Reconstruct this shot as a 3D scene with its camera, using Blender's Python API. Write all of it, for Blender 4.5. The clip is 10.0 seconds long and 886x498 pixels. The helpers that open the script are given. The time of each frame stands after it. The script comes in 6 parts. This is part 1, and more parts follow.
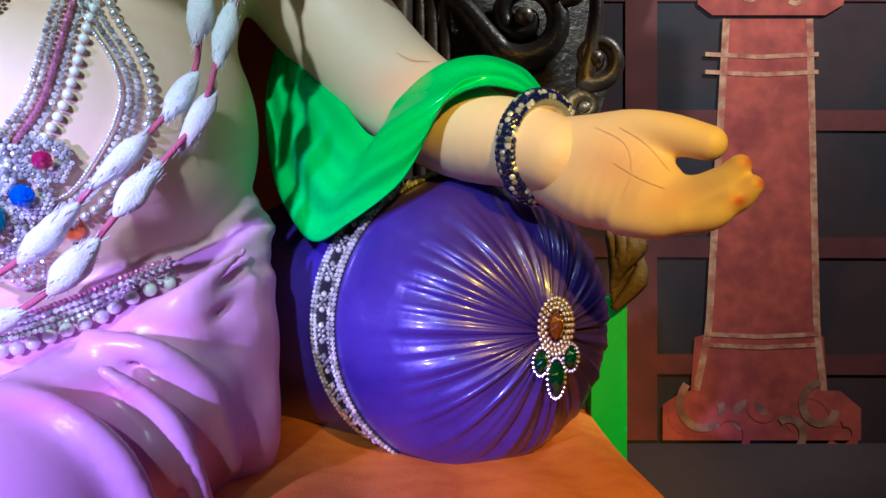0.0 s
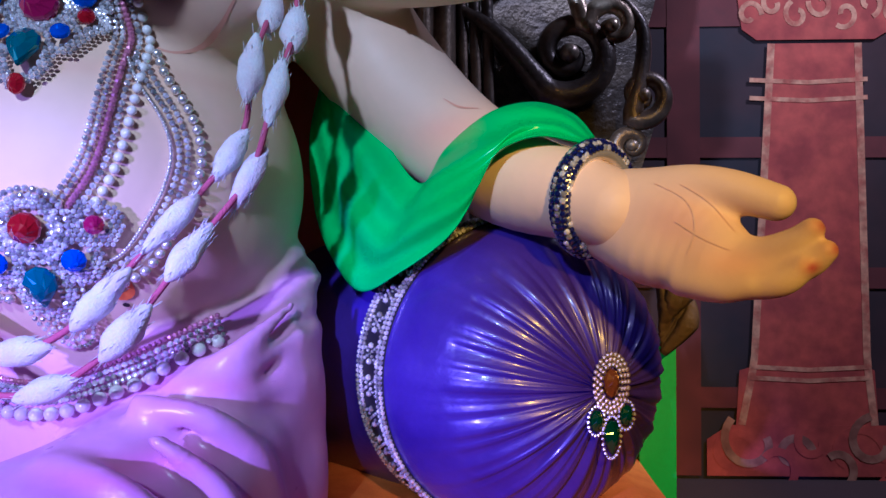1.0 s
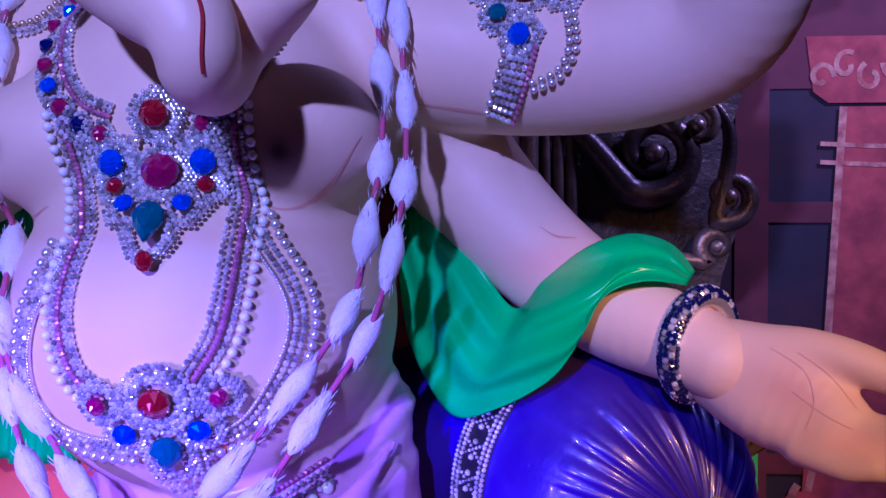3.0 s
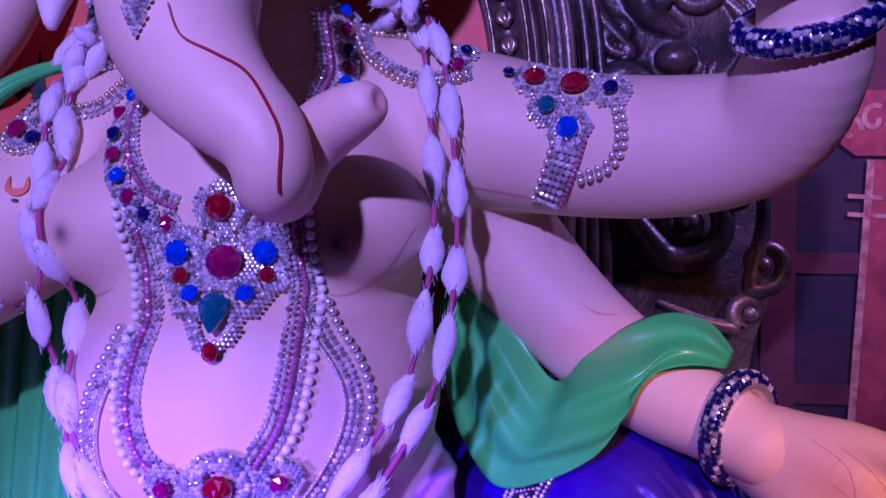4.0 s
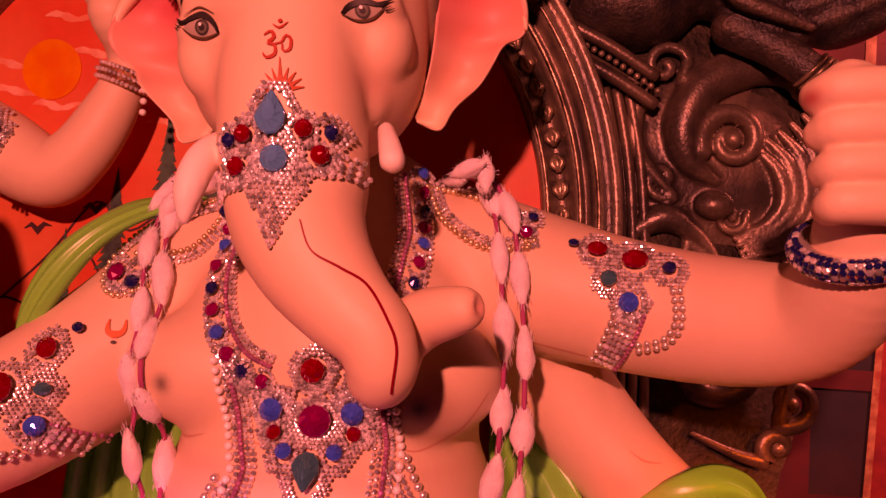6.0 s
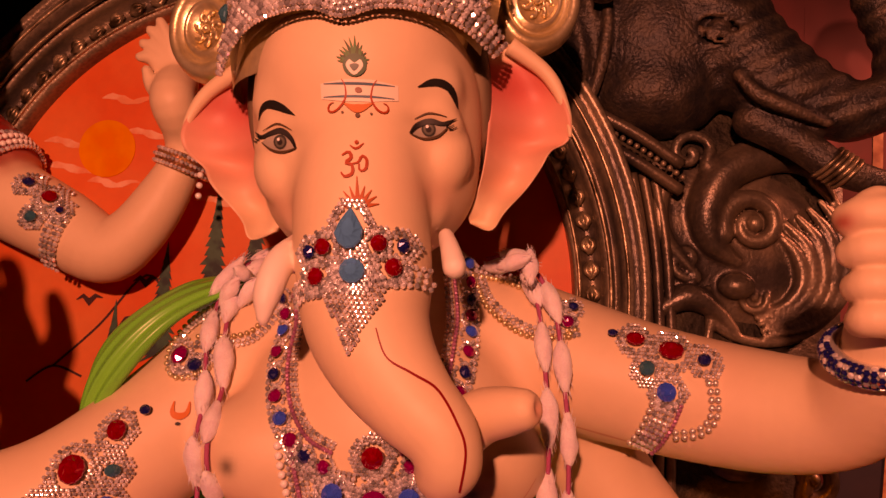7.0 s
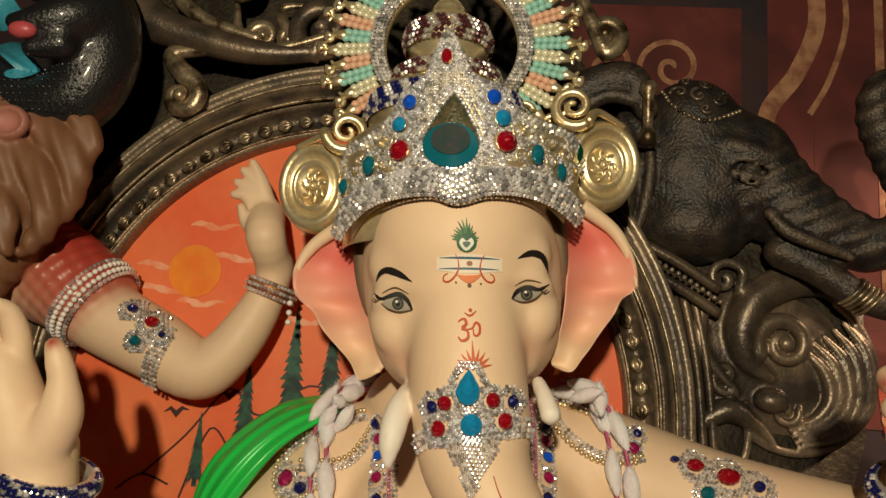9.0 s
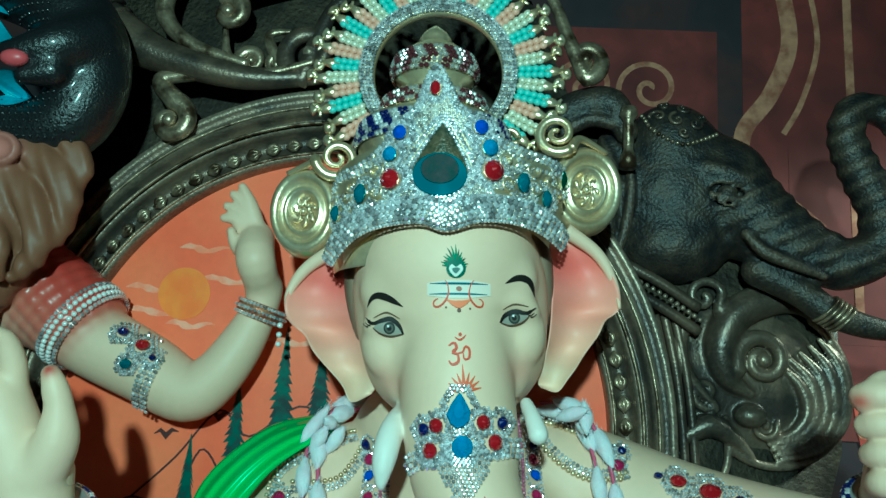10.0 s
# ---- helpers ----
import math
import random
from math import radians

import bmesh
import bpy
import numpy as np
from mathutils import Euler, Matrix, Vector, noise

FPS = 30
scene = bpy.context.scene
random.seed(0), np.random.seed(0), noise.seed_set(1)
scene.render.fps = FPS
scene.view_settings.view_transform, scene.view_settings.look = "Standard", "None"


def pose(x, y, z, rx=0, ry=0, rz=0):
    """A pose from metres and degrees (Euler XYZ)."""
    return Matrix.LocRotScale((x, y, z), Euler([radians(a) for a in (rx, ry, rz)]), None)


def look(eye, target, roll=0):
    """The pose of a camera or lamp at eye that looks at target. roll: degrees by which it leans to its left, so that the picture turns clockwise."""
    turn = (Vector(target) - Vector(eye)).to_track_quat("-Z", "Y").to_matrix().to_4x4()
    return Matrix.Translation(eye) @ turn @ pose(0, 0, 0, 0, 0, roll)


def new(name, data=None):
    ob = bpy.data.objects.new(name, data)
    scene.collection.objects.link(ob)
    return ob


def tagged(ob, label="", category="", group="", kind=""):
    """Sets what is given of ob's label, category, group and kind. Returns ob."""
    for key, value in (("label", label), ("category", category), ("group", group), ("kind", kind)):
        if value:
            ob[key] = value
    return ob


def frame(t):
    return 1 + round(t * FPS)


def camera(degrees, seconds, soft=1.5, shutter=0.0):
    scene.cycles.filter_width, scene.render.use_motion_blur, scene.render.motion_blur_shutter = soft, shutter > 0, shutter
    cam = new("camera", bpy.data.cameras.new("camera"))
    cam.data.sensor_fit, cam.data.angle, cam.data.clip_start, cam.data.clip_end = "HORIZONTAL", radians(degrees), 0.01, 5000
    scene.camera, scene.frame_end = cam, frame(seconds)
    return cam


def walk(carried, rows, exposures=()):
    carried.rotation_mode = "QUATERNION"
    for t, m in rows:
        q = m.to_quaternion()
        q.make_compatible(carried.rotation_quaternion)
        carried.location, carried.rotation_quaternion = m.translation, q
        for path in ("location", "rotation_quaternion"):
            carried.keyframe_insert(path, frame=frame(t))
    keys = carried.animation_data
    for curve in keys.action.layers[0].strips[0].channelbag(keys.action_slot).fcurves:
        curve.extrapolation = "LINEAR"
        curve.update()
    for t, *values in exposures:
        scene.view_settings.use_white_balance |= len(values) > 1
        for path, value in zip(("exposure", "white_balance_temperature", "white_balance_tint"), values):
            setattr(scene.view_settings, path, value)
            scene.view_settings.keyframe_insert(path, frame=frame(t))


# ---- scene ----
cam = camera(61.7, 10.0)
METRES, EYE, TILT, LEAN, TURN = 1.2, 1.4, 0.0, 0.0, 0.0
ROWS = [
    (0.0, 0.0, 0.0, 0.0, -0.0, 0.0, -0.0),
    (0.5, -0.0196, 0.0104, 0.03, 1.69, 0.31, 0.04),
    (1.0, -0.0316, 0.0203, 0.0583, 1.89, 0.43, 0.1),
    (1.5, -0.0605, 0.0231, 0.0993, 2.98, 0.15, -0.19),
    (2.0, -0.0758, 0.0229, 0.1487, 3.22, -0.42, -0.26),
    (2.5, -0.1002, 0.0204, 0.2009, 3.39, -1.09, -0.05),
    (4.0, -0.1699, -0.0178, 0.3413, 4.52, -0.51, -0.68),
    (4.5, -0.1882, -0.0387, 0.383, 4.58, 0.06, -1.44),
    (5.0, -0.2144, -0.058, 0.4224, 4.58, 0.59, -1.97),
    (5.5, -0.2382, -0.0789, 0.4589, 4.28, 1.22, -2.64),
    (7.0, -0.3359, -0.1804, 0.5642, 3.8, 4.92, -3.65),
    (7.5, -0.376, -0.2262, 0.5976, 3.65, 6.16, -4.09),
    (8.0, -0.4188, -0.2718, 0.6259, 3.46, 7.33, -4.35),
    (8.5, -0.4538, -0.3113, 0.65, 3.37, 8.07, -4.19),
    (9.0, -0.4774, -0.3468, 0.6698, 3.05, 9.17, -3.7),
    (9.5, -0.4888, -0.3707, 0.6825, 1.83, 9.97, -3.12),
    (10.0, -0.4892, -0.381, 0.6831, 1.65, 10.18, -3.09),
]
LOOKS = [
    (0, -0.12, 4420, -22),
    (1.5, -0.75, 3950, 34),
    (2.5, -0.8, 3960, 56),
    (4, -1.15, 4700, 134),
    (5, -0.98, 5800, 188),
    (5.5, -0.93, 6420, 230),
    (7, -0.85, 90000, 130),
    (7.5, -1.0, 90000, 140),
    (8.0, -0.65, 32000, 90),
    (8.5, -0.38, 40897, 35),
    (9.0, -0.42, 8700, 0),
    (9.5, -0.2, 5150, -22),
    (10, -0.2, 3909, -58),
]
walk(cam, [(t, pose(0, 0, EYE, TILT, LEAN, TURN) @ pose(METRES * x, METRES * y, METRES * z, 90 + pitch, roll, yaw)) for t, x, y, z, yaw, pitch, roll in ROWS], LOOKS)

# ---- light ----
world = bpy.data.worlds.new("hall")
scene.world = world
world.use_nodes = True
world.node_tree.nodes["Background"].inputs[0].default_value = (0.55, 0.5, 0.6, 1)
world.node_tree.nodes["Background"].inputs[1].default_value = 0.18


def lamp(name, eye, target, size, watts, colour, cone=60, soft=0.5):
    data = bpy.data.lights.new(name, "SPOT")
    data.shadow_soft_size, data.energy, data.color, data.spot_size, data.spot_blend = size, watts, colour, radians(cone), soft
    ob = new(name, data)
    ob.matrix_world = look(eye, target)
    return ob


# stage lamps hung in a row before the platform
lamp("stage_lamp_key", (-0.7, -1.8, 2.75), (-0.97, 1.2, 2.76), 0.05, 350, (1.0, 0.91, 0.82), 71, 0.42)
lamp("stage_lamp_violet", (-1.5, -1.7, 1.75), (-0.58, 1.05, 0.96), 0.05, 580, (0.68, 0.4, 1.0), 30, 0.5)
lamp("stage_lamp_amber", (0.75, -1.7, 2.7), (0.3, 0.95, 1.42), 0.05, 560, (1.0, 0.45, 0.02), 20, 0.8)
# unseen fill high at the side, added only to brighten the backdrop
lamp("backdrop_fill_lamp", (1.9, 0.9, 3.5), (0.75, 2.1, 2.05), 0.12, 230, (1.0, 0.74, 0.64), 58, 0.5)


# ---- materials ----
def material(name, colour=(0.8, 0.8, 0.8), rough=0.5, metal=0.0, vary=0.12, scale=12.0, bump=0.0, grain=90.0, attribute="", coat=0.0, second=None, island=0.0, sheen=0.0, through_light=0.0, rub=None):
    m = bpy.data.materials.new(name)
    m.use_nodes = True
    t = m.node_tree
    b = t.nodes["Principled BSDF"]
    b.inputs["Metallic"].default_value, b.inputs["Roughness"].default_value = metal, rough
    b.inputs["Coat Weight"].default_value, b.inputs["Coat Roughness"].default_value = coat, 0.12
    b.inputs["Sheen Weight"].default_value = sheen
    co = t.nodes.new("ShaderNodeNewGeometry")
    big = t.nodes.new("ShaderNodeTexNoise")
    big.inputs["Scale"].default_value, big.inputs["Detail"].default_value = scale, 6
    fine = t.nodes.new("ShaderNodeTexNoise")
    fine.inputs["Scale"].default_value, fine.inputs["Detail"].default_value = grain, 4
    for n in (big, fine):
        t.links.new(co.outputs["Position"], n.inputs["Vector"])
    if attribute:
        src = t.nodes.new("ShaderNodeVertexColor")
        src.layer_name = attribute
        base = src.outputs["Color"]
    else:
        src = t.nodes.new("ShaderNodeMix")
        src.data_type = "RGBA"
        src.inputs[6].default_value = (*colour, 1)
        src.inputs[7].default_value = (*(second or colour), 1)
        ramp = t.nodes.new("ShaderNodeMapRange")
        ramp.inputs[1].default_value, ramp.inputs[2].default_value = 0.42, 0.62
        t.links.new(big.outputs[0], ramp.inputs[0])
        t.links.new(ramp.outputs[0], src.inputs[0])
        base = src.outputs[2]
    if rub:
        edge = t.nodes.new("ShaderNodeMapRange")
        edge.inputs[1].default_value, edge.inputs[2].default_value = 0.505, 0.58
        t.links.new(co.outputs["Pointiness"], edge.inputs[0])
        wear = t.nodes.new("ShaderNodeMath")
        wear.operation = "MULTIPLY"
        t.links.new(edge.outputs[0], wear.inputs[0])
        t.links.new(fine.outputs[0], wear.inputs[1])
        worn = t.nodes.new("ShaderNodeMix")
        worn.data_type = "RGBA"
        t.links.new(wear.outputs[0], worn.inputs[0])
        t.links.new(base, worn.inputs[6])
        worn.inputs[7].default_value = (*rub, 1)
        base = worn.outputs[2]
    hsv = t.nodes.new("ShaderNodeHueSaturation")
    t.links.new(base, hsv.inputs["Color"])
    add = t.nodes.new("ShaderNodeMath")
    add.operation = "MULTIPLY_ADD"
    t.links.new(fine.outputs[0], add.inputs[0])
    add.inputs[1].default_value, add.inputs[2].default_value = 2 * vary, 1 - vary
    value = add.outputs[0]
    if island:
        more = t.nodes.new("ShaderNodeMath")
        more.operation = "MULTIPLY_ADD"
        t.links.new(co.outputs["Random Per Island"], more.inputs[0])
        more.inputs[1].default_value, more.inputs[2].default_value = 2 * island, 1 - island
        mul = t.nodes.new("ShaderNodeMath")
        mul.operation = "MULTIPLY"
        t.links.new(value, mul.inputs[0])
        t.links.new(more.outputs[0], mul.inputs[1])
        value = mul.outputs[0]
    t.links.new(value, hsv.inputs["Value"])
    t.links.new(hsv.outputs[0], b.inputs["Base Color"])
    r = t.nodes.new("ShaderNodeMath")
    r.operation = "MULTIPLY_ADD"
    t.links.new(big.outputs[0], r.inputs[0])
    r.inputs[1].default_value, r.inputs[2].default_value = rough * 0.5, rough * 0.75
    t.links.new(r.outputs[0], b.inputs["Roughness"])
    if bump:
        bm = t.nodes.new("ShaderNodeBump")
        bm.inputs["Strength"].default_value, bm.inputs["Distance"].default_value = bump, 0.006
        t.links.new(fine.outputs[0], bm.inputs["Height"])
        t.links.new(bm.outputs[0], b.inputs["Normal"])
    if through_light:
        b.inputs["Subsurface Weight"].default_value = through_light
        b.inputs["Subsurface Radius"].default_value = (0.02, 0.015, 0.012)
    return m


PAINT = material("painted_plaster", attribute="paint", rough=0.55, vary=0.03, bump=0.03, grain=60)
CLOTH = material("painted_drapery", attribute="paint", rough=0.3, vary=0.05, bump=0.04, grain=70, coat=0.0)
STONE = material("rhinestones", (0.84, 0.83, 0.87), 0.15, 0.64, 0.1, island=0.6)
PINKSTONE = material("rose_rope", (0.46, 0.17, 0.28), 0.35, 0.3, 0.2, island=0.25)
PEARL = material("pearls", (0.86, 0.84, 0.82), 0.22, 0.0, 0.04, coat=0.6)
RUBY = material("ruby_gems", (0.42, 0.006, 0.02), 0.1, 0.35, 0.05, coat=0.9)
MAGENTA = material("magenta_gems", (0.42, 0.01, 0.12), 0.1, 0.35, 0.05, coat=0.9)
BLUE = material("blue_gems", (0.0, 0.12, 0.85), 0.1, 0.35, 0.05, coat=0.5)
NAVY = material("navy_gems", (0.01, 0.015, 0.13), 0.12, 0.3, 0.05, coat=0.9)
TEAL = material("teal_gems", (0.0, 0.17, 0.24), 0.1, 0.35, 0.05, coat=0.5)
SKYGEM = material("sky_gems", (0.0, 0.35, 0.72), 0.08, 0.35, 0.05, coat=0.5)
GREENGEM = material("green_gems", (0.0, 0.06, 0.03), 0.1, 0.3, 0.05, coat=0.9)
AMBERGEM = material("amber_gems", (0.2, 0.06, 0.01), 0.1, 0.3, 0.05, coat=0.9)
GOLD = material("gold_leaf", (0.88, 0.76, 0.52), 0.32, 0.75, 0.2, bump=0.15, second=(0.7, 0.55, 0.33))
SILVER = material("silver_metal", (0.8, 0.76, 0.72), 0.24, 0.7, 0.1)
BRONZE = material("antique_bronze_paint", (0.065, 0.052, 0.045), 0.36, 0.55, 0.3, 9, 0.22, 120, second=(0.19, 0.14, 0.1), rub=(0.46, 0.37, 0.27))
HIDE = material("carved_dark_hide", (0.022, 0.02, 0.021), 0.44, 0.3, 0.45, 22, 0.6, 130, second=(0.05, 0.038, 0.03), rub=(0.3, 0.21, 0.14))
HAMMERED = material("hammered_dark_bronze", (0.09, 0.076, 0.064), 0.42, 0.4, 0.45, 10, 0.8, 95, second=(0.17, 0.14, 0.1))
RUBBED = material("rubbed_bronze", (0.46, 0.36, 0.25), 0.34, 0.7, 0.3, 20, 0.2, 120, second=(0.07, 0.045, 0.025))
SATIN = material("purple_satin_paint", (0.045, 0.02, 0.27), 0.36, 0.15, 0.15, 8, 0.08, 120, second=(0.06, 0.03, 0.34), coat=0.3)
NET = material("black_net", (0.012, 0.01, 0.02), 0.6, 0.0, 0.3)
ORANGE = material("orange_cloth", (0.85, 0.26, 0.03), 0.6, 0.0, 0.12, 18, 0.15, 200, second=(0.75, 0.2, 0.02))
GREENBOX = material("green_painted_board", (0.05, 0.5, 0.04), 0.5, 0.0, 0.12, 8, 0.05)
BARK = material("brown_dried_leaf", (0.1, 0.06, 0.02), 0.7, 0.0, 0.4, 20, 0.5)
COTTON = material("cotton_tufts", (0.8, 0.78, 0.82), 0.95, 0.0, 0.12, 30, 0.3, 320, second=(0.74, 0.66, 0.72), sheen=0.3, through_light=0.35)
THREAD = material("pink_thread", (0.5, 0.1, 0.2), 0.8, 0.0, 0.2, 40, 0.4, 300)
SCALES = material("black_snake_scales", (0.012, 0.012, 0.014), 0.34, 0.0, 0.3, 20, 0.4, 160, coat=0.3)
SNAKEBLUE = material("blue_snake_belly", (0.03, 0.3, 0.42), 0.4, 0.0, 0.2, 20, 0.2)
MOUTH = material("red_snake_mouth", (0.5, 0.08, 0.1), 0.4, 0.0, 0.1)
FEATHER = material("peacock_feather", (0.11, 0.09, 0.05), 0.35, 0.2, 0.45, 60, 0.3, 220, second=(0.03, 0.04, 0.02))
FEATHERDARK = material("peacock_eye", (0.006, 0.014, 0.018), 0.7, 0.0, 0.3, 60, 0.1, 220, second=(0.004, 0.03, 0.03))
PRINTDARK = material("printed_dark_wall", (0.022, 0.015, 0.022), 0.75, 0.0, 0.35, 3, 0.05, 14, second=(0.05, 0.02, 0.022))
PRINTRED = material("printed_red_pillar", (0.5, 0.08, 0.05), 0.75, 0.0, 0.4, 10, 0.05, 30, second=(0.34, 0.05, 0.04))
PRINTEDGE = material("printed_pale_trim", (0.68, 0.33, 0.18), 0.75, 0.0, 0.5, 22, 0.05, 60, second=(0.45, 0.12, 0.07))
PRINTBRICK = material("printed_brick_red", (0.15, 0.026, 0.024), 0.75, 0.0, 0.4, 6, 0.05, 24, second=(0.09, 0.018, 0.018))
PRINTSAND = material("printed_sand_carving", (0.45, 0.22, 0.13), 0.75, 0.0, 0.4, 18, 0.05, 40, second=(0.26, 0.1, 0.06))
SUNSET = material("sunset_paint", (0.82, 0.13, 0.05), 0.55, 0.0, 0.08, 2.2, 0.03, 40, second=(0.85, 0.22, 0.09))
SUNDISC = material("sun_paint", (0.88, 0.26, 0.03), 0.55, 0.0, 0.08, 14, 0.03, 40, second=(0.85, 0.19, 0.025))
CLOUD = material("pale_cloud_paint", (0.88, 0.42, 0.28), 0.6, 0.0, 0.1, 20, second=(0.84, 0.26, 0.14))
FIR = material("fir_paint", (0.012, 0.09, 0.06), 0.6, 0.0, 0.3, 40, second=(0.01, 0.03, 0.03))
DARKLINE = material("dark_line_paint", (0.05, 0.012, 0.012), 0.6)
FLOORING = material("dark_carpet", (0.05, 0.03, 0.03), 0.9, 0.0, 0.3, 6, 0.3, 200)
DRAPE = material("dark_hall_cloth", (0.05, 0.04, 0.05), 0.9, 0.0, 0.3, 3, 0.2, 60)


# ---- geometry helpers ----
class Geo:
    """Vertices, faces, and for each face a material slot, for each vertex a paint colour."""

    def __init__(self):
        self.v, self.f, self.m, self.c, self.n = [], [], [], [], 0

    def add(self, v, f, slot=0, colour=(1, 1, 1)):
        v = np.asarray(v, float).reshape(-1, 3)
        self.v.append(v)
        for q in (f if isinstance(f, list) else f.tolist()):
            self.f.append([i + self.n for i in q])
        self.m += [slot] * len(f) if np.isscalar(slot) else list(slot)
        c = np.asarray(colour, float)
        self.c.append(np.broadcast_to(c, (len(v), 3)))
        self.n += len(v)
        return self

    def mesh(self, name, mats, smooth=True, paint=False):
        me = bpy.data.meshes.new(name)
        me.from_pydata(np.concatenate(self.v).tolist(), [], self.f)
        for m in mats:
            me.materials.append(m)
        me.polygons.foreach_set("material_index", self.m)
        me.polygons.foreach_set("use_smooth", [smooth] * len(self.f))
        if paint:
            at = me.color_attributes.new("paint", "FLOAT_COLOR", "POINT")
            at.data.foreach_set("color", np.hstack([np.concatenate(self.c), np.ones((self.n, 1))]).ravel())
        me.update()
        return me


def part(name, geo, mat, parent=None, label="", smooth=True, paint=False):
    ob = new(name, geo.mesh(name, mat if isinstance(mat, list) else [mat], smooth, paint))
    ob.parent = parent
    if label:
        ob["label"] = label
    return ob


def thing(name, label, category, group="", kind=""):
    return tagged(new(name), label, category, group, kind)


def curve(rows, n=8, closed=False):
    """A smooth line through the rows, n steps from row to row."""
    p = np.asarray(rows, float)
    k = len(p)
    out = []
    for i in range(k if closed else k - 1):
        a, b, c, d = (p[(i + j) % k] if closed else p[min(max(i + j, 0), k - 1)] for j in (-1, 0, 1, 2))
        for s in np.arange(n) / n:
            out.append(0.5 * (2 * b + (c - a) * s + (2 * a - 5 * b + 4 * c - d) * s * s + (3 * b - a - 3 * c + d) * s ** 3))
    if not closed:
        out.append(p[-1])
    return np.array(out)


def even(p, gap):
    """Points along the line p, gap apart."""
    p = np.asarray(p, float)
    s = np.concatenate([[0], np.cumsum(np.linalg.norm(np.diff(p, axis=0), axis=1))])
    n = max(2, int(s[-1] / gap) + 1)
    w = np.linspace(0, s[-1], n)
    return np.stack([np.interp(w, s, p[:, i]) for i in range(p.shape[1])], 1)


def grid_faces(nu, nv, wrap_v=False):
    f = []
    for i in range(nu - 1):
        for j in range(nv if wrap_v else nv - 1):
            k = (j + 1) % nv
            f.append([i * nv + j, i * nv + k, (i + 1) * nv + k, (i + 1) * nv + j])
    return f


def tube(p, r, n=8, flat=1.0, normal=(0, 1, 0)):
    """A tube along p, its radius r a number or one for each point; flat squeezes it along the normal."""
    p = np.asarray(p, float)
    r = np.broadcast_to(np.asarray(r, float), (len(p),))
    t = np.gradient(p, axis=0)
    t /= np.maximum(np.linalg.norm(t, axis=1, keepdims=True), 1e-9)
    nrm = np.asarray(normal, float)
    side = np.cross(t, nrm)
    side /= np.maximum(np.linalg.norm(side, axis=1, keepdims=True), 1e-6)
    up = np.cross(side, t)
    a = np.arange(n) * 2 * math.pi / n
    v = p[:, None] + r[:, None, None] * (side[:, None] * np.cos(a)[None, :, None] + flat * up[:, None] * np.sin(a)[None, :, None])
    f = grid_faces(len(p), n, True)
    f.append(list(range(n))[::-1])
    f.append([(len(p) - 1) * n + j for j in range(n)])
    return v.reshape(-1, 3), f


def lathe(profile, n=24, m=Matrix.Identity(4)):
    """Rows of (radius, height) turned about z, put at m."""
    a = np.arange(n) * 2 * math.pi / n
    v = np.array([[r * math.cos(x), r * math.sin(x), z] for r, z in profile for x in a])
    return moved(v, m), grid_faces(len(profile), n, True)


def moved(v, m):
    m = np.array(m)
    return np.asarray(v) @ m[:3, :3].T + m[:3, 3]


def box(lo, hi):
    v = [[x, y, z] for x in (lo[0], hi[0]) for y in (lo[1], hi[1]) for z in (lo[2], hi[2])]
    return v, [[0, 1, 3, 2], [4, 6, 7, 5], [0, 4, 5, 1], [2, 3, 7, 6], [0, 2, 6, 4], [1, 5, 7, 3]]


def plate(outline, y, depth=0.004):
    """A flat shape in the xz plane, its face at y, that thick."""
    o = np.asarray(outline, float)
    n = len(o)
    v = [[x, y, z] for x, z in o] + [[x, y + depth, z] for x, z in o]
    return v, [list(range(n)), [n + i for i in range(n)][::-1]] + [[i, i + n, (i + 1) % n + n, (i + 1) % n] for i in range(n)]


def ribbon(line, width, y, depth=0.003):
    p = np.asarray(line, float)
    t = np.gradient(p, axis=0)
    t /= np.maximum(np.linalg.norm(t, axis=1, keepdims=True), 1e-9)
    w = np.broadcast_to(np.asarray(width, float), (len(p),))[:, None] / 2
    side = np.stack([-t[:, 1], t[:, 0]], 1) * w
    a, b = p + side, p - side
    v = [[x, y, z] for q in zip(a, b) for x, z in q] + [[x, y + depth, z] for q in zip(a, b) for x, z in q]
    k = 2 * len(p)
    f = grid_faces(len(p), 2)
    f += [[2 * i, 2 * i + 2, 2 * i + 2 + k, 2 * i + k] for i in range(len(p) - 1)] + [[2 * i + 1, 2 * i + 1 + k, 2 * i + 3 + k, 2 * i + 3] for i in range(len(p) - 1)]
    return v, f


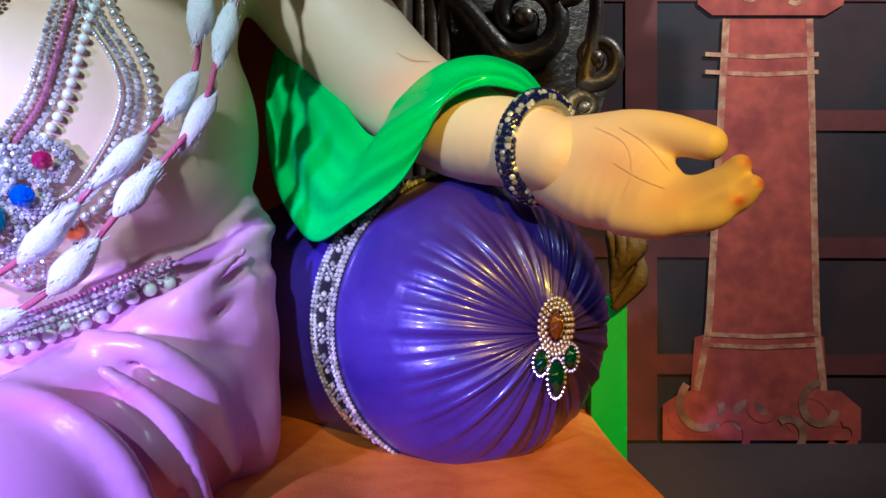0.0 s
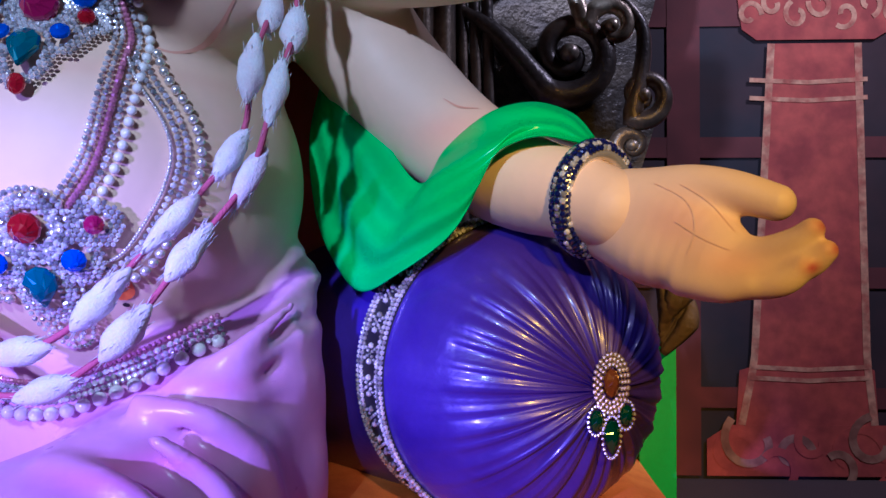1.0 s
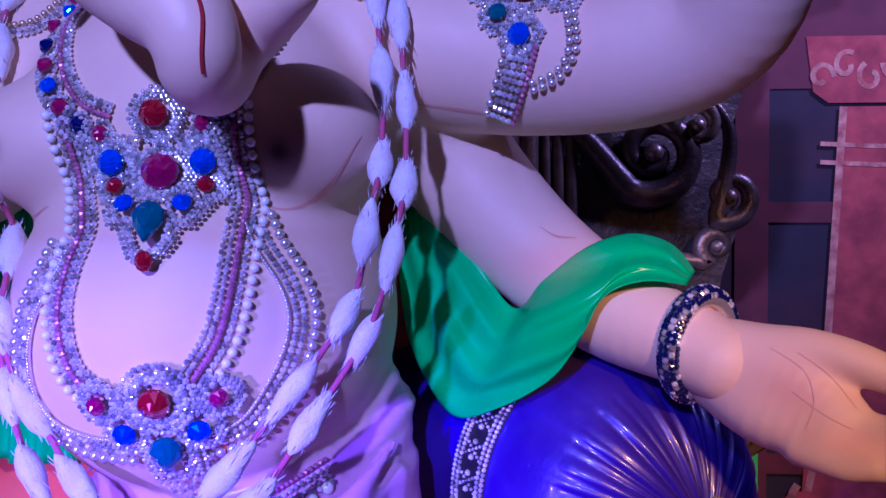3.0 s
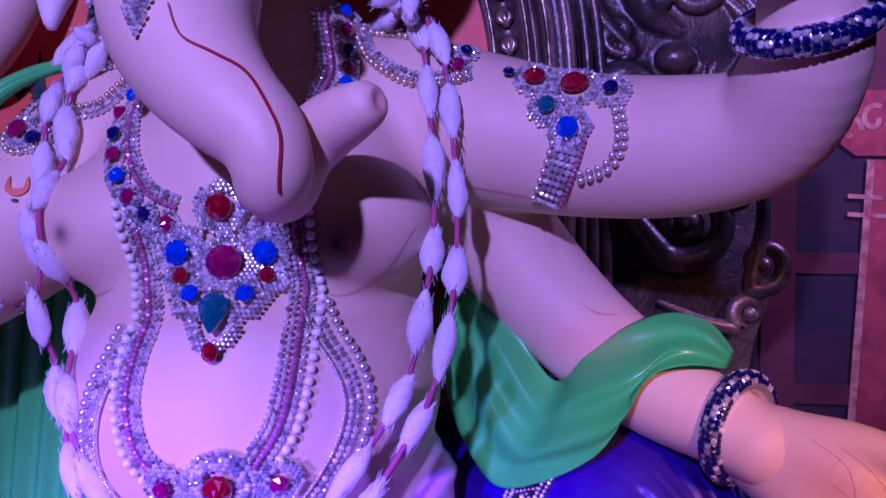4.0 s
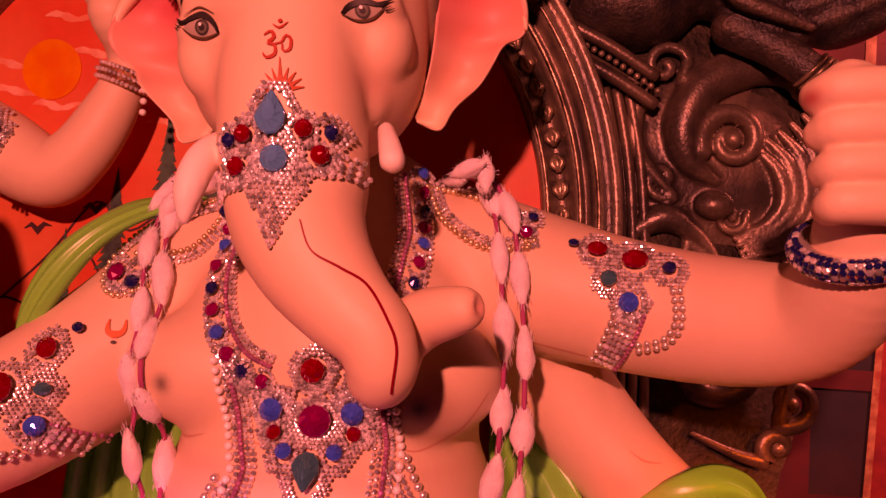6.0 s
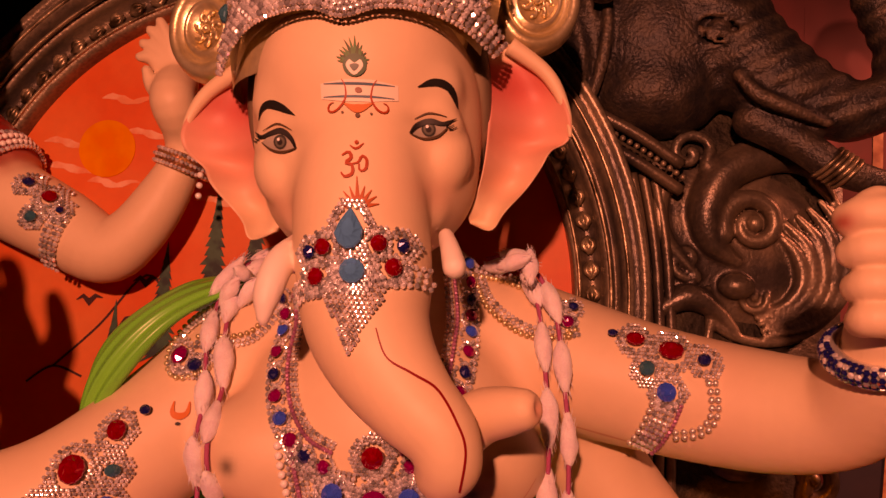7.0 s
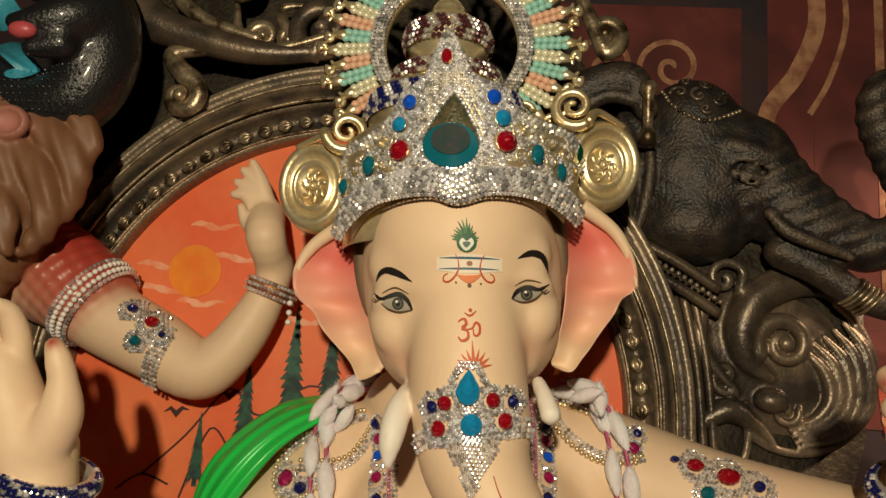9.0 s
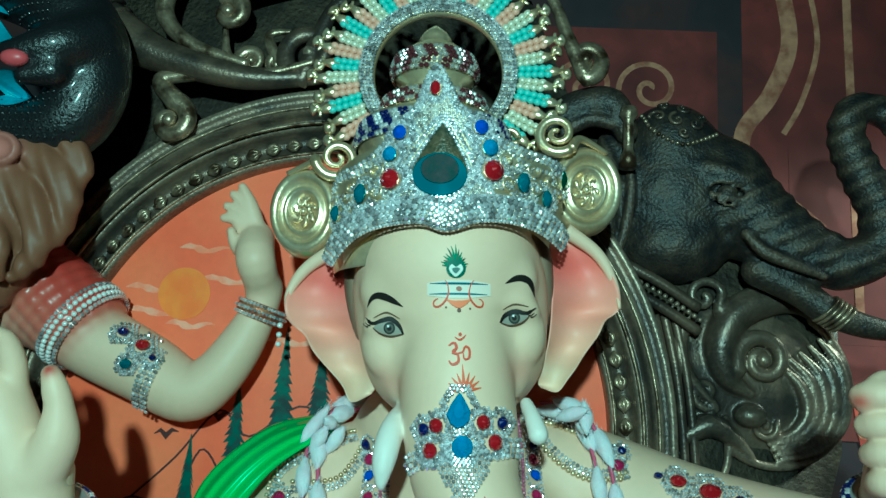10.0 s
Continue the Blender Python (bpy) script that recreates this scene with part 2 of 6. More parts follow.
def sheet(one, two, nu, nv, bulge, thick=0.008):
    """A cloth between two lines; bulge(u, v) gives the push along y. Thick, and closed all round."""
    a, b = even(curve(one, 12), 1e-3), even(curve(two, 12), 1e-3)
    a = a[np.linspace(0, len(a) - 1, nv).astype(int)]
    b = b[np.linspace(0, len(b) - 1, nv).astype(int)]
    u = np.linspace(0, 1, nu)[:, None, None]
    g = a[None] * (1 - u) + b[None] * u
    uu, vv = np.meshgrid(np.linspace(0, 1, nu), np.linspace(0, 1, nv), indexing="ij")
    g[..., 1] += bulge(uu, vv)
    back = g.copy()
    back[..., 1] += thick
    v = np.concatenate([g.reshape(-1, 3), back.reshape(-1, 3)])
    k = nu * nv
    f = grid_faces(nu, nv)
    f += [[i + k for i in q[::-1]] for q in f]
    rim = [i for i in range(nv)] + [i * nv + nv - 1 for i in range(1, nu)] + [(nu - 1) * nv + i for i in range(nv - 2, -1, -1)] + [i * nv for i in range(nu - 2, 0, -1)]
    f += [[rim[i], rim[i] + k, rim[(i + 1) % len(rim)] + k, rim[(i + 1) % len(rim)]] for i in range(len(rim))]
    return v, f, np.concatenate([uu.ravel(), uu.ravel()]), np.concatenate([vv.ravel(), vv.ravel()])


def ico(level=1):
    bm = bmesh.new()
    bmesh.ops.create_icosphere(bm, subdivisions=level, radius=1)
    v, f = np.array([q.co[:] for q in bm.verts]), np.array([[w.index for w in q.verts] for q in bm.faces])
    bm.free()
    return v, f


ICO, BALL = ico(1), ico(2)
STUD = lathe([(0.0, 0.75), (0.55, 0.7), (1.0, 0.2), (1.0, -0.4)], 6)
STUD = (STUD[0], STUD[1])


def scatter(geo, points, size, shape=None, slot=0, normal=None, squash=1.0):
    """A copy of the small shape at every point, of that size, turned to its normal."""
    v, f = shape or ICO
    v, f = np.asarray(v), f if isinstance(f, list) else f.tolist()
    points = np.asarray(points, float).reshape(-1, 3)
    size = np.broadcast_to(np.asarray(size, float), (len(points),))
    for i, (p, s) in enumerate(zip(points, size)):
        w = v * (s, s, s * squash)
        if normal is not None:
            nn = Vector(normal[i] if np.ndim(normal) == 2 else normal)
            q = nn.to_track_quat("Z", "Y").to_matrix() @ Matrix.Rotation(i * 1.7, 3, "Z")
            w = w @ np.array(q).T
        geo.add(w + p, f, slot)
    return geo


# ---- clay: soft unions of limbs and lumps, meshed ----
class Clay:
    def __init__(self, lo, hi, step):
        self.lo, self.step = np.array(lo, float), step
        self.shape = np.ceil((np.array(hi) - lo) / step).astype(int) + 1
        self.d = np.full(self.shape, 0.3, np.float32)
        self.prims = []

    def put(self, fn, lo, hi, colour, slot=0, k=0.03, cut=False):
        pad = k + 3 * self.step
        a = np.clip(((np.array(lo) - pad - self.lo) / self.step).astype(int), 0, self.shape - 1)
        b = np.clip(((np.array(hi) + pad - self.lo) / self.step).astype(int) + 2, 1, self.shape)
        ax = [self.lo[i] + self.step * np.arange(a[i], b[i]) for i in range(3)]
        p = np.stack(np.meshgrid(*ax, indexing="ij"), -1)
        s = tuple(slice(a[i], b[i]) for i in range(3))
        d, e = self.d[s], fn(p)
        if cut:
            e = -e
            h = np.clip(0.5 - 0.5 * (e - d) / k, 0, 1)
            self.d[s] = e + (d - e) * h + k * h * (1 - h)
        else:
            h = np.clip(0.5 + 0.5 * (e - d) / k, 0, 1)
            self.d[s] = e + (d - e) * h - k * h * (1 - h)
        self.prims.append((fn, np.array(colour, float), slot, cut))
        return self

    def limb(self, rows, colour, slot=0, k=0.03, n=5, folds=None):
        p = curve(rows, n)

        def fn(q):
            best = np.full(q.shape[:-1], 9.0)
            for a, b in zip(p[:-1], p[1:]):
                w = b[:3] - a[:3]
                t = np.clip(((q - a[:3]) @ w) / max(w @ w, 1e-9), 0, 1)
                best = np.minimum(best, np.linalg.norm(q - a[:3] - t[..., None] * w, axis=-1) - a[3] - t * (b[3] - a[3]))
            return best - folds(q) if folds else best

        r = p[:, 3:4]
        return self.put(fn, (p[:, :3] - r).min(0), (p[:, :3] + r).max(0), colour, slot, k)

    def lump(self, at, radii, colour, slot=0, k=0.03, turn=(0, 0, 0), cut=False, folds=None):
        m = np.array(pose(0, 0, 0, *turn))[:3, :3]
        c, r = np.array(at, float), np.array(radii, float)

        def fn(q):
            w = (q - c) @ m
            k0 = np.linalg.norm(w / r, axis=-1)
            k1 = np.maximum(np.linalg.norm(w / (r * r), axis=-1), 1e-6)
            e = k0 * (k0 - 1) / k1
            return e - folds(q) if folds else e

        big = max(radii)
        return self.put(fn, c - big, c + big, colour, slot, k, cut)

    def front(self, x, z):
        """The y at which the clay begins, seen from in front at (x, z)."""
        fx, fz = (x - self.lo[0]) / self.step, (z - self.lo[2]) / self.step
        i, j = int(np.clip(fx, 0, self.shape[0] - 2)), int(np.clip(fz, 0, self.shape[2] - 2))
        u, w = fx - i, fz - j
        col = (self.d[i, :, j] * (1 - u) + self.d[i + 1, :, j] * u) * (1 - w) + (self.d[i, :, j + 1] * (1 - u) + self.d[i + 1, :, j + 1] * u) * w
        hit = np.nonzero(col < 0)[0]
        if not len(hit):
            return None
        b = hit[0]
        if b == 0:
            return self.lo[1]
        return self.lo[1] + self.step * (b - 1 + col[b - 1] / (col[b - 1] - col[b]))

    def surface(self):
        d = self.d
        corner = [(i, j, k) for i in (0, 1) for j in (0, 1) for k in (0, 1)]
        cut = tuple(s - 1 for s in d.shape)
        neg = d < 0
        count = np.zeros(cut, np.int8)
        for i, j, k in corner:
            count += neg[i:i + cut[0], j:j + cut[1], k:k + cut[2]]
        cell = np.argwhere((count > 0) & (count < 8))
        val = np.stack([d[cell[:, 0] + i, cell[:, 1] + j, cell[:, 2] + k] for i, j, k in corner], 1)
        total, n = np.zeros((len(cell), 3)), np.zeros(len(cell))
        for a in range(8):
            for b in range(a + 1, 8):
                ca, cb = np.array(corner[a]), np.array(corner[b])
                if abs(ca - cb).sum() != 1:
                    continue
                on = (val[:, a] < 0) != (val[:, b] < 0)
                t = val[:, a] / np.where(on, val[:, a] - val[:, b], 1)
                total += np.where(on[:, None], ca + t[:, None] * (cb - ca), 0)
                n += on
        v = self.lo + self.step * (cell + total / n[:, None])
        index = np.full(cut, -1, np.int32)
        index[tuple(cell.T)] = np.arange(len(cell))
        faces = []
        for ax in range(3):
            lo = [slice(None)] * 3
            hi = [slice(None)] * 3
            lo[ax], hi[ax] = slice(0, -1), slice(1, None)
            e = np.argwhere(neg[tuple(lo)] != neg[tuple(hi)])
            o1, o2 = [a for a in range(3) if a != ax]
            e = e[(e[:, o1] > 0) & (e[:, o2] > 0) & (e[:, o1] < cut[o1]) & (e[:, o2] < cut[o2])]
            s1, s2 = np.eye(3, dtype=int)[o1], np.eye(3, dtype=int)[o2]
            q = np.stack([index[tuple((e - x).T)] for x in (s1 + s2, s2, 0 * s1, s1)], 1)
            flip = neg[tuple(e.T)] ^ (ax == 1)
            q[~flip] = q[~flip][:, ::-1]
            faces.append(q[(q >= 0).all(1)])
        faces = np.concatenate(faces)
        return v, faces

    def bake(self, geo):
        v, f = self.surface()
        w, c, best, slot = np.zeros(len(v)), np.zeros((len(v), 3)), np.full(len(v), 9.0), np.zeros(len(v), int)
        for fn, colour, s, cut in self.prims:
            if cut:
                continue
            e = fn(v)
            x = np.exp(-np.clip(e, -0.02, 1) / 0.008) + 1e-12
            w, c = w + x, c + x[:, None] * colour
            slot = np.where(e < best, s, slot)
            best = np.minimum(best, e)
        first = geo.n
        geo.add(v, f, slot[f[:, 0]].tolist(), c / w[:, None])
        return first


def airbrush(geo, at, radii, colour, strength=1.0):
    """Paint sprayed softly on all clay baked so far."""
    for i, v in enumerate(geo.v):
        e = np.exp(-(((v - at) / radii) ** 2).sum(1)) * strength
        geo.c[i] = geo.c[i] * (1 - e[:, None]) + e[:, None] * np.asarray(colour)


# ---- the hall ----
def slab(name, lo, hi, mat, label="", category=""):
    ob = part(name, Geo().add(*box(lo, hi)), mat, None, "", False)
    return tagged(ob, label, category, "", "structure")


slab("floor", (-6, -6, -0.1), (6, 6, 0.0), FLOORING, "dark red carpet on the hall floor", "floor")
slab("ceiling", (-6, -6, 5.0), (6, 6, 5.1), DRAPE, "dark cloth ceiling over the hall", "ceiling")
slab("wall_south", (-6, -6.1, 0), (6, -6.0, 5), DRAPE, "dark cloth wall behind the viewer", "wall")
slab("wall_west", (-6.1, -6, 0), (-6.0, 6, 5), DRAPE, "dark cloth side wall of the hall", "wall")
slab("wall_east", (6.0, -6, 0), (6.1, 6, 5), DRAPE, "dark cloth side wall of the hall", "wall")
slab("wall_north", (-6, 2.3, 0), (6, 2.4, 5), DRAPE, "dark cloth wall behind the backdrop", "wall")
slab("platform", (-2.6, 0.45, 0.0), (2.2, 2.28, 0.85), FLOORING, "dark carpeted platform under the throne", "platform")


# ---- printed backdrop ----
backdrop = tagged(part("backdrop", Geo().add(*box((-2.6, 2.10, 0.85), (2.4, 2.12, 4.6))), PRINTDARK, None, "", False), "printed cloth backdrop of a dark temple wall", "backdrop", "", "structure")
BY = 2.096


def printed(name, outline, mat, step, label=""):
    return part(name, Geo().add(*plate(outline, BY - 0.0007 * step, 0.0006)), mat, backdrop, label, False)


def printed_line(name, line, width, mat, step, label=""):
    return part(name, Geo().add(*ribbon(line, width, BY - 0.0007 * step, 0.0006)), mat, backdrop, label, False)


# brick courses and dark window bays of the print
for z in (1.05, 1.38, 1.74, 2.42, 2.75):
    printed("printed_ledge", [(-0.3, z), (2.3, z - 0.01), (2.3, z + 0.05), (-0.3, z + 0.055)], PRINTBRICK, 1)
for x, w in ((0.56, 0.09), (1.55, 0.1), (0.36, 0.06)):
    printed("printed_pilaster", [(x - w / 2, 0.86), (x + w / 2, 0.86), (x + w / 2, 3.1), (x - w / 2, 3.1)], PRINTBRICK, 2)
printed("printed_pillar", [(0.70, 1.0), (1.085, 1.0), (1.075, 1.15), (1.06, 1.16), (1.04, 2.05), (0.80, 2.05), (0.745, 1.16), (0.71, 1.15)], PRINTRED, 3, "red printed pillar with worn pale edges")
for line in ([(0.715, 1.0), (0.75, 1.17), (0.80, 2.05)], [(1.075, 1.0), (1.055, 1.17), (1.035, 2.05)]):
    printed_line("printed_pillar_edge", even(line, 0.05), 0.02, PRINTEDGE, 4)
for z in (1.16, 1.13, 1.95, 1.9):
    printed_line("printed_pillar_ring", [(0.74, z), (0.9, z - 0.008), (1.06, z)], 0.012, PRINTEDGE, 5)
printed("printed_capital", [(0.72, 2.09), (0.76, 2.06), (1.08, 2.06), (1.13, 2.09), (1.16, 2.24), (0.7, 2.24)], PRINTRED, 4)
for i in range(7):
    a = np.linspace(0, 5.5, 18)
    c = (0.74 + 0.065 * i, 2.13 + 0.03 * (i % 2))
    printed_line("printed_capital_curl", [(c[0] + 0.035 * (1 - t / 8) * math.cos(t + i), c[1] + 0.04 * (1 - t / 8) * math.sin(t + i)) for t in a], 0.014, PRINTEDGE, 5 + i % 2)
for i in range(9):
    a = np.linspace(0.3, 4.6, 18)
    c = (0.69 + 0.055 * i, 0.92 + 0.04 * math.sin(2.1 * i))
    s = 0.07 + 0.02 * math.sin(i * 1.3)
    printed_line("printed_base_curl", [(c[0] + s * (1 - t / 8) * math.cos(t + 2 * i), c[1] + s * (1 - t / 8) * math.sin(t + 2 * i)) for t in a], 0.022, PRINTSAND if i % 2 else PRINTRED, 5 + i % 3)
printed("printed_plinth", [(0.62, 0.86), (0.62, 0.96), (0.68, 1.0), (1.12, 1.0), (1.18, 0.95), (1.18, 0.86)], PRINTRED, 4)
# upper part: carved red panel, pale winding band
printed("printed_red_panel", [(-0.55, 3.0), (0.27, 3.0), (0.27, 3.53), (-0.55, 3.53)], PRINTBRICK, 3)
for x in (-0.42, -0.2, 0.03):
    a = np.linspace(0.4, 9.5, 46)
    printed_line("printed_scroll", [(x + 0.012 * t * math.cos(t), 3.3 + 0.012 * t * math.sin(t)) for t in a], 0.02, PRINTSAND, 4)
    printed_line("printed_scroll", [(x + 0.03 + 0.01 * t * math.cos(-t), 3.1 + 0.008 * t * math.sin(-t)) for t in a[:30]], 0.016, PRINTSAND, 4)
printed("printed_red_wall", [(0.36, 2.1), (2.3, 2.1), (2.3, 4.5), (0.36, 4.5)], PRINTBRICK, 0)
printed_line("printed_winding_band", curve([(0.5, 3.75), (0.53, 3.5), (0.46, 3.3), (0.36, 3.15), (0.37, 3.0), (0.5, 2.9), (0.62, 2.8)], 8), 0.06, PRINTSAND, 3)
printed_line("printed_winding_band", curve([(0.6, 3.75), (0.63, 3.5), (0.57, 3.28), (0.5, 3.15)], 8), 0.02, PRINTSAND, 3)
printed_line("printed_rail", [(0.74, 2.5), (0.74, 3.1), (0.74, 4.2)], 0.03, PRINTSAND, 3)


# ---- the statue: one mesh ----
SKIN, ROSE, CORAL = (0.78, 0.565, 0.4), (0.78, 0.25, 0.2), (0.8, 0.2, 0.16)
LILAC, GREEN, RED, WHITE, BLACK, HAIR = (0.72, 0.36, 0.62), (0.002, 0.56, 0.1), (0.35, 0.02, 0.015), (0.8, 0.74, 0.68), (0.015, 0.01, 0.01), (0.06, 0.035, 0.02)


def dhoti_folds(q):
    a = np.arctan2(q[..., 2] - 1.5, q[..., 0] + 0.16)
    far = np.clip(np.hypot(q[..., 2] - 1.5, q[..., 0] + 0.16) * 4, 0, 1)
    return 0.005 * far * np.sin(15 * a + 8 * q[..., 1]) + 0.002 * np.sin(31 * a - 3 * q[..., 0])


body = Clay((-1.46, 0.62, 0.95), (0.32, 1.56, 2.3), 0.008)
body.lump((-0.585, 1.17, 1.58), (0.285, 0.30, 0.28), SKIN, k=0.02)
body.lump((-0.59, 1.18, 1.86), (0.28, 0.245, 0.24), SKIN, k=0.05)
body.lump((-0.43, 1.035, 1.84), (0.13, 0.11, 0.10), SKIN, k=0.03)
body.lump((-0.76, 1.05, 1.83), (0.13, 0.11, 0.10), SKIN, k=0.03)
body.lump((-0.62, 1.2, 2.12), (0.2, 0.16, 0.12), SKIN, k=0.06)
body.limb([(-0.36, 1.22, 2.03, 0.125), (-0.24, 1.19, 1.995, 0.122), (-0.1, 1.15, 1.965, 0.112), (0.05, 1.06, 1.95, 0.1), (0.135, 0.97, 1.965, 0.082), (0.15, 0.88, 2.03, 0.07), (0.13, 0.82, 2.1, 0.05)], SKIN, k=0.04)
body.limb([(-0.3, 1.3, 1.95, 0.12), (-0.2, 1.31, 1.81, 0.105), (-0.08, 1.27, 1.675, 0.092), (0.03, 1.18, 1.59, 0.078), (0.12, 1.085, 1.55, 0.062), (0.16, 1.04, 1.53, 0.055)], SKIN, k=0.025)
body.limb([(-0.84, 1.22, 1.99, 0.13), (-0.98, 1.12, 1.83, 0.122), (-1.12, 1.0, 1.72, 0.11), (-1.26, 0.91, 1.7, 0.1), (-1.31, 0.86, 1.8, 0.085), (-1.3, 0.83, 1.93, 0.064), (-1.29, 0.81, 2.03, 0.055)], SKIN, k=0.03)
body.lump((-0.525, 1.16, 1.24), (0.27, 0.2, 0.22), LILAC, 1, 0.012, folds=dhoti_folds)
body.limb([(-0.37, 1.12, 1.17, 0.1), (-0.41, 1.0, 1.15, 0.14), (-0.5, 0.88, 1.1, 0.15), (-0.66, 0.82, 1.06, 0.155), (-0.9, 0.88, 1.05, 0.16)], LILAC, 1, 0.025, folds=dhoti_folds)
body.lump((-0.475, 0.81, 1.09), (0.14, 0.13, 0.145), LILAC, 1, 0.012)
for rows in ([(-0.41, 0.99, 1.305, 0.008), (-0.34, 1.0, 1.345, 0.013), (-0.29, 1.09, 1.4, 0.004)], [(-0.41, 0.98, 1.3, 0.008), (-0.34, 1.0, 1.315, 0.014), (-0.285, 1.09, 1.355, 0.004)], [(-0.4, 0.97, 1.298, 0.008), (-0.34, 0.985, 1.282, 0.014), (-0.285, 1.08, 1.29, 0.004)],
             [(-0.43, 0.9, 1.292, 0.012), (-0.35, 0.9, 1.275, 0.016), (-0.3, 0.94, 1.22, 0.016), (-0.28, 0.97, 1.12, 0.014)], [(-0.5, 0.83, 1.238, 0.008), (-0.41, 0.79, 1.232, 0.012), (-0.345, 0.79, 1.18, 0.014), (-0.31, 0.8, 1.1, 0.014)],
             [(-0.39, 0.85, 1.262, 0.008), (-0.315, 0.86, 1.2, 0.013), (-0.28, 0.87, 1.1, 0.013)]):
    body.limb(rows, LILAC, 1, 0.03)
body.limb([(-0.325, 1.2, 1.43, 0.05), (-0.335, 1.13, 1.3, 0.07), (-0.33, 1.1, 1.12, 0.08)], LILAC, 1, 0.04, folds=dhoti_folds)
statue = Geo()
body.bake(statue)

# open giving hand
def drawn_in(rows, c=(0.14, 1.06, 1.53), k=0.92, drop=0.01):
    return [(c[0] + k * (x - c[0]) + 0.012, c[1] + k * (y - c[1]) + 0.032, c[2] + k * (z - c[2]) - drop + 0.012, r * 0.97) for x, y, z, r in rows]


palm = Clay((0.08, 0.76, 1.36), (0.42, 1.14, 1.63), 0.0042)
palm.limb(drawn_in([(0.14, 1.06, 1.535, 0.056), (0.18, 1.0, 1.53, 0.05), (0.235, 0.94, 1.51, 0.042), (0.275, 0.9, 1.475, 0.032)]), SKIN, k=0.03)
palm.limb(drawn_in([(0.15, 1.04, 1.5, 0.045), (0.195, 0.965, 1.465, 0.045), (0.25, 0.905, 1.445, 0.033)]), SKIN, k=0.03)
palm.limb(drawn_in([(0.18, 1.0, 1.545, 0.036), (0.235, 0.945, 1.556, 0.03), (0.285, 0.905, 1.548, 0.027), (0.333, 0.872, 1.529, 0.023)]), SKIN, k=0.02)
for rows in ([(0.265, 0.905, 1.475, 0.026), (0.305, 0.865, 1.462, 0.022), (0.335, 0.83, 1.474, 0.019), (0.35, 0.81, 1.492, 0.014)],
             [(0.26, 0.9, 1.455, 0.026), (0.31, 0.853, 1.442, 0.022), (0.345, 0.82, 1.45, 0.019), (0.362, 0.8, 1.466, 0.013)],
             [(0.245, 0.9, 1.44, 0.025), (0.29, 0.85, 1.426, 0.02), (0.32, 0.822, 1.43, 0.018), (0.336, 0.806, 1.445, 0.013)],
             [(0.225, 0.91, 1.43, 0.024), (0.262, 0.865, 1.418, 0.018), (0.285, 0.84, 1.424, 0.013)]):
    palm.limb(drawn_in(rows), SKIN, k=0.008)
palm.bake(statue)
# closed raised hand
fist = Clay((-0.02, 0.66, 2.0), (0.3, 0.98, 2.32), 0.0045)
fist.limb([(0.13, 0.84, 2.08, 0.05), (0.15, 0.83, 2.15, 0.06), (0.15, 0.82, 2.2, 0.06)], SKIN, k=0.03)
for i, z in enumerate((2.235, 2.19, 2.145, 2.102)):
    fist.limb([(0.2, 0.8, z, 0.026), (0.14, 0.757, z + 0.004, 0.026), (0.075, 0.752, z + 0.002, 0.024), (0.052 + 0.006 * i, 0.775, z - 0.002, 0.021)], SKIN, k=0.006)
fist.limb([(0.14, 0.8, 2.24, 0.026), (0.085, 0.77, 2.255, 0.022), (0.05, 0.765, 2.225, 0.018)], SKIN, k=0.008)
fist.bake(statue)
# blessing hand
bless = Clay((-1.6, 0.66, 1.93), (-1.16, 0.98, 2.4), 0.005)
bless.limb([(-1.290, 0.810, 1.990, 0.050), (-1.288, 0.810, 1.973, 0.050), (-1.319, 0.805, 2.035, 0.056)], SKIN, k=0.03)
bless.limb([(-1.29, 0.81, 2.0, 0.052)] + [(-1.288, 0.810, 1.973, 0.050), (-1.319, 0.805, 2.035, 0.056), (-1.350, 0.800, 2.098, 0.056), (-1.373, 0.800, 2.152, 0.050)], SKIN, k=0.03)
bless.limb([(-1.277, 0.790, 2.039, 0.042), (-1.253, 0.780, 2.091, 0.036), (-1.251, 0.772, 2.141, 0.024), (-1.259, 0.766, 2.175, 0.021), (-1.268, 0.762, 2.199, 0.015)], SKIN, k=0.012)
for rows in ([(-1.350, 0.800, 2.162, 0.024), (-1.350, 0.790, 2.209, 0.022), (-1.358, 0.772, 2.246, 0.019), (-1.368, 0.752, 2.258, 0.014)],
             [(-1.395, 0.800, 2.160, 0.024), (-1.401, 0.790, 2.212, 0.022), (-1.413, 0.772, 2.254, 0.019), (-1.423, 0.752, 2.268, 0.014)],
             [(-1.439, 0.800, 2.158, 0.024), (-1.452, 0.790, 2.215, 0.022), (-1.469, 0.772, 2.262, 0.019), (-1.479, 0.752, 2.278, 0.014)],
             [(-1.484, 0.800, 2.155, 0.024), (-1.504, 0.790, 2.218, 0.022), (-1.525, 0.772, 2.271, 0.019), (-1.535, 0.752, 2.288, 0.014)]):
    bless.limb(rows, SKIN, k=0.007)
bless.bake(statue)

# head, trunk and tusks
head = Clay((-0.92, 0.58, 1.76), (-0.28, 1.3, 2.66), 0.0062)
TILT_H = (0, -8, 0)
hm = np.array(pose(-0.62, 0.98, 2.36, *TILT_H))


def hp(x, y, z):
    return tuple(moved(np.array([[x, y, z]]), hm)[0])


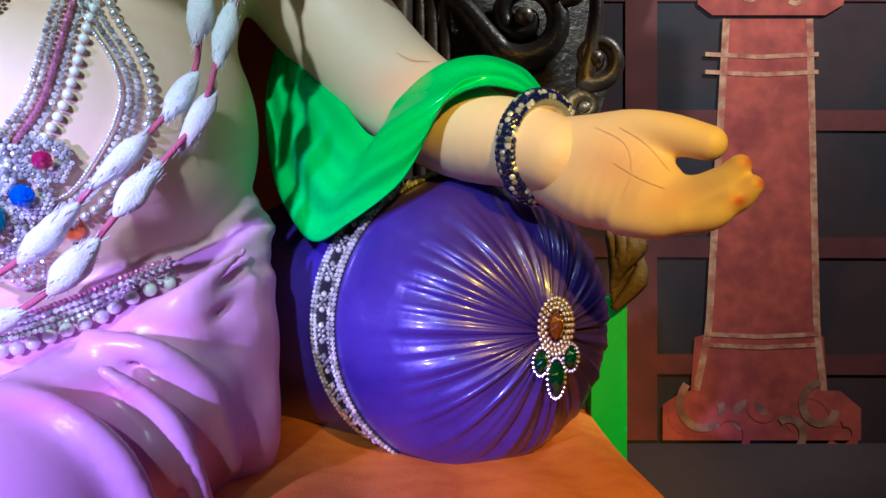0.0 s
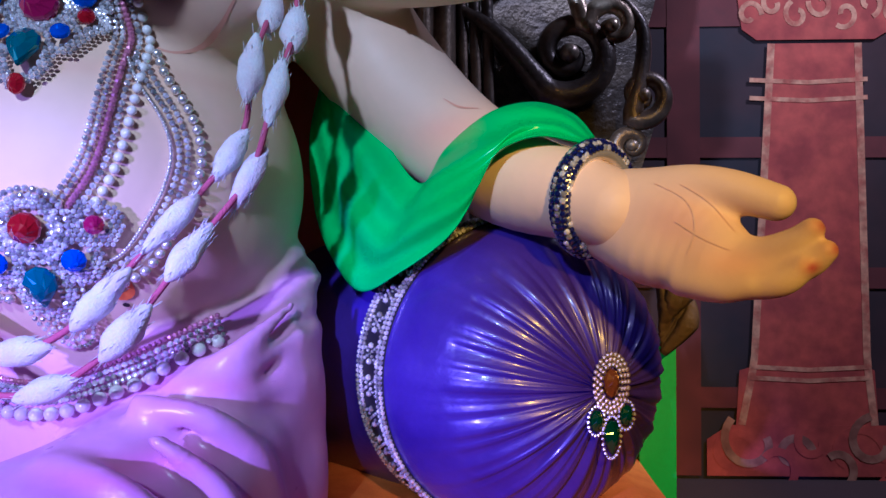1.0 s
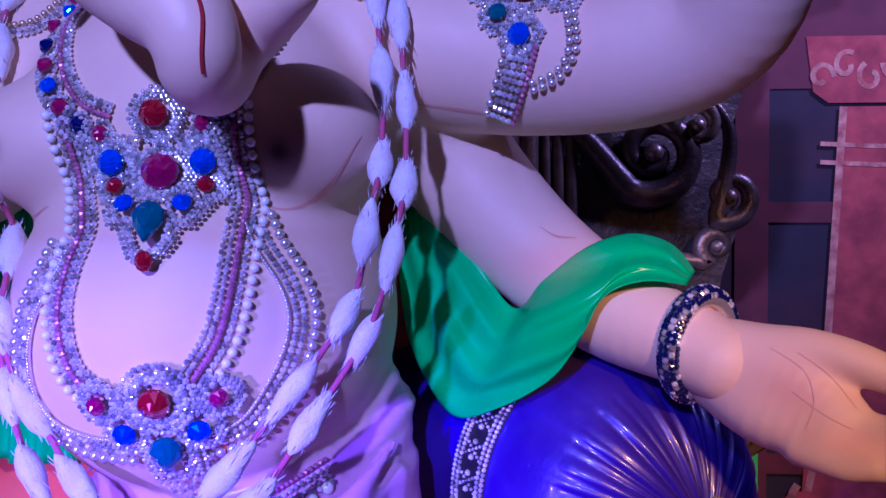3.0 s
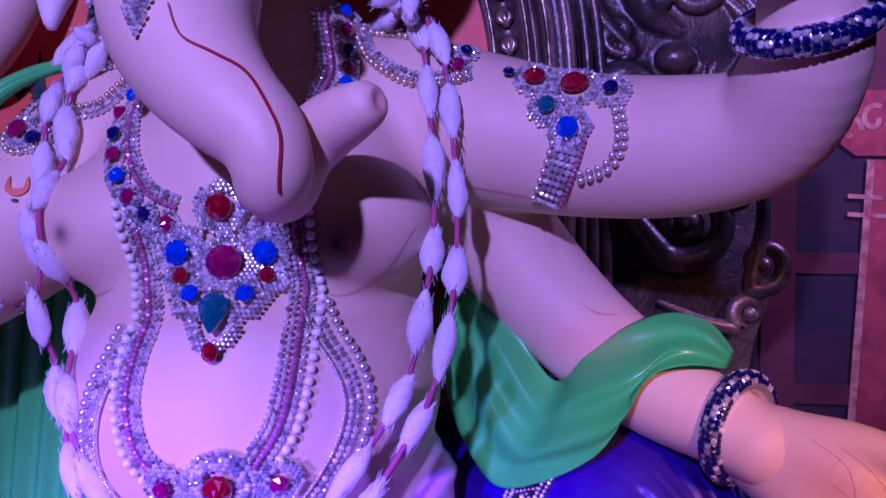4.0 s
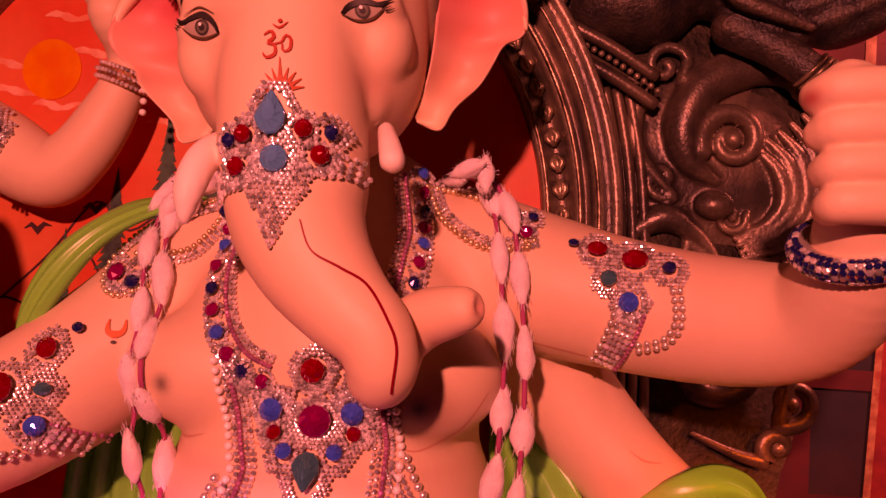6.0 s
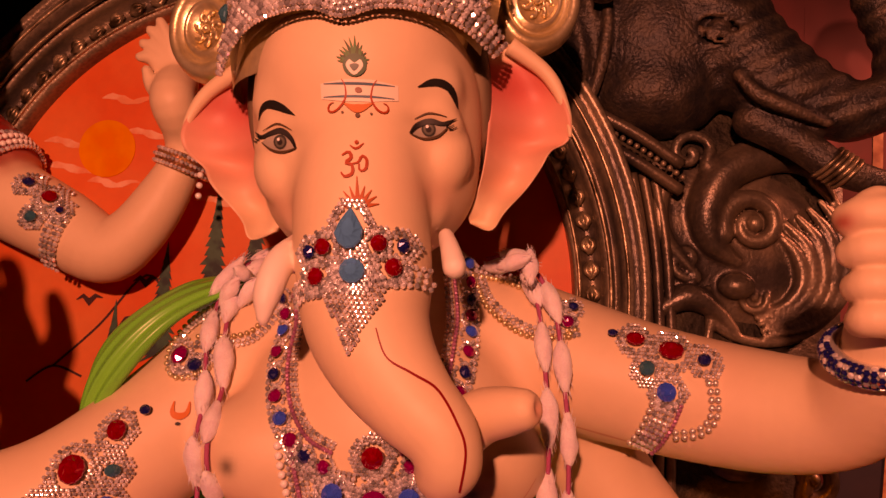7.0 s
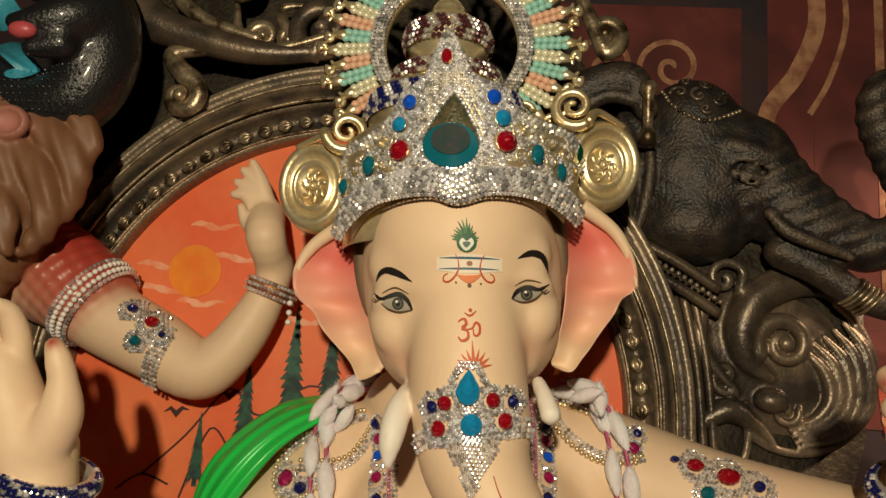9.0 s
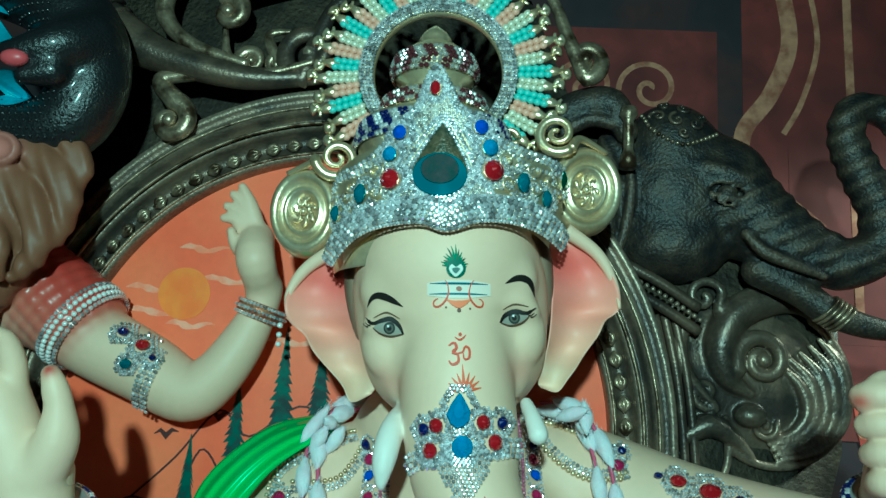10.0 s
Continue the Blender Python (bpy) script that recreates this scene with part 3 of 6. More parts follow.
head.lump(hp(0, 0, 0.05), (0.182, 0.2, 0.19), SKIN, turn=TILT_H)
head.lump(hp(0, -0.03, -0.08), (0.17, 0.16, 0.14), SKIN, k=0.04, turn=TILT_H)
head.lump(hp(0, -0.1, 0.08), (0.135, 0.115, 0.12), SKIN, k=0.05, turn=TILT_H)
head.lump(hp(0, -0.02, 0.0), (0.172, 0.15, 0.15), SKIN, k=0.04, turn=TILT_H)
for s in (-1, 1):
    head.lump(hp(0.11 * s, -0.133, -0.03), (0.046, 0.034, 0.032), SKIN, k=0.02, turn=TILT_H)
    head.lump(hp(0.1 * s, -0.125, 0.03), (0.05, 0.03, 0.03), SKIN, k=0.03, turn=TILT_H)
head.limb([(-0.612, 0.88, 2.4, 0.085), (-0.606, 0.852, 2.3, 0.092), (-0.6, 0.836, 2.21, 0.098), (-0.587, 0.83, 2.12, 0.096), (-0.577, 0.810, 2.062, 0.087), (-0.547, 0.785, 2.008, 0.074), (-0.503, 0.762, 1.960, 0.060), (-0.463, 0.750, 1.925, 0.050), (-0.448, 0.750, 1.891, 0.044), (-0.453, 0.765, 1.873, 0.040), (-0.452, 0.805, 1.872, 0.041), (-0.44, 0.83, 1.91, 0.039), (-0.41, 0.825, 1.938, 0.038), (-0.38, 0.8, 1.95, 0.034), (-0.357, 0.78, 1.957, 0.028)], SKIN, k=0.013)
for s in (-1, 1):
    head.lump(hp(0.118 * s, -0.106, -0.064), (0.047, 0.05, 0.062), SKIN, k=0.007, turn=TILT_H)
    head.limb([hp(0.082 * s, -0.1, -0.12) + (0.028,), hp(0.09 * s, -0.105, -0.145) + (0.026,)], SKIN, k=0.02)
head.lump((-0.332, 0.765, 1.963), (0.011, 0.012, 0.013), ROSE, k=0.005, cut=True)
head.limb([(-0.692, 0.86, 2.17, 0.014), (-0.705, 0.81, 2.135, 0.021), (-0.712, 0.785, 2.09, 0.02), (-0.714, 0.78, 2.05, 0.008)], WHITE, k=0.004)
head.limb([(-0.478, 0.87, 2.19, 0.012), (-0.468, 0.84, 2.166, 0.015), (-0.46, 0.822, 2.142, 0.0175)], WHITE, k=0.004)
for s in (-1, 1):
    head.limb([hp(0.172 * s, 0.015, 0.15) + (0.03,), hp(0.176 * s, 0.005, 0.07) + (0.03,), hp(0.172 * s, 0.0, 0.0) + (0.026,), hp(0.17 * s, 0.02, -0.06) + (0.012,)], HAIR, k=0.005)
head.bake(statue)

# ears: thin, pleated, coral inside under a rolled rim
def ear(inner, outer, pleats):
    v, f, u, w = sheet(inner, outer, 26, 60, lambda u, v: 0.035 * np.sin(math.pi * u) * np.sin(math.pi * v) + 0.013 * np.sin(v * pleats + 2.2 * u) * u ** 0.7 * np.clip(v * 3 - 0.5, 0, 1) - 0.02 * u ** 5, 0.01)
    rise, fall = np.clip((w + 0.05 * u - 0.1) / 0.07, 0, 1), np.clip((0.92 - w - 0.12 * u) / 0.6, 0, 1)
    t = rise * fall ** 0.8 * (1 - 0.3 * u ** 3)
    deep = t * np.exp(-((w - 0.22) / 0.1) ** 2) * 0.5
    paint = np.outer(1 - t, SKIN) + np.outer(t, (0.8, 0.22, 0.19))
    statue.add(v, f, 0, paint * (1 - deep[:, None]) + np.outer(deep, (0.6, 0.07, 0.06)))
    rim = even(curve(outer[:4], 8), 0.008) - (0, 0.012, 0)
    statue.add(*tube(rim, np.interp(np.linspace(0, 1, len(rim)), [0, 0.5, 1], [0.016, 0.012, 0.003]), 10), 0, SKIN)


ear([(-0.80, 0.99, 2.47), (-0.80, 0.97, 2.37), (-0.775, 0.96, 2.27), (-0.755, 0.96, 2.2)],
    [(-0.85, 1.01, 2.475), (-0.915, 1.02, 2.43), (-0.947, 1.02, 2.375), (-0.94, 1.01, 2.325), (-0.905, 1.01, 2.295), (-0.88, 1.0, 2.265), (-0.85, 0.99, 2.232), (-0.815, 0.98, 2.2), (-0.795, 0.97, 2.174), (-0.762, 0.96, 2.19)], 24)
ear([(-0.44, 0.99, 2.54), (-0.428, 0.97, 2.42), (-0.432, 0.96, 2.31), (-0.45, 0.96, 2.23)],
    [(-0.4, 1.01, 2.53), (-0.335, 1.02, 2.487), (-0.3, 1.02, 2.427), (-0.292, 1.01, 2.379), (-0.322, 1.01, 2.352), (-0.34, 1.0, 2.317), (-0.37, 0.99, 2.272), (-0.394, 0.98, 2.24), (-0.413, 0.97, 2.213), (-0.446, 0.96, 2.22)], 26)

# green shawl over the forearm, one sheet of sagging folds
v, f, u, w = sheet([(-0.269, 1.330, 1.794), (-0.228, 1.280, 1.737), (-0.177, 1.240, 1.663), (-0.114, 1.200, 1.584), (-0.072, 1.160, 1.632), (-0.005, 1.150, 1.684), (0.064, 1.160, 1.704), (0.125, 1.170, 1.688), (0.155, 1.150, 1.647)],
                   [(-0.299, 1.360, 1.799), (-0.315, 1.320, 1.678), (-0.295, 1.280, 1.541), (-0.256, 1.240, 1.458), (-0.207, 1.200, 1.412), (-0.139, 1.130, 1.443), (-0.069, 1.080, 1.492), (-0.034, 1.060, 1.541), (-0.013, 1.060, 1.592), (0.021, 1.070, 1.624), (0.067, 1.070, 1.637), (0.126, 1.090, 1.630)],
                   40, 110, lambda u, v: -0.04 * np.sin(math.pi * u) * np.sin(math.pi * v) - 0.009 * np.sin(u * 17 + 4 * np.sin(v * 4)) * np.sin(math.pi * v) ** 0.6, 0.014)
statue.add(v, f, 1, GREEN)
v, f, u, w = sheet([(-0.93, 1.28, 2.13), (-1.02, 1.22, 2.10), (-1.12, 1.16, 2.0), (-1.16, 1.16, 1.88), (-1.16, 1.2, 1.75)], [(-0.84, 1.16, 2.115), (-0.95, 1.06, 2.04), (-1.03, 1.03, 1.93), (-1.08, 1.05, 1.84), (-1.1, 1.1, 1.74)],
                   30, 50, lambda u, v: -0.03 * np.sin(math.pi * u) - 0.007 * np.sin(u * 22 + 2 * v), 0.014)
statue.add(v, f, 1, GREEN)
v, f, u, w = sheet([(-1.12, 1.3, 1.8), (-1.14, 1.3, 1.6), (-1.16, 1.3, 1.3)], [(-0.84, 1.25, 1.8), (-0.85, 1.25, 1.6), (-0.87, 1.25, 1.3)], 40, 30, lambda u, v: -0.012 * np.sin(u * 34 + v), 0.014)
statue.add(v, f, 1, GREEN)

# airbrushed shading and colours of the paint
for at, radii, colour, s in (((-0.415, 0.95, 1.806), (0.05, 0.12, 0.045), (0.3, 0.16, 0.08), 0.8), ((-0.418, 0.95, 1.805), (0.016, 0.12, 0.015), BLACK, 0.95), ((-0.805, 0.97, 1.815), (0.014, 0.06, 0.014), BLACK, 0.85),
                             # the two hot pink sprays are highlights painted on the dhoti's ridges
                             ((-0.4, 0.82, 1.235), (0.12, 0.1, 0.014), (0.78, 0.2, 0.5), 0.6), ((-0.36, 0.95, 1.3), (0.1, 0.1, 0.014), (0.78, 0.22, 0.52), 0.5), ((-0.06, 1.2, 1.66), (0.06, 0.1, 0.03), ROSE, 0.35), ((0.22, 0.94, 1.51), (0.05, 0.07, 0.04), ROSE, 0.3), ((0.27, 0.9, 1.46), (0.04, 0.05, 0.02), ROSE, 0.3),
                             ((-0.02, 1.08, 1.97), (0.05, 0.1, 0.1), (0.8, 0.4, 0.33), 0.35), ((-0.725, 0.83, 2.21), (0.05, 0.06, 0.025), ROSE, 0.3), ((-0.495, 0.83, 2.245), (0.05, 0.06, 0.025), ROSE, 0.3),
                             ((0.04, 0.76, 2.225), (0.015, 0.02, 0.013), RED, 1.0), ((-1.266, 0.750, 2.205), (0.012, 0.02, 0.012), RED, 0.95), ((-0.335, 0.768, 1.96), (0.012, 0.014, 0.014), ROSE, 0.7),
                             # last spray: shade of the crease under the breasts, as a darker band
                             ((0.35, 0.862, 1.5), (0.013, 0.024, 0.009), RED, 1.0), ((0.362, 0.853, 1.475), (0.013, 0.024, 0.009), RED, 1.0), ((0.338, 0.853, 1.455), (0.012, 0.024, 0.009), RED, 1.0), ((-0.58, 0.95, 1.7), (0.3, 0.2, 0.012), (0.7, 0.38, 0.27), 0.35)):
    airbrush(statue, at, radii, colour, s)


# painted lines that follow the clay's face
def stroke(clay, pts, width, colour, lift=0.0015):
    p = even(curve(pts, 8), 0.004)
    t = np.gradient(p, axis=0)
    t /= np.maximum(np.linalg.norm(t, axis=1, keepdims=True), 1e-9)
    w = np.asarray(width, float)
    w = np.interp(np.linspace(0, 1, len(p)), np.linspace(0, 1, w.size), w.ravel())[:, None] / 2
    rows = []
    for a in (-1, 0, 1):
        q = p + a * w * np.stack([-t[:, 1], t[:, 0]], 1)
        rows.append([[x, (clay.front(x, z) or 1.2) - lift, z] for x, z in q])
    statue.add(np.array(rows).transpose(1, 0, 2), grid_faces(len(p), 3), 0, colour)


def spot(clay, x, z, rx, rz, colour, lift=0.002, turn=0.0, corners=16, point=0.0):
    v = [[x, (clay.front(x, z) or 1.2) - lift, z]]
    for k in (0.5, 1.0):
        for i in range(corners):
            a = 2 * math.pi * i / corners
            dx, dz = k * rx * math.cos(a), k * rz * math.sin(a) * (1 - point * abs(math.cos(a)) ** 1.5)
            px, pz = x + dx * math.cos(turn) - dz * math.sin(turn), z + dx * math.sin(turn) + dz * math.cos(turn)
            v.append([px, (clay.front(px, pz) or 1.2) - lift, pz])
    n = corners
    f = [[0, 1 + i, 1 + (i + 1) % n] for i in range(n)] + [[1 + i, 1 + n + i, 1 + n + (i + 1) % n, 1 + (i + 1) % n] for i in range(n)]
    statue.add(v, f, 0, colour)


def face_at(x, z):
    p = hp(x, -0.2, z)
    return p[0], p[2]


def patch(clay, outline, colour, lift):
    """A painted spot that fills the outline."""
    q = curve(outline, 6, True)
    c = q.mean(0)
    rows = [[[x, (clay.front(x, z) or 1.2) - lift, z] for x, z in c + k * (q - c)] for k in (0.02, 0.4, 0.75, 1.0)]
    statue.add(np.array(rows), grid_faces(4, len(q), True), 0, colour)


tilt = math.radians(8)
LASH, UMBER = (0.012, 0.009, 0.008), (0.1, 0.055, 0.03)
EYES = (((-0.72, 2.3045), [(-0.748, 2.306), (-0.733, 2.317), (-0.714, 2.319), (-0.697, 2.295), (-0.718, 2.29), (-0.737, 2.294)],
         [(-0.765, 2.328), (-0.75, 2.315), (-0.734, 2.321), (-0.719, 2.325), (-0.704, 2.313), (-0.695, 2.294)], [(-0.749, 2.305), (-0.735, 2.293), (-0.717, 2.2885), (-0.696, 2.294)],
         [(-0.749, 2.322), (-0.727, 2.332), (-0.703, 2.322)], [(-0.764, 2.342), (-0.757, 2.355), (-0.745, 2.361), (-0.725, 2.356), (-0.698, 2.342)], [0.001, 0.009, 0.012, 0.009, 0.001], -1),
        ((-0.508, 2.333), [(-0.53, 2.323), (-0.518, 2.339), (-0.5, 2.345), (-0.482, 2.341), (-0.497, 2.326), (-0.514, 2.319)],
         [(-0.532, 2.321), (-0.524, 2.338), (-0.506, 2.348), (-0.488, 2.346), (-0.47, 2.36)], [(-0.531, 2.321), (-0.514, 2.317), (-0.495, 2.324), (-0.482, 2.34)],
         [(-0.528, 2.346), (-0.509, 2.357), (-0.484, 2.355)], [(-0.526, 2.391), (-0.504, 2.403), (-0.486, 2.402), (-0.477, 2.392), (-0.471, 2.376)], [0.001, 0.009, 0.012, 0.01, 0.002], 1))
for (ex, ez), white, lash, low, fold, brow_line, brow_width, s in EYES:
    white, lash, low = ([(x, ez + 0.8 * (z - ez)) for x, z in q] for q in (white, lash, low))
    # brown spray puts the shade between lid fold and lash into the paint
    airbrush(statue, (ex, 0.81, ez + 0.012), (0.03, 0.05, 0.015), (0.3, 0.18, 0.1), 0.7)
    # eye white with the lid's shade mixed into its colour
    patch(head, white, (0.36, 0.32, 0.27), 0.002)
    spot(head, ex, ez + 0.001, 0.0102, 0.0102, (0.03, 0.03, 0.025), 0.003)
    spot(head, ex, ez + 0.0005, 0.0072, 0.0072, (0.11, 0.11, 0.09), 0.0036)
    spot(head, ex, ez + 0.0005, 0.0042, 0.0042, BLACK, 0.0042)
    # glint painted on the iris
    spot(head, ex - 0.002, ez + 0.004, 0.0022, 0.0022, (0.85, 0.85, 0.85), 0.0048, 0, 8)
    stroke(head, lash, [0.001, 0.004, 0.007, 0.0085, 0.007, 0.003][::-s], LASH, 0.005)
    stroke(head, low, [0.0015, 0.003, 0.003, 0.002], UMBER, 0.0045)
    stroke(head, fold, [0.001, 0.003, 0.001], UMBER, 0.003)
    stroke(head, brow_line, brow_width, LASH, 0.003)
    for i in range(4):
        x, z = lash[1 if s < 0 else 3]
        x, z = x + s * 0.004 * (i - 1), z - 0.002 * i
        stroke(head, [(x, z), (x + s * 0.005, z + 0.001), (x + s * 0.011, z + 0.006)], [0.002, 0.0008], LASH, 0.004)


# brow mark: feather eye, bars, crescent
def brow(x, z):
    return face_at(0.92 * x + 0.008, z - 0.02)


LINE, RUST = (0.03, 0.12, 0.18), (0.5, 0.07, 0.03)
stroke(head, [(-0.657, 2.3705), (-0.605, 2.3735), (-0.551, 2.3765)], [0.02, 0.03, 0.03, 0.02], (0.82, 0.72, 0.62), 0.0016)
for z in (2.3825, 2.3655):
    stroke(head, [(-0.653, z - 0.0025), (-0.605, z), (-0.556, z + 0.0025)], [0.001, 0.0036, 0.0036, 0.001], LINE, 0.0025)
PLUME = (0.015, 0.16, 0.05)
for i in range(15):
    a = math.radians(8 + 11.7 * i)
    far = 0.021 + 0.016 * math.exp(-((i - 7.6) / 2.4) ** 2) + 0.003 * (i % 2)
    stroke(head, [(-0.6105 + 0.008 * math.cos(a), 2.408 + 0.008 * math.sin(a)), (-0.612 + far * 0.62 * math.cos(a), 2.408 + far * 0.7 * math.sin(a)), (-0.6135 + far * math.cos(a), 2.408 + far * math.sin(a))], [0.005, 0.004, 0.0006], PLUME if i % 3 else (0.02, 0.07, 0.02), 0.0025)
spot(head, -0.6105, 2.4065, 0.0165, 0.0155, (0.01, 0.1, 0.05), 0.003, tilt, 16)
patch(head, [(-0.6105, 2.393), (-0.622, 2.404), (-0.618, 2.413), (-0.6105, 2.409), (-0.603, 2.414), (-0.599, 2.405)], (0.75, 0.76, 0.68), 0.0036)
patch(head, [(-0.6105, 2.398), (-0.617, 2.405), (-0.6105, 2.408), (-0.604, 2.406)], (0.1, 0.16, 0.14), 0.0044)
for s in (-1, 1):
    c = (-0.604, 2.352)
    stroke(head, [(c[0] + s * q[0], c[1] + q[1] + 0.05 * s * q[0]) for q in ((0.034, 0.006), (0.04, 0.003), (0.041, -0.005), (0.034, -0.008), (0.025, -0.002), (0.0175, 0.012), (0.019, 0.028), (0.024, 0.036))], [0.001, 0.003, 0.003, 0.003, 0.002, 0.001], RUST, 0.003)
    spot(head, c[0] + s * 0.02, c[1] - 0.01, 0.0018, 0.0018, (0.15, 0.08, 0.06), 0.003, 0, 8)
stroke(head, [(-0.624, 2.355), (-0.603, 2.348), (-0.583, 2.358)], [0.001, 0.014, 0.001], (0.72, 0.2, 0.08), 0.003)
spot(head, -0.604, 2.374, 0.005, 0.004, (0.35, 0.16, 0.12), 0.0035, 0, 10)
spot(head, -0.602, 2.338, 0.0035, 0.0035, (0.15, 0.08, 0.06), 0.003, 0, 10)


def syll(x, z):
    return brow(0.85 * x + 0.002, -0.07 + 0.85 * (z + 0.062))


# the sacred syllable, brushed in rust
stroke(head, [syll(-0.022, -0.052), syll(-0.01, -0.047), syll(-0.006, -0.058), syll(-0.016, -0.065), syll(-0.005, -0.07), syll(-0.005, -0.084), syll(-0.018, -0.088), syll(-0.024, -0.08)], [0.002, 0.005, 0.005, 0.004, 0.005, 0.002], RUST, 0.0025)
stroke(head, [syll(-0.006, -0.068), syll(0.006, -0.066), syll(0.012, -0.056), syll(0.02, -0.062), syll(0.018, -0.078), syll(0.008, -0.08), syll(0.007, -0.068)], [0.002, 0.004, 0.004, 0.002], RUST, 0.0025)
stroke(head, [syll(-0.008, -0.036), syll(0.003, -0.043), syll(0.016, -0.034)], [0.001, 0.004, 0.001], RUST, 0.0025)
spot(head, *syll(0.004, -0.032), 0.003, 0.003, RUST, 0.003, 0, 8)
for i in range(9):
    a = math.radians(5 + 21 * i)
    stroke(head, [brow(0.009 * math.cos(a) + 0.004, -0.135 + 0.006 * math.sin(a)), brow(0.03 * math.cos(a) + 0.004, -0.135 + (0.03 + 0.012 * (i == 4)) * math.sin(a))], [0.007, 0.001], (0.55, 0.1, 0.03), 0.0025)
# red line down the trunk, crescents of tilak on chest and belly
stroke(head, [(-0.549, 2.053), (-0.532, 2.018), (-0.498, 2.000), (-0.466, 1.982), (-0.440, 1.946), (-0.426, 1.910), (-0.431, 1.857)], [0.0015, 0.003, 0.003, 0.003], (0.35, 0.02, 0.02), 0.0025)
for x, z in ((-0.918, 1.888), (-0.475, 1.43)):
    stroke(body, [(x - 0.012, z + 0.012), (x - 0.011, z - 0.006), (x, z - 0.012), (x + 0.011, z - 0.006), (x + 0.012, z + 0.012)], [0.002, 0.012, 0.002], (0.75, 0.16, 0.03), 0.004)
    spot(body, x, z - 0.024, 0.004, 0.003, BLACK, 0.004, 0, 8)
# creases of palm, elbow, breast and belly, their shade painted as thin darker lines
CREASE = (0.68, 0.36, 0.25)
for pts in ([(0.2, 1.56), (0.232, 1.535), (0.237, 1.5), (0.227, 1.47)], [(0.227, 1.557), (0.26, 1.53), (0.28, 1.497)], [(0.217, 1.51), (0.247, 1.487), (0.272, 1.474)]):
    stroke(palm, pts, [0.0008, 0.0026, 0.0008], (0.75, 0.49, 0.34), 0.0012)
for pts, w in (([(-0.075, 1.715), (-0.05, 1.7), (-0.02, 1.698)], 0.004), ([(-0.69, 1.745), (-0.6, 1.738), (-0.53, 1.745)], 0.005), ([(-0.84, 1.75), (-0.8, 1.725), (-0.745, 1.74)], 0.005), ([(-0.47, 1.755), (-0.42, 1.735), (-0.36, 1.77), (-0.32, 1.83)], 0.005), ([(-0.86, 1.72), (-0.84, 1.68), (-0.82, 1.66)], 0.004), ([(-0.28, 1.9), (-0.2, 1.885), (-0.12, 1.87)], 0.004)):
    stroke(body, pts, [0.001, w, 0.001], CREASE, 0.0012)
tagged(part("seated_statue", statue, [PAINT, CLOTH], None, "", True, True), "painted seated elephant-headed statue with pink dhoti and green shawl", "statue")


# ---- bolster and seat ----
BM = Matrix.Translation((0.04, 1.27, 1.28)) @ Vector((0.5, -0.866, 0.0)).to_track_quat("Z", "Y").to_matrix().to_4x4()


def bolster():
    top = thing("bolster_cushion", "purple satin bolster cushion with gathered end, beside the statue", "cushion")
    n, rows = 220, 70
    prof = [(0.243, -0.62)] + [(0.245, -0.6 + 0.55 * i / 19) for i in range(20)] + [(0.247 * math.cos(a), 0.225 * math.sin(a)) for a in np.linspace(0, math.pi / 2 - 0.02, rows - 20)]
    v = []
    for r, z in prof:
        for j in range(n):
            a = 2 * math.pi * j / n
            reach = np.clip(z / 0.2, 0, 1)
            wave = 0.5 * math.sin(19 * a + 1.5 * math.sin(3 * a)) + 0.35 * math.sin(43 * a + 2 * math.sin(5 * a)) + 0.25 * math.sin(71 * a)
            k = 1 + (0.011 * reach * wave) - 0.02 * math.exp(-((z - 0.222) / 0.02) ** 2)
            v.append([r * k * math.cos(a), r * k * math.sin(a), z + 0.006 * reach * wave * (r < 0.2)])
    f = grid_faces(len(prof), n, True)
    cover = moved(v, BM)
    cover[:, 0] += 0.55 * np.minimum(np.array(v)[:, 2] + 0.08, 0)
    part("cover", Geo().add(cover, f), SATIN, top)
    band = Geo()
    band.add(*lathe([(0.2465, -0.075), (0.2495, -0.07), (0.2495, 0.015), (0.2465, 0.02)], 90, BM))
    part("net_band", band, NET, top, "black net band round the bolster")
    trim = Geo()
    for z in (-0.065, 0.01):
        for k in (-0.007, 0.007):
            pts = [(0.2515 * math.cos(a), 0.2515 * math.sin(a), z + k) for a in np.arange(0, 2 * math.pi, 0.03)]
            scatter(trim, moved(pts, BM), 0.0042)
    for i in range(64):
        a0, a1 = i * math.pi / 32, (i + 1) * math.pi / 32
        for za, zb in ((-0.055, -0.002), (-0.002, -0.055)):
            pts = [(0.2515 * math.cos(a0 + (a1 - a0) * t), 0.2515 * math.sin(a0 + (a1 - a0) * t), za + (zb - za) * t) for t in np.linspace(0, 1, 7)]
            if (i % 2 == 0) == (za < 0):
                scatter(trim, moved(pts, BM), 0.0032)
        scatter(trim, moved([(0.2515 * math.cos(a0), 0.2515 * math.sin(a0), -0.028)], BM), 0.0055)
    part("sequin_trim", trim, STONE, top, "silver sequins in zigzag rows", False)
    return top


bolster()


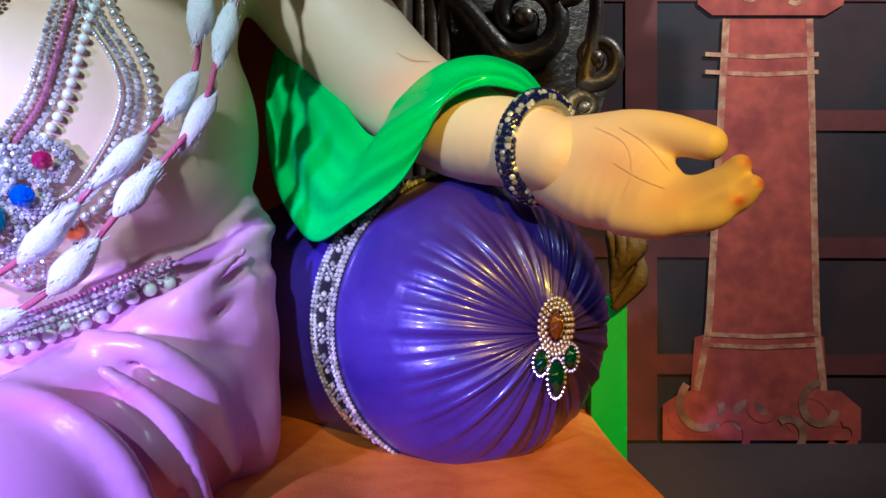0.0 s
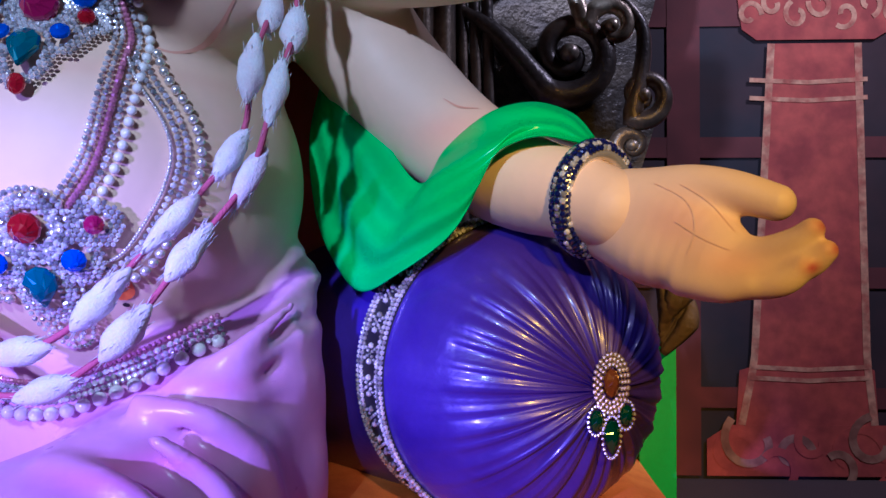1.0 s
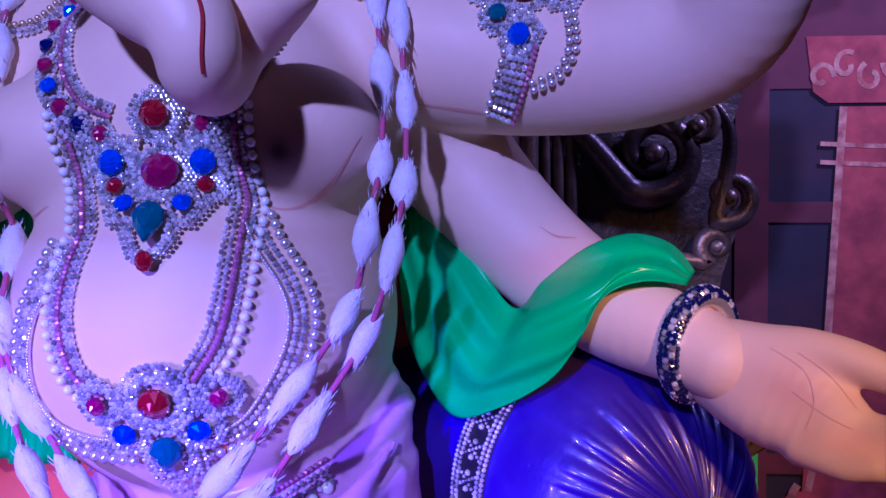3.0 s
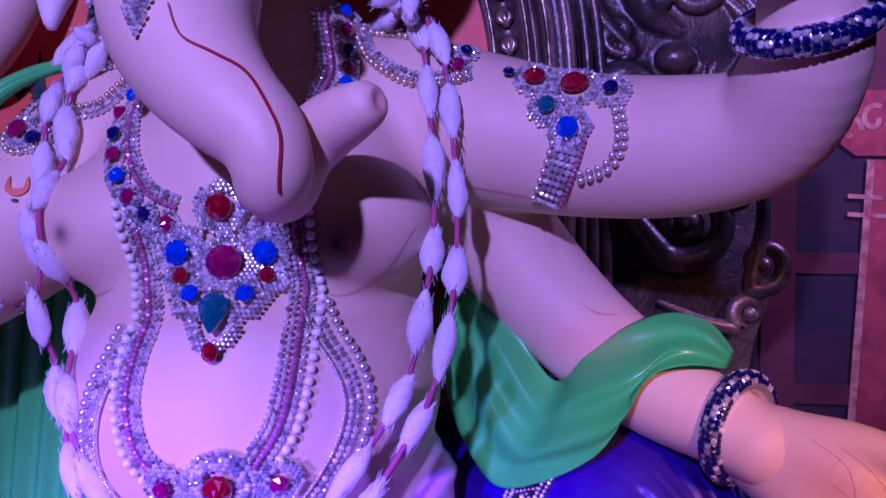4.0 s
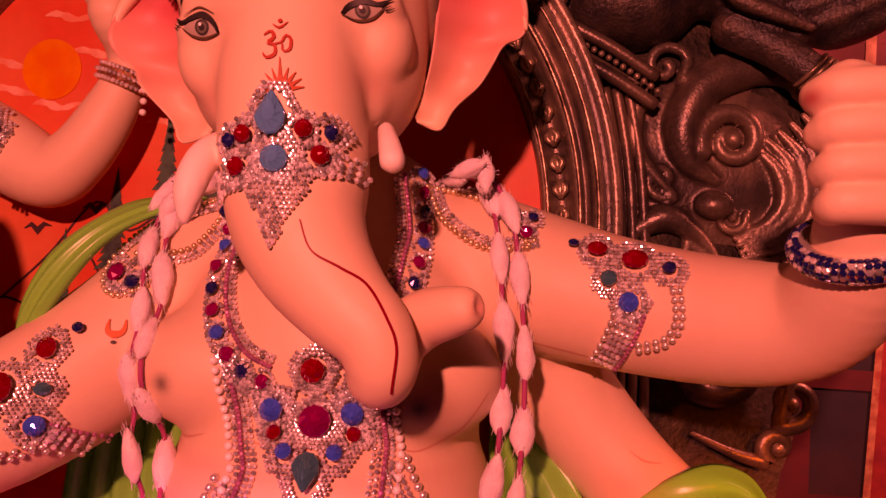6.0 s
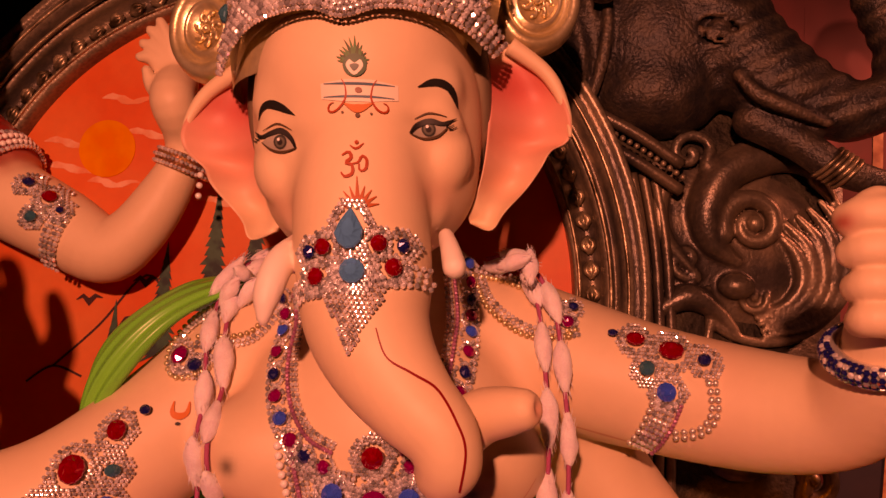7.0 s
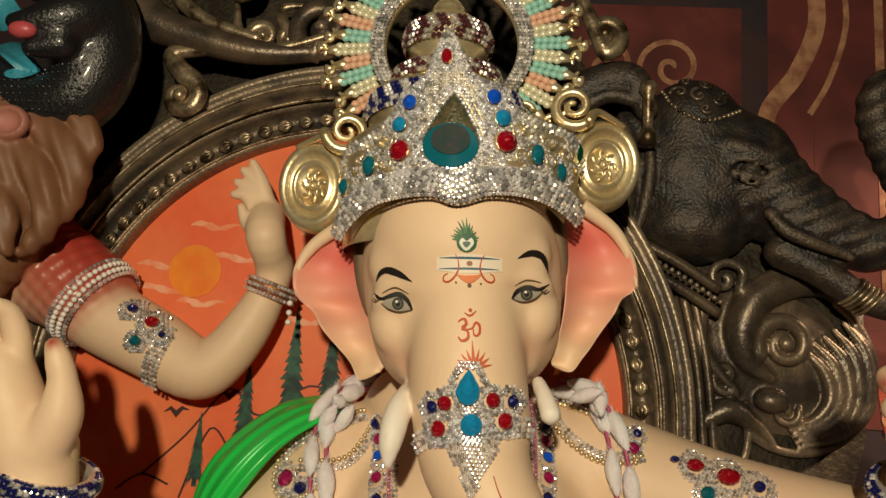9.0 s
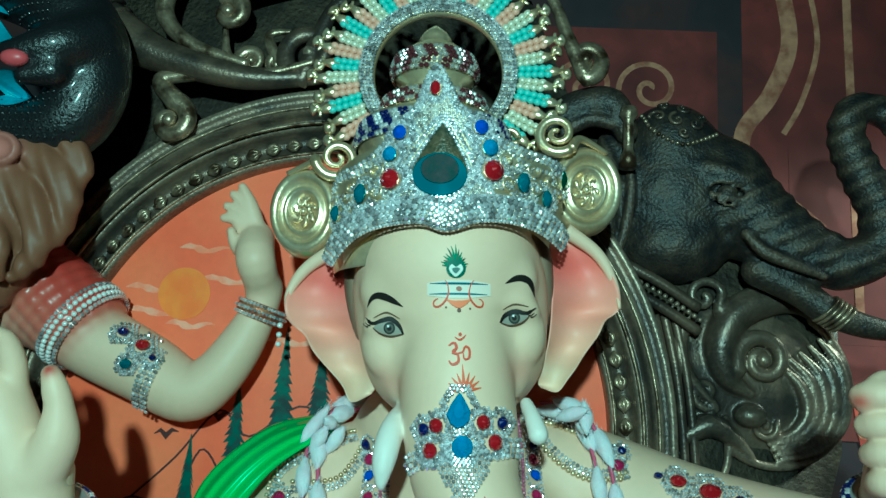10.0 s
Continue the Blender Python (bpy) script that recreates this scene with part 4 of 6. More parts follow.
def gem(name, at, r, mat, parent, normal=(0, -1, 0), tall=1.0, drop=False):
    """A faceted stone; a drop narrows upwards or, when tall is negative, downwards."""
    prof = [(0.0, 0.85), (0.45, 0.62), (0.93, 0.2), (1.0, 0.0), (0.96, -0.25)]
    v, f = lathe(prof, 11)
    v[11:22] = v[11:22] @ np.array(Matrix.Rotation(0.28, 3, "Z"))
    v = v * (1, abs(tall), 1)
    if drop:
        y = v[:, 1] / abs(tall)
        up = y if tall > 0 else -y
        v[:, 0] *= np.clip(1.05 - 0.75 * np.clip(up, -0.2, 1), 0.08, 1.2)
    nn = Vector(normal).normalized()
    z = Vector((0, 0, 1))
    side = z.cross(nn).normalized() if abs(nn.z) < 0.99 else Vector((1, 0, 0))
    upv = nn.cross(side)
    m = Matrix((side, upv, nn)).transposed().to_4x4()
    m.translation = at
    return part(name, Geo().add(moved(v * r, m), f), mat, parent, "", False)


def ring_points(at, rx, rz, gap, normal=(0, -1, 0), point=0.0):
    n = max(6, int(math.pi * (rx + rz) / gap))
    nn = Vector(normal).normalized()
    side = Vector((0, 0, 1)).cross(nn).normalized()
    up = nn.cross(side)
    out = []
    for i in range(n):
        a = 2 * math.pi * i / n
        c, s = math.cos(a), math.sin(a)
        out.append(Vector(at) + side * rx * c * (1 - point * max(s, 0)) + up * rz * s)
    return [tuple(p) for p in out]


brooch = thing("bolster_brooch", "gold brooch with amber oval and green drops on the bolster", "brooch")
bn = Vector((0.53, -0.848, 0))
bc = Vector((0.045, 1.27, 1.288)) + bn * 0.226
gem("amber_stone", bc, 0.014, AMBERGEM, brooch, bn, 1.5)
st = Geo()
for rx, rz in ((0.02, 0.027), (0.026, 0.034), (0.032, 0.041)):
    scatter(st, ring_points(bc, rx, rz, 0.008, bn), 0.004)
tagged(part("gold_beads", st, GOLD, brooch, "rings of small gold beads", False), kind="stuff")
sd = Vector((0, 0, 1)).cross(bn).normalized()
for dx, dz, r, tall in ((-0.028, -0.05, 0.011, 1.4), (0.028, -0.048, 0.011, 1.4), (0.0, -0.076, 0.013, -1.9)):
    c = bc + sd * dx + Vector((0, 0, dz))
    gem("green_stone", c, r, GREENGEM, brooch, bn, tall, tall < 0)
    part("stone_rim", scatter(Geo(), ring_points(c, r + 0.004, r * abs(tall) + 0.005, 0.006, bn, 0), 0.0028), STONE, brooch, "", False)

seat = thing("throne_seat", "orange cloth-covered seat under the statue and bolster", "seat")
g = Geo()
nu, nv = 60, 40
xs, ys = np.linspace(-1.35, 0.3, nu), np.linspace(0.7, 1.55, nv)
gx, gy = np.meshgrid(xs, ys, indexing="ij")
gz = 1.08 - 0.05 * np.exp(-((gx - 0.04) ** 2 + (gy - 1.27) ** 2) / 0.03) * 0.4 + 0.004 * np.sin(gx * 40 + gy * 9) - 0.18 * np.clip((0.92 - gy) / 0.22, 0, 1) ** 1.6 - 0.02 * np.clip((gx - 0.26) / 0.04, 0, 1)
g.add(np.stack([gx, gy, gz], -1), grid_faces(nu, nv))
part("cover", g, ORANGE, seat)
part("base", Geo().add(*box((-1.34, 0.72, 0.85), (0.295, 1.56, 0.875 + 0.01))).add(*box((-1.34, 0.93, 0.88), (0.295, 1.54, 1.0))), ORANGE, seat, "", False)
tagged(part("side_board", Geo().add(*box((0.30, 1.5, 0.85), (0.372, 1.56, 1.3))), GREENBOX, None, "", False), "bright green painted board standing beside the seat", "board")


def leaf_thing():
    g = Geo()
    for i in range(9):
        a = i * 0.7
        p = curve([(0.335, 1.46, 1.28 + 0.01 * i), (0.36 + 0.02 * math.cos(a), 1.44 + 0.02 * math.sin(a), 1.34 + 0.008 * i), (0.352 + 0.035 * math.cos(a), 1.45, 1.39 + 0.012 * i)], 5)
        g.add(*tube(p, np.interp(np.linspace(0, 1, len(p)), [0, 0.5, 1], [0.008, 0.02, 0.004]), 6, 0.5))
    return tagged(part("dried_leaf_bundle", g, BARK), "brown dried leaf bundle behind the bolster", "leaves")


leaf_thing()


# ---- throne ----
throne = thing("carved_throne_back", "dark bronze carved throne back with arched frame and scrolls", "throne")
CX, CZ = -0.92, 2.1


def arch_point(a, s):
    """a: along the arch from its foot on one side to the other; s: 0 at the inner edge, 1 at the outer."""
    rx, rz = 0.69 + 0.17 * s, 0.68 + 0.2 * s
    if a < 0:
        return CX + rx, CZ + a
    if a > math.pi:
        return CX - rx, CZ - (a - math.pi)
    return CX + rx * math.cos(a), CZ + rz * math.sin(a)


along = np.concatenate([np.linspace(-1.1, 0, 24)[:-1], np.linspace(0, math.pi, 90), math.pi + np.linspace(0, 1.1, 24)[1:]])
prof = [(0.0, 0.05), (0.0, 0.0), (0.05, -0.02), (0.1, -0.012), (0.14, 0.012), (0.34, 0.014), (0.38, -0.015), (0.44, -0.03), (0.5, -0.02), (0.52, 0.0), (0.56, -0.005), (0.62, -0.04), (0.7, -0.045), (0.76, -0.02), (0.78, 0.0), (0.84, -0.02), (0.92, -0.025), (0.98, 0.0), (1.0, 0.05)]
g = Geo()
g.add([[*(lambda q: (q[0], 1.41 + d, q[1]))(arch_point(a, s))] for a in along for s, d in prof], grid_faces(len(along), len(prof)))
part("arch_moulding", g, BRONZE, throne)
for i, a in enumerate(np.arange(-1.0, math.pi + 1.0, 0.075)):
    x, z = arch_point(a, 0.24)
    x2, z2 = arch_point(a + 0.02, 0.24)
    w = math.atan2(z2 - z, x2 - x)
    g = Geo()
    for k in (-1, 0, 1):
        p = [(x + 0.02 * t * math.cos(w) - k * 0.011 * math.sin(w) * math.cos(2 * t), 1.418 - 0.007 * math.sin(2 + t), z + 0.02 * t * math.sin(w) + k * 0.011 * math.cos(w) * math.cos(2 * t)) for t in np.linspace(-1, 1, 6)]
        g.add(*tube(p, [0.003, 0.006, 0.0075, 0.0075, 0.006, 0.003], 6))
    part("floret", g, RUBBED, throne, "rubbed bronze floret")
g = Geo()
for s in (0.07, 0.44, 0.66):
    p = [(lambda q: (q[0], 1.41 - 0.02 - 0.022 * (s > 0.3), q[1]))(arch_point(a, s)) for a in along]
    g.add(*tube(p, 0.0045, 6))
part("edge_bead", g, RUBBED, throne, "worn gold-brown rims of the moulding")

panel = Geo()
panel.add(*plate([(-1.8, 2.0), (-1.78, 2.3), (-1.72, 2.95), (-1.6, 3.3), (-0.45, 3.3), (-0.33, 3.0), (-0.1, 2.9), (0.1, 2.75), (0.2, 2.5), (0.37, 2.45), (0.37, 2.1), (0.3, 1.85), (0.34, 1.75), (0.3, 1.62), (0.2, 1.0), (-1.8, 1.0)], 1.50, 0.05))
part("back_panel", panel, HAMMERED, throne)
CP = 1.455
g = Geo()


def scroll(geo, c, r0, turns, start, y=1.46, fat=0.03, tail=None, spin=1, thin=0.35, flat=0.8):
    """A carved volute that winds out from c, with a tail that runs on through the given points."""
    a = np.linspace(0, turns * 2 * math.pi, int(26 * turns))
    r = r0 * (0.12 + 0.88 * a / a[-1])
    p = [(c[0] + q * math.cos(start + spin * t), y, c[1] + q * math.sin(start + spin * t)) for q, t in zip(r, a)]
    w = list(fat * (thin + (1 - thin) * a / a[-1]))
    if tail:
        t = curve([p[-1]] + [(x, y, z) for x, z in tail], 8)[1:]
        p += [tuple(q) for q in t]
        w += list(np.linspace(fat, fat * 0.3, len(t)))
    geo.add(*tube(p, w, 10, flat))
    geo.add(BALL[0] * (fat * 0.7, fat * 0.7, fat * 0.7) + (c[0], y - 0.005, c[1]), BALL[1])


def carved(name, *args, mat=BRONZE, **kw):
    g = Geo()
    scroll(g, *args, **kw)
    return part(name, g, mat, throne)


def relief():
    """The swirling leaf panel: one carving, its forms run into one another."""
    c = Clay((-0.16, 1.38, 1.98), (0.44, 1.56, 2.56), 0.0058)
    o = (0.166, 2.318)
    grey = (0.5, 0.5, 0.5)

    def run(rows, y, k=0.008, flat=0):
        c.limb([(o[0] + x, y, o[1] + z, r) for x, z, r in rows], grey, k=k, n=6)

    c.lump((0.175, 1.535, 2.265), (0.225, 0.05, 0.235), grey)
    c.lump((-0.02, 1.535, 2.3), (0.15, 0.045, 0.26), grey)
    run([(-0.03, -0.085, 0.012), (-0.085, -0.045, 0.03), (-0.1, 0.03, 0.042), (-0.06, 0.115, 0.044), (0.03, 0.155, 0.038), (0.11, 0.145, 0.026), (0.165, 0.09, 0.014), (0.19, 0.02, 0.008)], 1.485)
    a = np.linspace(0.3, 9.2, 15)
    run([((0.012 + 0.0062 * t) * math.cos(t + 0.6), (0.012 + 0.0062 * t) * math.sin(t + 0.6), 0.010 + 0.0015 * t) for t in a], 1.475, 0.004)
    c.lump((o[0], 1.465, o[1]), (0.02, 0.02, 0.02), grey, k=0.004)
    for i in range(5):
        s = 0.03 * i
        run([(0.05 + s * 0.8, -0.01 + s * 0.6, 0.006), (0.1 + s * 0.8, -0.06 + s * 0.4, 0.017), (0.115 + s * 0.7, -0.125 - s * 0.1, 0.018), (0.075 + s * 0.5, -0.18 - s * 0.3, 0.012), (0.01 + s * 0.2, -0.195 - s * 0.45, 0.006)], 1.488 - 0.002 * i, 0.004)
    run([(0.03 + 0.19 * math.cos(t), -0.062 + 0.2 * math.sin(t), 0.011) for t in np.linspace(1.0, -2.2, 14)], 1.485, 0.004)
    c.lump((o[0] - 0.03, 1.48, o[1] - 0.14), (0.04, 0.032, 0.03), grey, k=0.006)
    a = np.linspace(0.0, 6.5, 11)
    run([(0.005 + (0.006 + 0.0045 * t) * math.cos(t), -0.165 + (0.006 + 0.0045 * t) * math.sin(t), 0.008) for t in a], 1.485, 0.004)
    run([(-0.14 + (0.006 + 0.0055 * t) * math.cos(t - 1.2), -0.088 + (0.006 + 0.0055 * t) * math.sin(t - 1.2), 0.011) for t in a] + [(-0.19, -0.04, 0.018), (-0.205, 0.04, 0.02), (-0.18, 0.11, 0.016)], 1.485, 0.004)
    run([(-0.145 + (0.006 + 0.0065 * t) * math.cos(-t + 0.6), 0.155 + (0.006 + 0.0065 * t) * math.sin(-t + 0.6), 0.012) for t in a] + [(-0.1, 0.12, 0.02), (-0.03, 0.165, 0.02), (0.05, 0.195, 0.012)], 1.475, 0.004)
    run([(-0.19, -0.2, 0.02), (-0.13, -0.17, 0.03), (-0.07, -0.2, 0.02), (-0.03, -0.24, 0.012)], 1.485, 0.006)
    run([(-0.09, -0.15, 0.008), (-0.085, -0.24, 0.01), (-0.1, -0.3, 0.01)], 1.485, 0.004)
    g = Geo()
    c.bake(g)
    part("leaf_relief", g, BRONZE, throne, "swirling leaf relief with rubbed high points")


relief()
for x in (-0.075, -0.05, -0.025):
    g = Geo()
    p = curve([(x + 0.03, 1.475, 1.0), (x + 0.03, 1.475, 1.8), (x + 0.01, 1.475, 2.2), (x - 0.03, 1.475, 2.42)], 8)
    g.add(*tube(p, 0.012, 8))
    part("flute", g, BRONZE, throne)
g = Geo()
p = even(curve([(-0.2, 1.43, 2.52), (-0.1, 1.43, 2.47), (0.0, 1.44, 2.41)], 8), 0.017)
scatter(g, p, 0.008)
g.add(*tube(p + (0, 0.01, 0.03), 0.014, 8)).add(*tube(p + (0, 0.01, -0.03), 0.014, 8))
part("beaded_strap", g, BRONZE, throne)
# lower scrolls beside the forearm
carved("volute", (0.16, 1.86), 0.085, 1.5, 1.0, y=1.47, fat=0.028, tail=[(0.02, 1.9), (-0.05, 1.95)], spin=-1)
carved("volute", (0.30, 1.775), 0.05, 1.4, 0.5, y=1.46, fat=0.02, tail=[(0.3, 1.9), (0.22, 2.0)], spin=-1)
carved("volute", (0.24, 1.91), 0.05, 1.2, 2.0, y=1.46, fat=0.02, tail=[(0.15, 2.0), (0.05, 2.02)], mat=RUBBED)
carved("volute", (0.28, 1.68), 0.035, 1.2, 3.0, y=1.47, fat=0.018, tail=[(0.2, 1.66), (0.1, 1.7)])
# crest scrolls above the arch
carved("volute", (-1.385, 2.85), 0.055, 1.2, 0.2, y=1.36, fat=0.028, tail=[(-1.42, 2.96), (-1.33, 2.98), (-1.15, 2.99), (-1.02, 3.03)], mat=RUBBED)
carved("volute", (-1.2, 3.04), 0.04, 1.2, 2.6, y=1.40, fat=0.02, tail=[(-1.27, 3.06), (-1.28, 3.14)], mat=RUBBED)
carved("volute", (-1.13, 3.03), 0.04, 1.2, 0.4, y=1.40, fat=0.02, tail=[(-1.16, 3.11), (-1.1, 3.13)], mat=RUBBED, spin=-1)
carved("volute", (-1.27, 3.17), 0.05, 1.2, 1.0, y=1.38, fat=0.028, tail=[(-1.2, 3.25), (-1.0, 3.3)], mat=RUBBED)
carved("volute", (-1.04, 3.06), 0.075, 1.4, 2.0, y=1.38, fat=0.028, tail=[(-0.98, 3.2), (-0.85, 3.25)])
carved("volute", (-0.315, 3.06), 0.05, 1.3, 0.4, y=1.36, fat=0.024, tail=[(-0.36, 3.12), (-0.42, 3.25), (-0.55, 3.32)], mat=RUBBED, spin=-1)
g = Geo()
p = curve([(-1.62, 1.38, 3.14), (-1.5, 1.36, 3.06), (-1.4, 1.36, 3.02), (-1.2, 1.37, 2.98), (-1.0, 1.39, 3.0)], 8)
g.add(*tube(p, np.linspace(0.07, 0.02, len(p)), 10))
for i in range(5):
    q = p[2 + 2 * i]
    a = np.linspace(0, 2 * math.pi, 18)
    d = (p[3 + 2 * i] - q) / np.linalg.norm(p[3 + 2 * i] - q)
    s = np.array((-d[2], 0, d[0]))
    r = 0.07 - 0.009 * i
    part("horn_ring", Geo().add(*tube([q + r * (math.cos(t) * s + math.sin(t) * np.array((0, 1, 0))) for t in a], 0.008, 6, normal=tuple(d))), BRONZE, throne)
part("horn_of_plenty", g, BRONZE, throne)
g = Geo()
p = curve([(-1.42, 1.37, 3.3), (-1.44, 1.37, 3.16), (-1.36, 1.37, 3.07), (-1.2, 1.38, 3.02)], 8)
g.add(*tube(p, np.linspace(0.03, 0.015, len(p)), 10))
part("crest_band", g, RUBBED, throne)

# painted sunset inside the arch
picture = thing("sunset_panel", "orange painted sunset panel with fir trees inside the throne arch", "painting")
PY = 1.44
out = [(CX + 0.70 * math.cos(a), CZ + 0.69 * math.sin(a)) for a in np.linspace(0, math.pi, 60)] + [(CX - 0.7, 1.0), (CX + 0.7, 1.0)]
part("sky", Geo().add(*plate(out, PY, 0.01)), SUNSET, picture, "", False)
part("sun", Geo().add(*plate([(-1.325 + 0.068 * math.cos(a), 2.41 + 0.068 * math.sin(a)) for a in np.linspace(0, 2 * math.pi, 40)[:-1]], PY - 0.002, 0.001)), SUNDISC, picture, "deep orange sun disc", False)
for x, z, w in ((-1.40, 2.42, 0.16), (-1.38, 2.36, 0.2), (-1.28, 2.53, 0.14), (-1.2, 2.45, 0.18), (-1.3, 2.33, 0.13), (-1.0, 2.52, 0.12), (-1.02, 2.3, 0.16)):
    part("cloud", Geo().add(*ribbon([(x - w / 2 + w * t, z + 0.006 * math.sin(9 * t)) for t in np.linspace(0, 1, 12)], np.array([0.002, 0.01, 0.016, 0.012, 0.02, 0.016, 0.01, 0.014, 0.012, 0.008, 0.005, 0.002]), PY - 0.0012, 0.001)), CLOUD, picture, "", False)


def fir(x, z0, z1, w, step):
    n = 15
    rnd = random.Random(int(100 * x))
    left, right = [], []
    for i in range(n):
        t = i / n
        z = z0 + (z1 - z0) * (0.06 + 0.94 * t)
        r = w * (1 - t) ** 0.8
        left += [(x - r * rnd.uniform(0.8, 1.25), z - 0.018), (x - r * 0.55, z + 0.004)]
        right += [(x + r * rnd.uniform(0.8, 1.25), z - 0.018), (x + r * 0.55, z + 0.004)]
    pts = [(x - 0.006, z0), (x - 0.006, z0 + 0.02)] + left + [(x, z1)] + right[::-1] + [(x + 0.006, z0 + 0.02), (x + 0.006, z0)]
    part("fir_tree", Geo().add(*plate(pts, PY - 0.002 - 0.0008 * step, 0.0007)), FIR, picture, "dark green painted fir tree", False)


fir(-1.045, 2.0, 2.34, 0.045, 1)
fir(-1.155, 1.92, 2.2, 0.04, 2)
fir(-1.265, 1.88, 2.06, 0.025, 1)
fir(-0.95, 2.05, 2.3, 0.045, 2)
for line in ([(-1.4, 1.9), (-1.3, 2.0), (-1.2, 2.12), (-1.12, 2.06), (-1.0, 2.14), (-0.9, 2.1)], [(-1.3, 1.85), (-1.24, 2.02), (-1.18, 1.96)], [(-1.46, 1.86), (-1.4, 1.9), (-1.33, 1.88)]):
    part("hill_line", Geo().add(*ribbon(curve(line, 6), 0.005, PY - 0.0018, 0.001)), DARKLINE, picture, "", False)
for x, z in ((-1.33, 2.05), (-1.2, 2.1)):
    part("bird", Geo().add(*ribbon([(x - 0.03, z + 0.004), (x - 0.015, z + 0.014), (x, z), (x + 0.015, z + 0.016), (x + 0.032, z + 0.012)], np.array([0.002, 0.01, 0.018, 0.01, 0.002]), PY - 0.003, 0.001)), DARKLINE, picture, "", False)


# ---- carved elephant head on the throne's shoulder ----
def elephant():
    c = Clay((-0.46, 1.18, 2.32), (0.62, 1.56, 3.1), 0.0075)

    def wrinkle(q):
        return 0.0009 * np.sin(95 * q[..., 0] + 30 * q[..., 2] + 3 * np.sin(40 * q[..., 2]))

    def rings(q):
        return 0.0025 * np.sin(130 * (q[..., 2] - 0.5 * q[..., 0]))

    grey = (0.5, 0.5, 0.5)
    c.lump((-0.04, 1.49, 2.74), (0.19, 0.13, 0.2), grey, k=0.03, folds=wrinkle)
    c.lump((-0.065, 1.48, 2.865), (0.125, 0.115, 0.125), grey, k=0.03)
    c.lump((0.07, 1.47, 2.79), (0.115, 0.11, 0.105), grey, k=0.04)
    c.lump((-0.06, 1.48, 2.6), (0.14, 0.115, 0.095), grey, k=0.03, folds=wrinkle)
    c.limb([(0.1, 1.46, 2.72, 0.115), (0.19, 1.43, 2.63, 0.098), (0.28, 1.41, 2.58, 0.076), (0.355, 1.39, 2.565, 0.064), (0.42, 1.38, 2.605, 0.058), (0.425, 1.37, 2.69, 0.053), (0.385, 1.37, 2.78, 0.05), (0.35, 1.37, 2.87, 0.046), (0.36, 1.37, 2.945, 0.042), (0.42, 1.37, 2.965, 0.037), (0.465, 1.37, 2.92, 0.028)], grey, k=0.025, folds=rings)
    c.lump((0.05, 1.372, 2.772), (0.075, 0.03, 0.025), grey, k=0.02, turn=(0, 18, 0))
    c.lump((0.045, 1.362, 2.725), (0.045, 0.02, 0.03), grey, k=0.012, cut=True)
    c.lump((0.048, 1.368, 2.727), (0.026, 0.022, 0.018), grey, k=0.003)
    for dz, w in ((0.02, 0.006), (0.031, 0.005), (-0.016, 0.006), (-0.027, 0.005), (-0.038, 0.004)):
        c.limb([(0.0, 1.365, 2.732 + dz * 0.4, w * 0.6), (0.03, 1.352, 2.73 + dz, w), (0.065, 1.352, 2.726 + dz * 0.9, w), (0.1, 1.362, 2.71 + dz * 0.3, w * 0.6)], grey, k=0.004)
    c.limb([(0.09, 1.36, 2.62, 0.012), (0.13, 1.35, 2.575, 0.016), (0.2, 1.345, 2.545, 0.014), (0.27, 1.35, 2.52, 0.008)], grey, k=0.015)
    c.lump((-0.235, 1.46, 2.7), (0.06, 0.06, 0.25), grey, k=0.008, turn=(0, 6, 0), folds=lambda q: 0.004 * np.sin(130 * q[..., 0] + 6 * np.sin(9 * q[..., 2])))
    c.limb([(-0.19, 1.41, 2.86, 0.012), (-0.185, 1.4, 2.72, 0.014), (-0.205, 1.41, 2.6, 0.013), (-0.25, 1.42, 2.5, 0.01)], grey, k=0.006)
    c.limb([(0.14, 1.42, 2.54, 0.042), (0.23, 1.4, 2.49, 0.038), (0.31, 1.38, 2.43, 0.034), (0.42, 1.37, 2.4, 0.026), (0.5, 1.36, 2.41, 0.014)], grey, k=0.01)
    c.limb([(-0.4, 1.44, 2.9, 0.05), (-0.32, 1.42, 2.95, 0.05), (-0.24, 1.4, 2.955, 0.045), (-0.2, 1.39, 2.88, 0.03)], grey, k=0.012)
    c.limb([(-0.38, 1.41, 2.87, 0.02), (-0.3, 1.39, 2.91, 0.02), (-0.24, 1.38, 2.9, 0.018)], grey, k=0.004)
    g = Geo()
    c.bake(g)
    tagged(part("elephant_carving", g, HIDE), "dark wrinkled carved elephant head with raised trunk on the throne", "carving")
    return c


ELEPHANT = elephant()


def on_elephant(x, z, lift=0.003):
    return x, (ELEPHANT.front(x, z) or 1.4) - lift, z


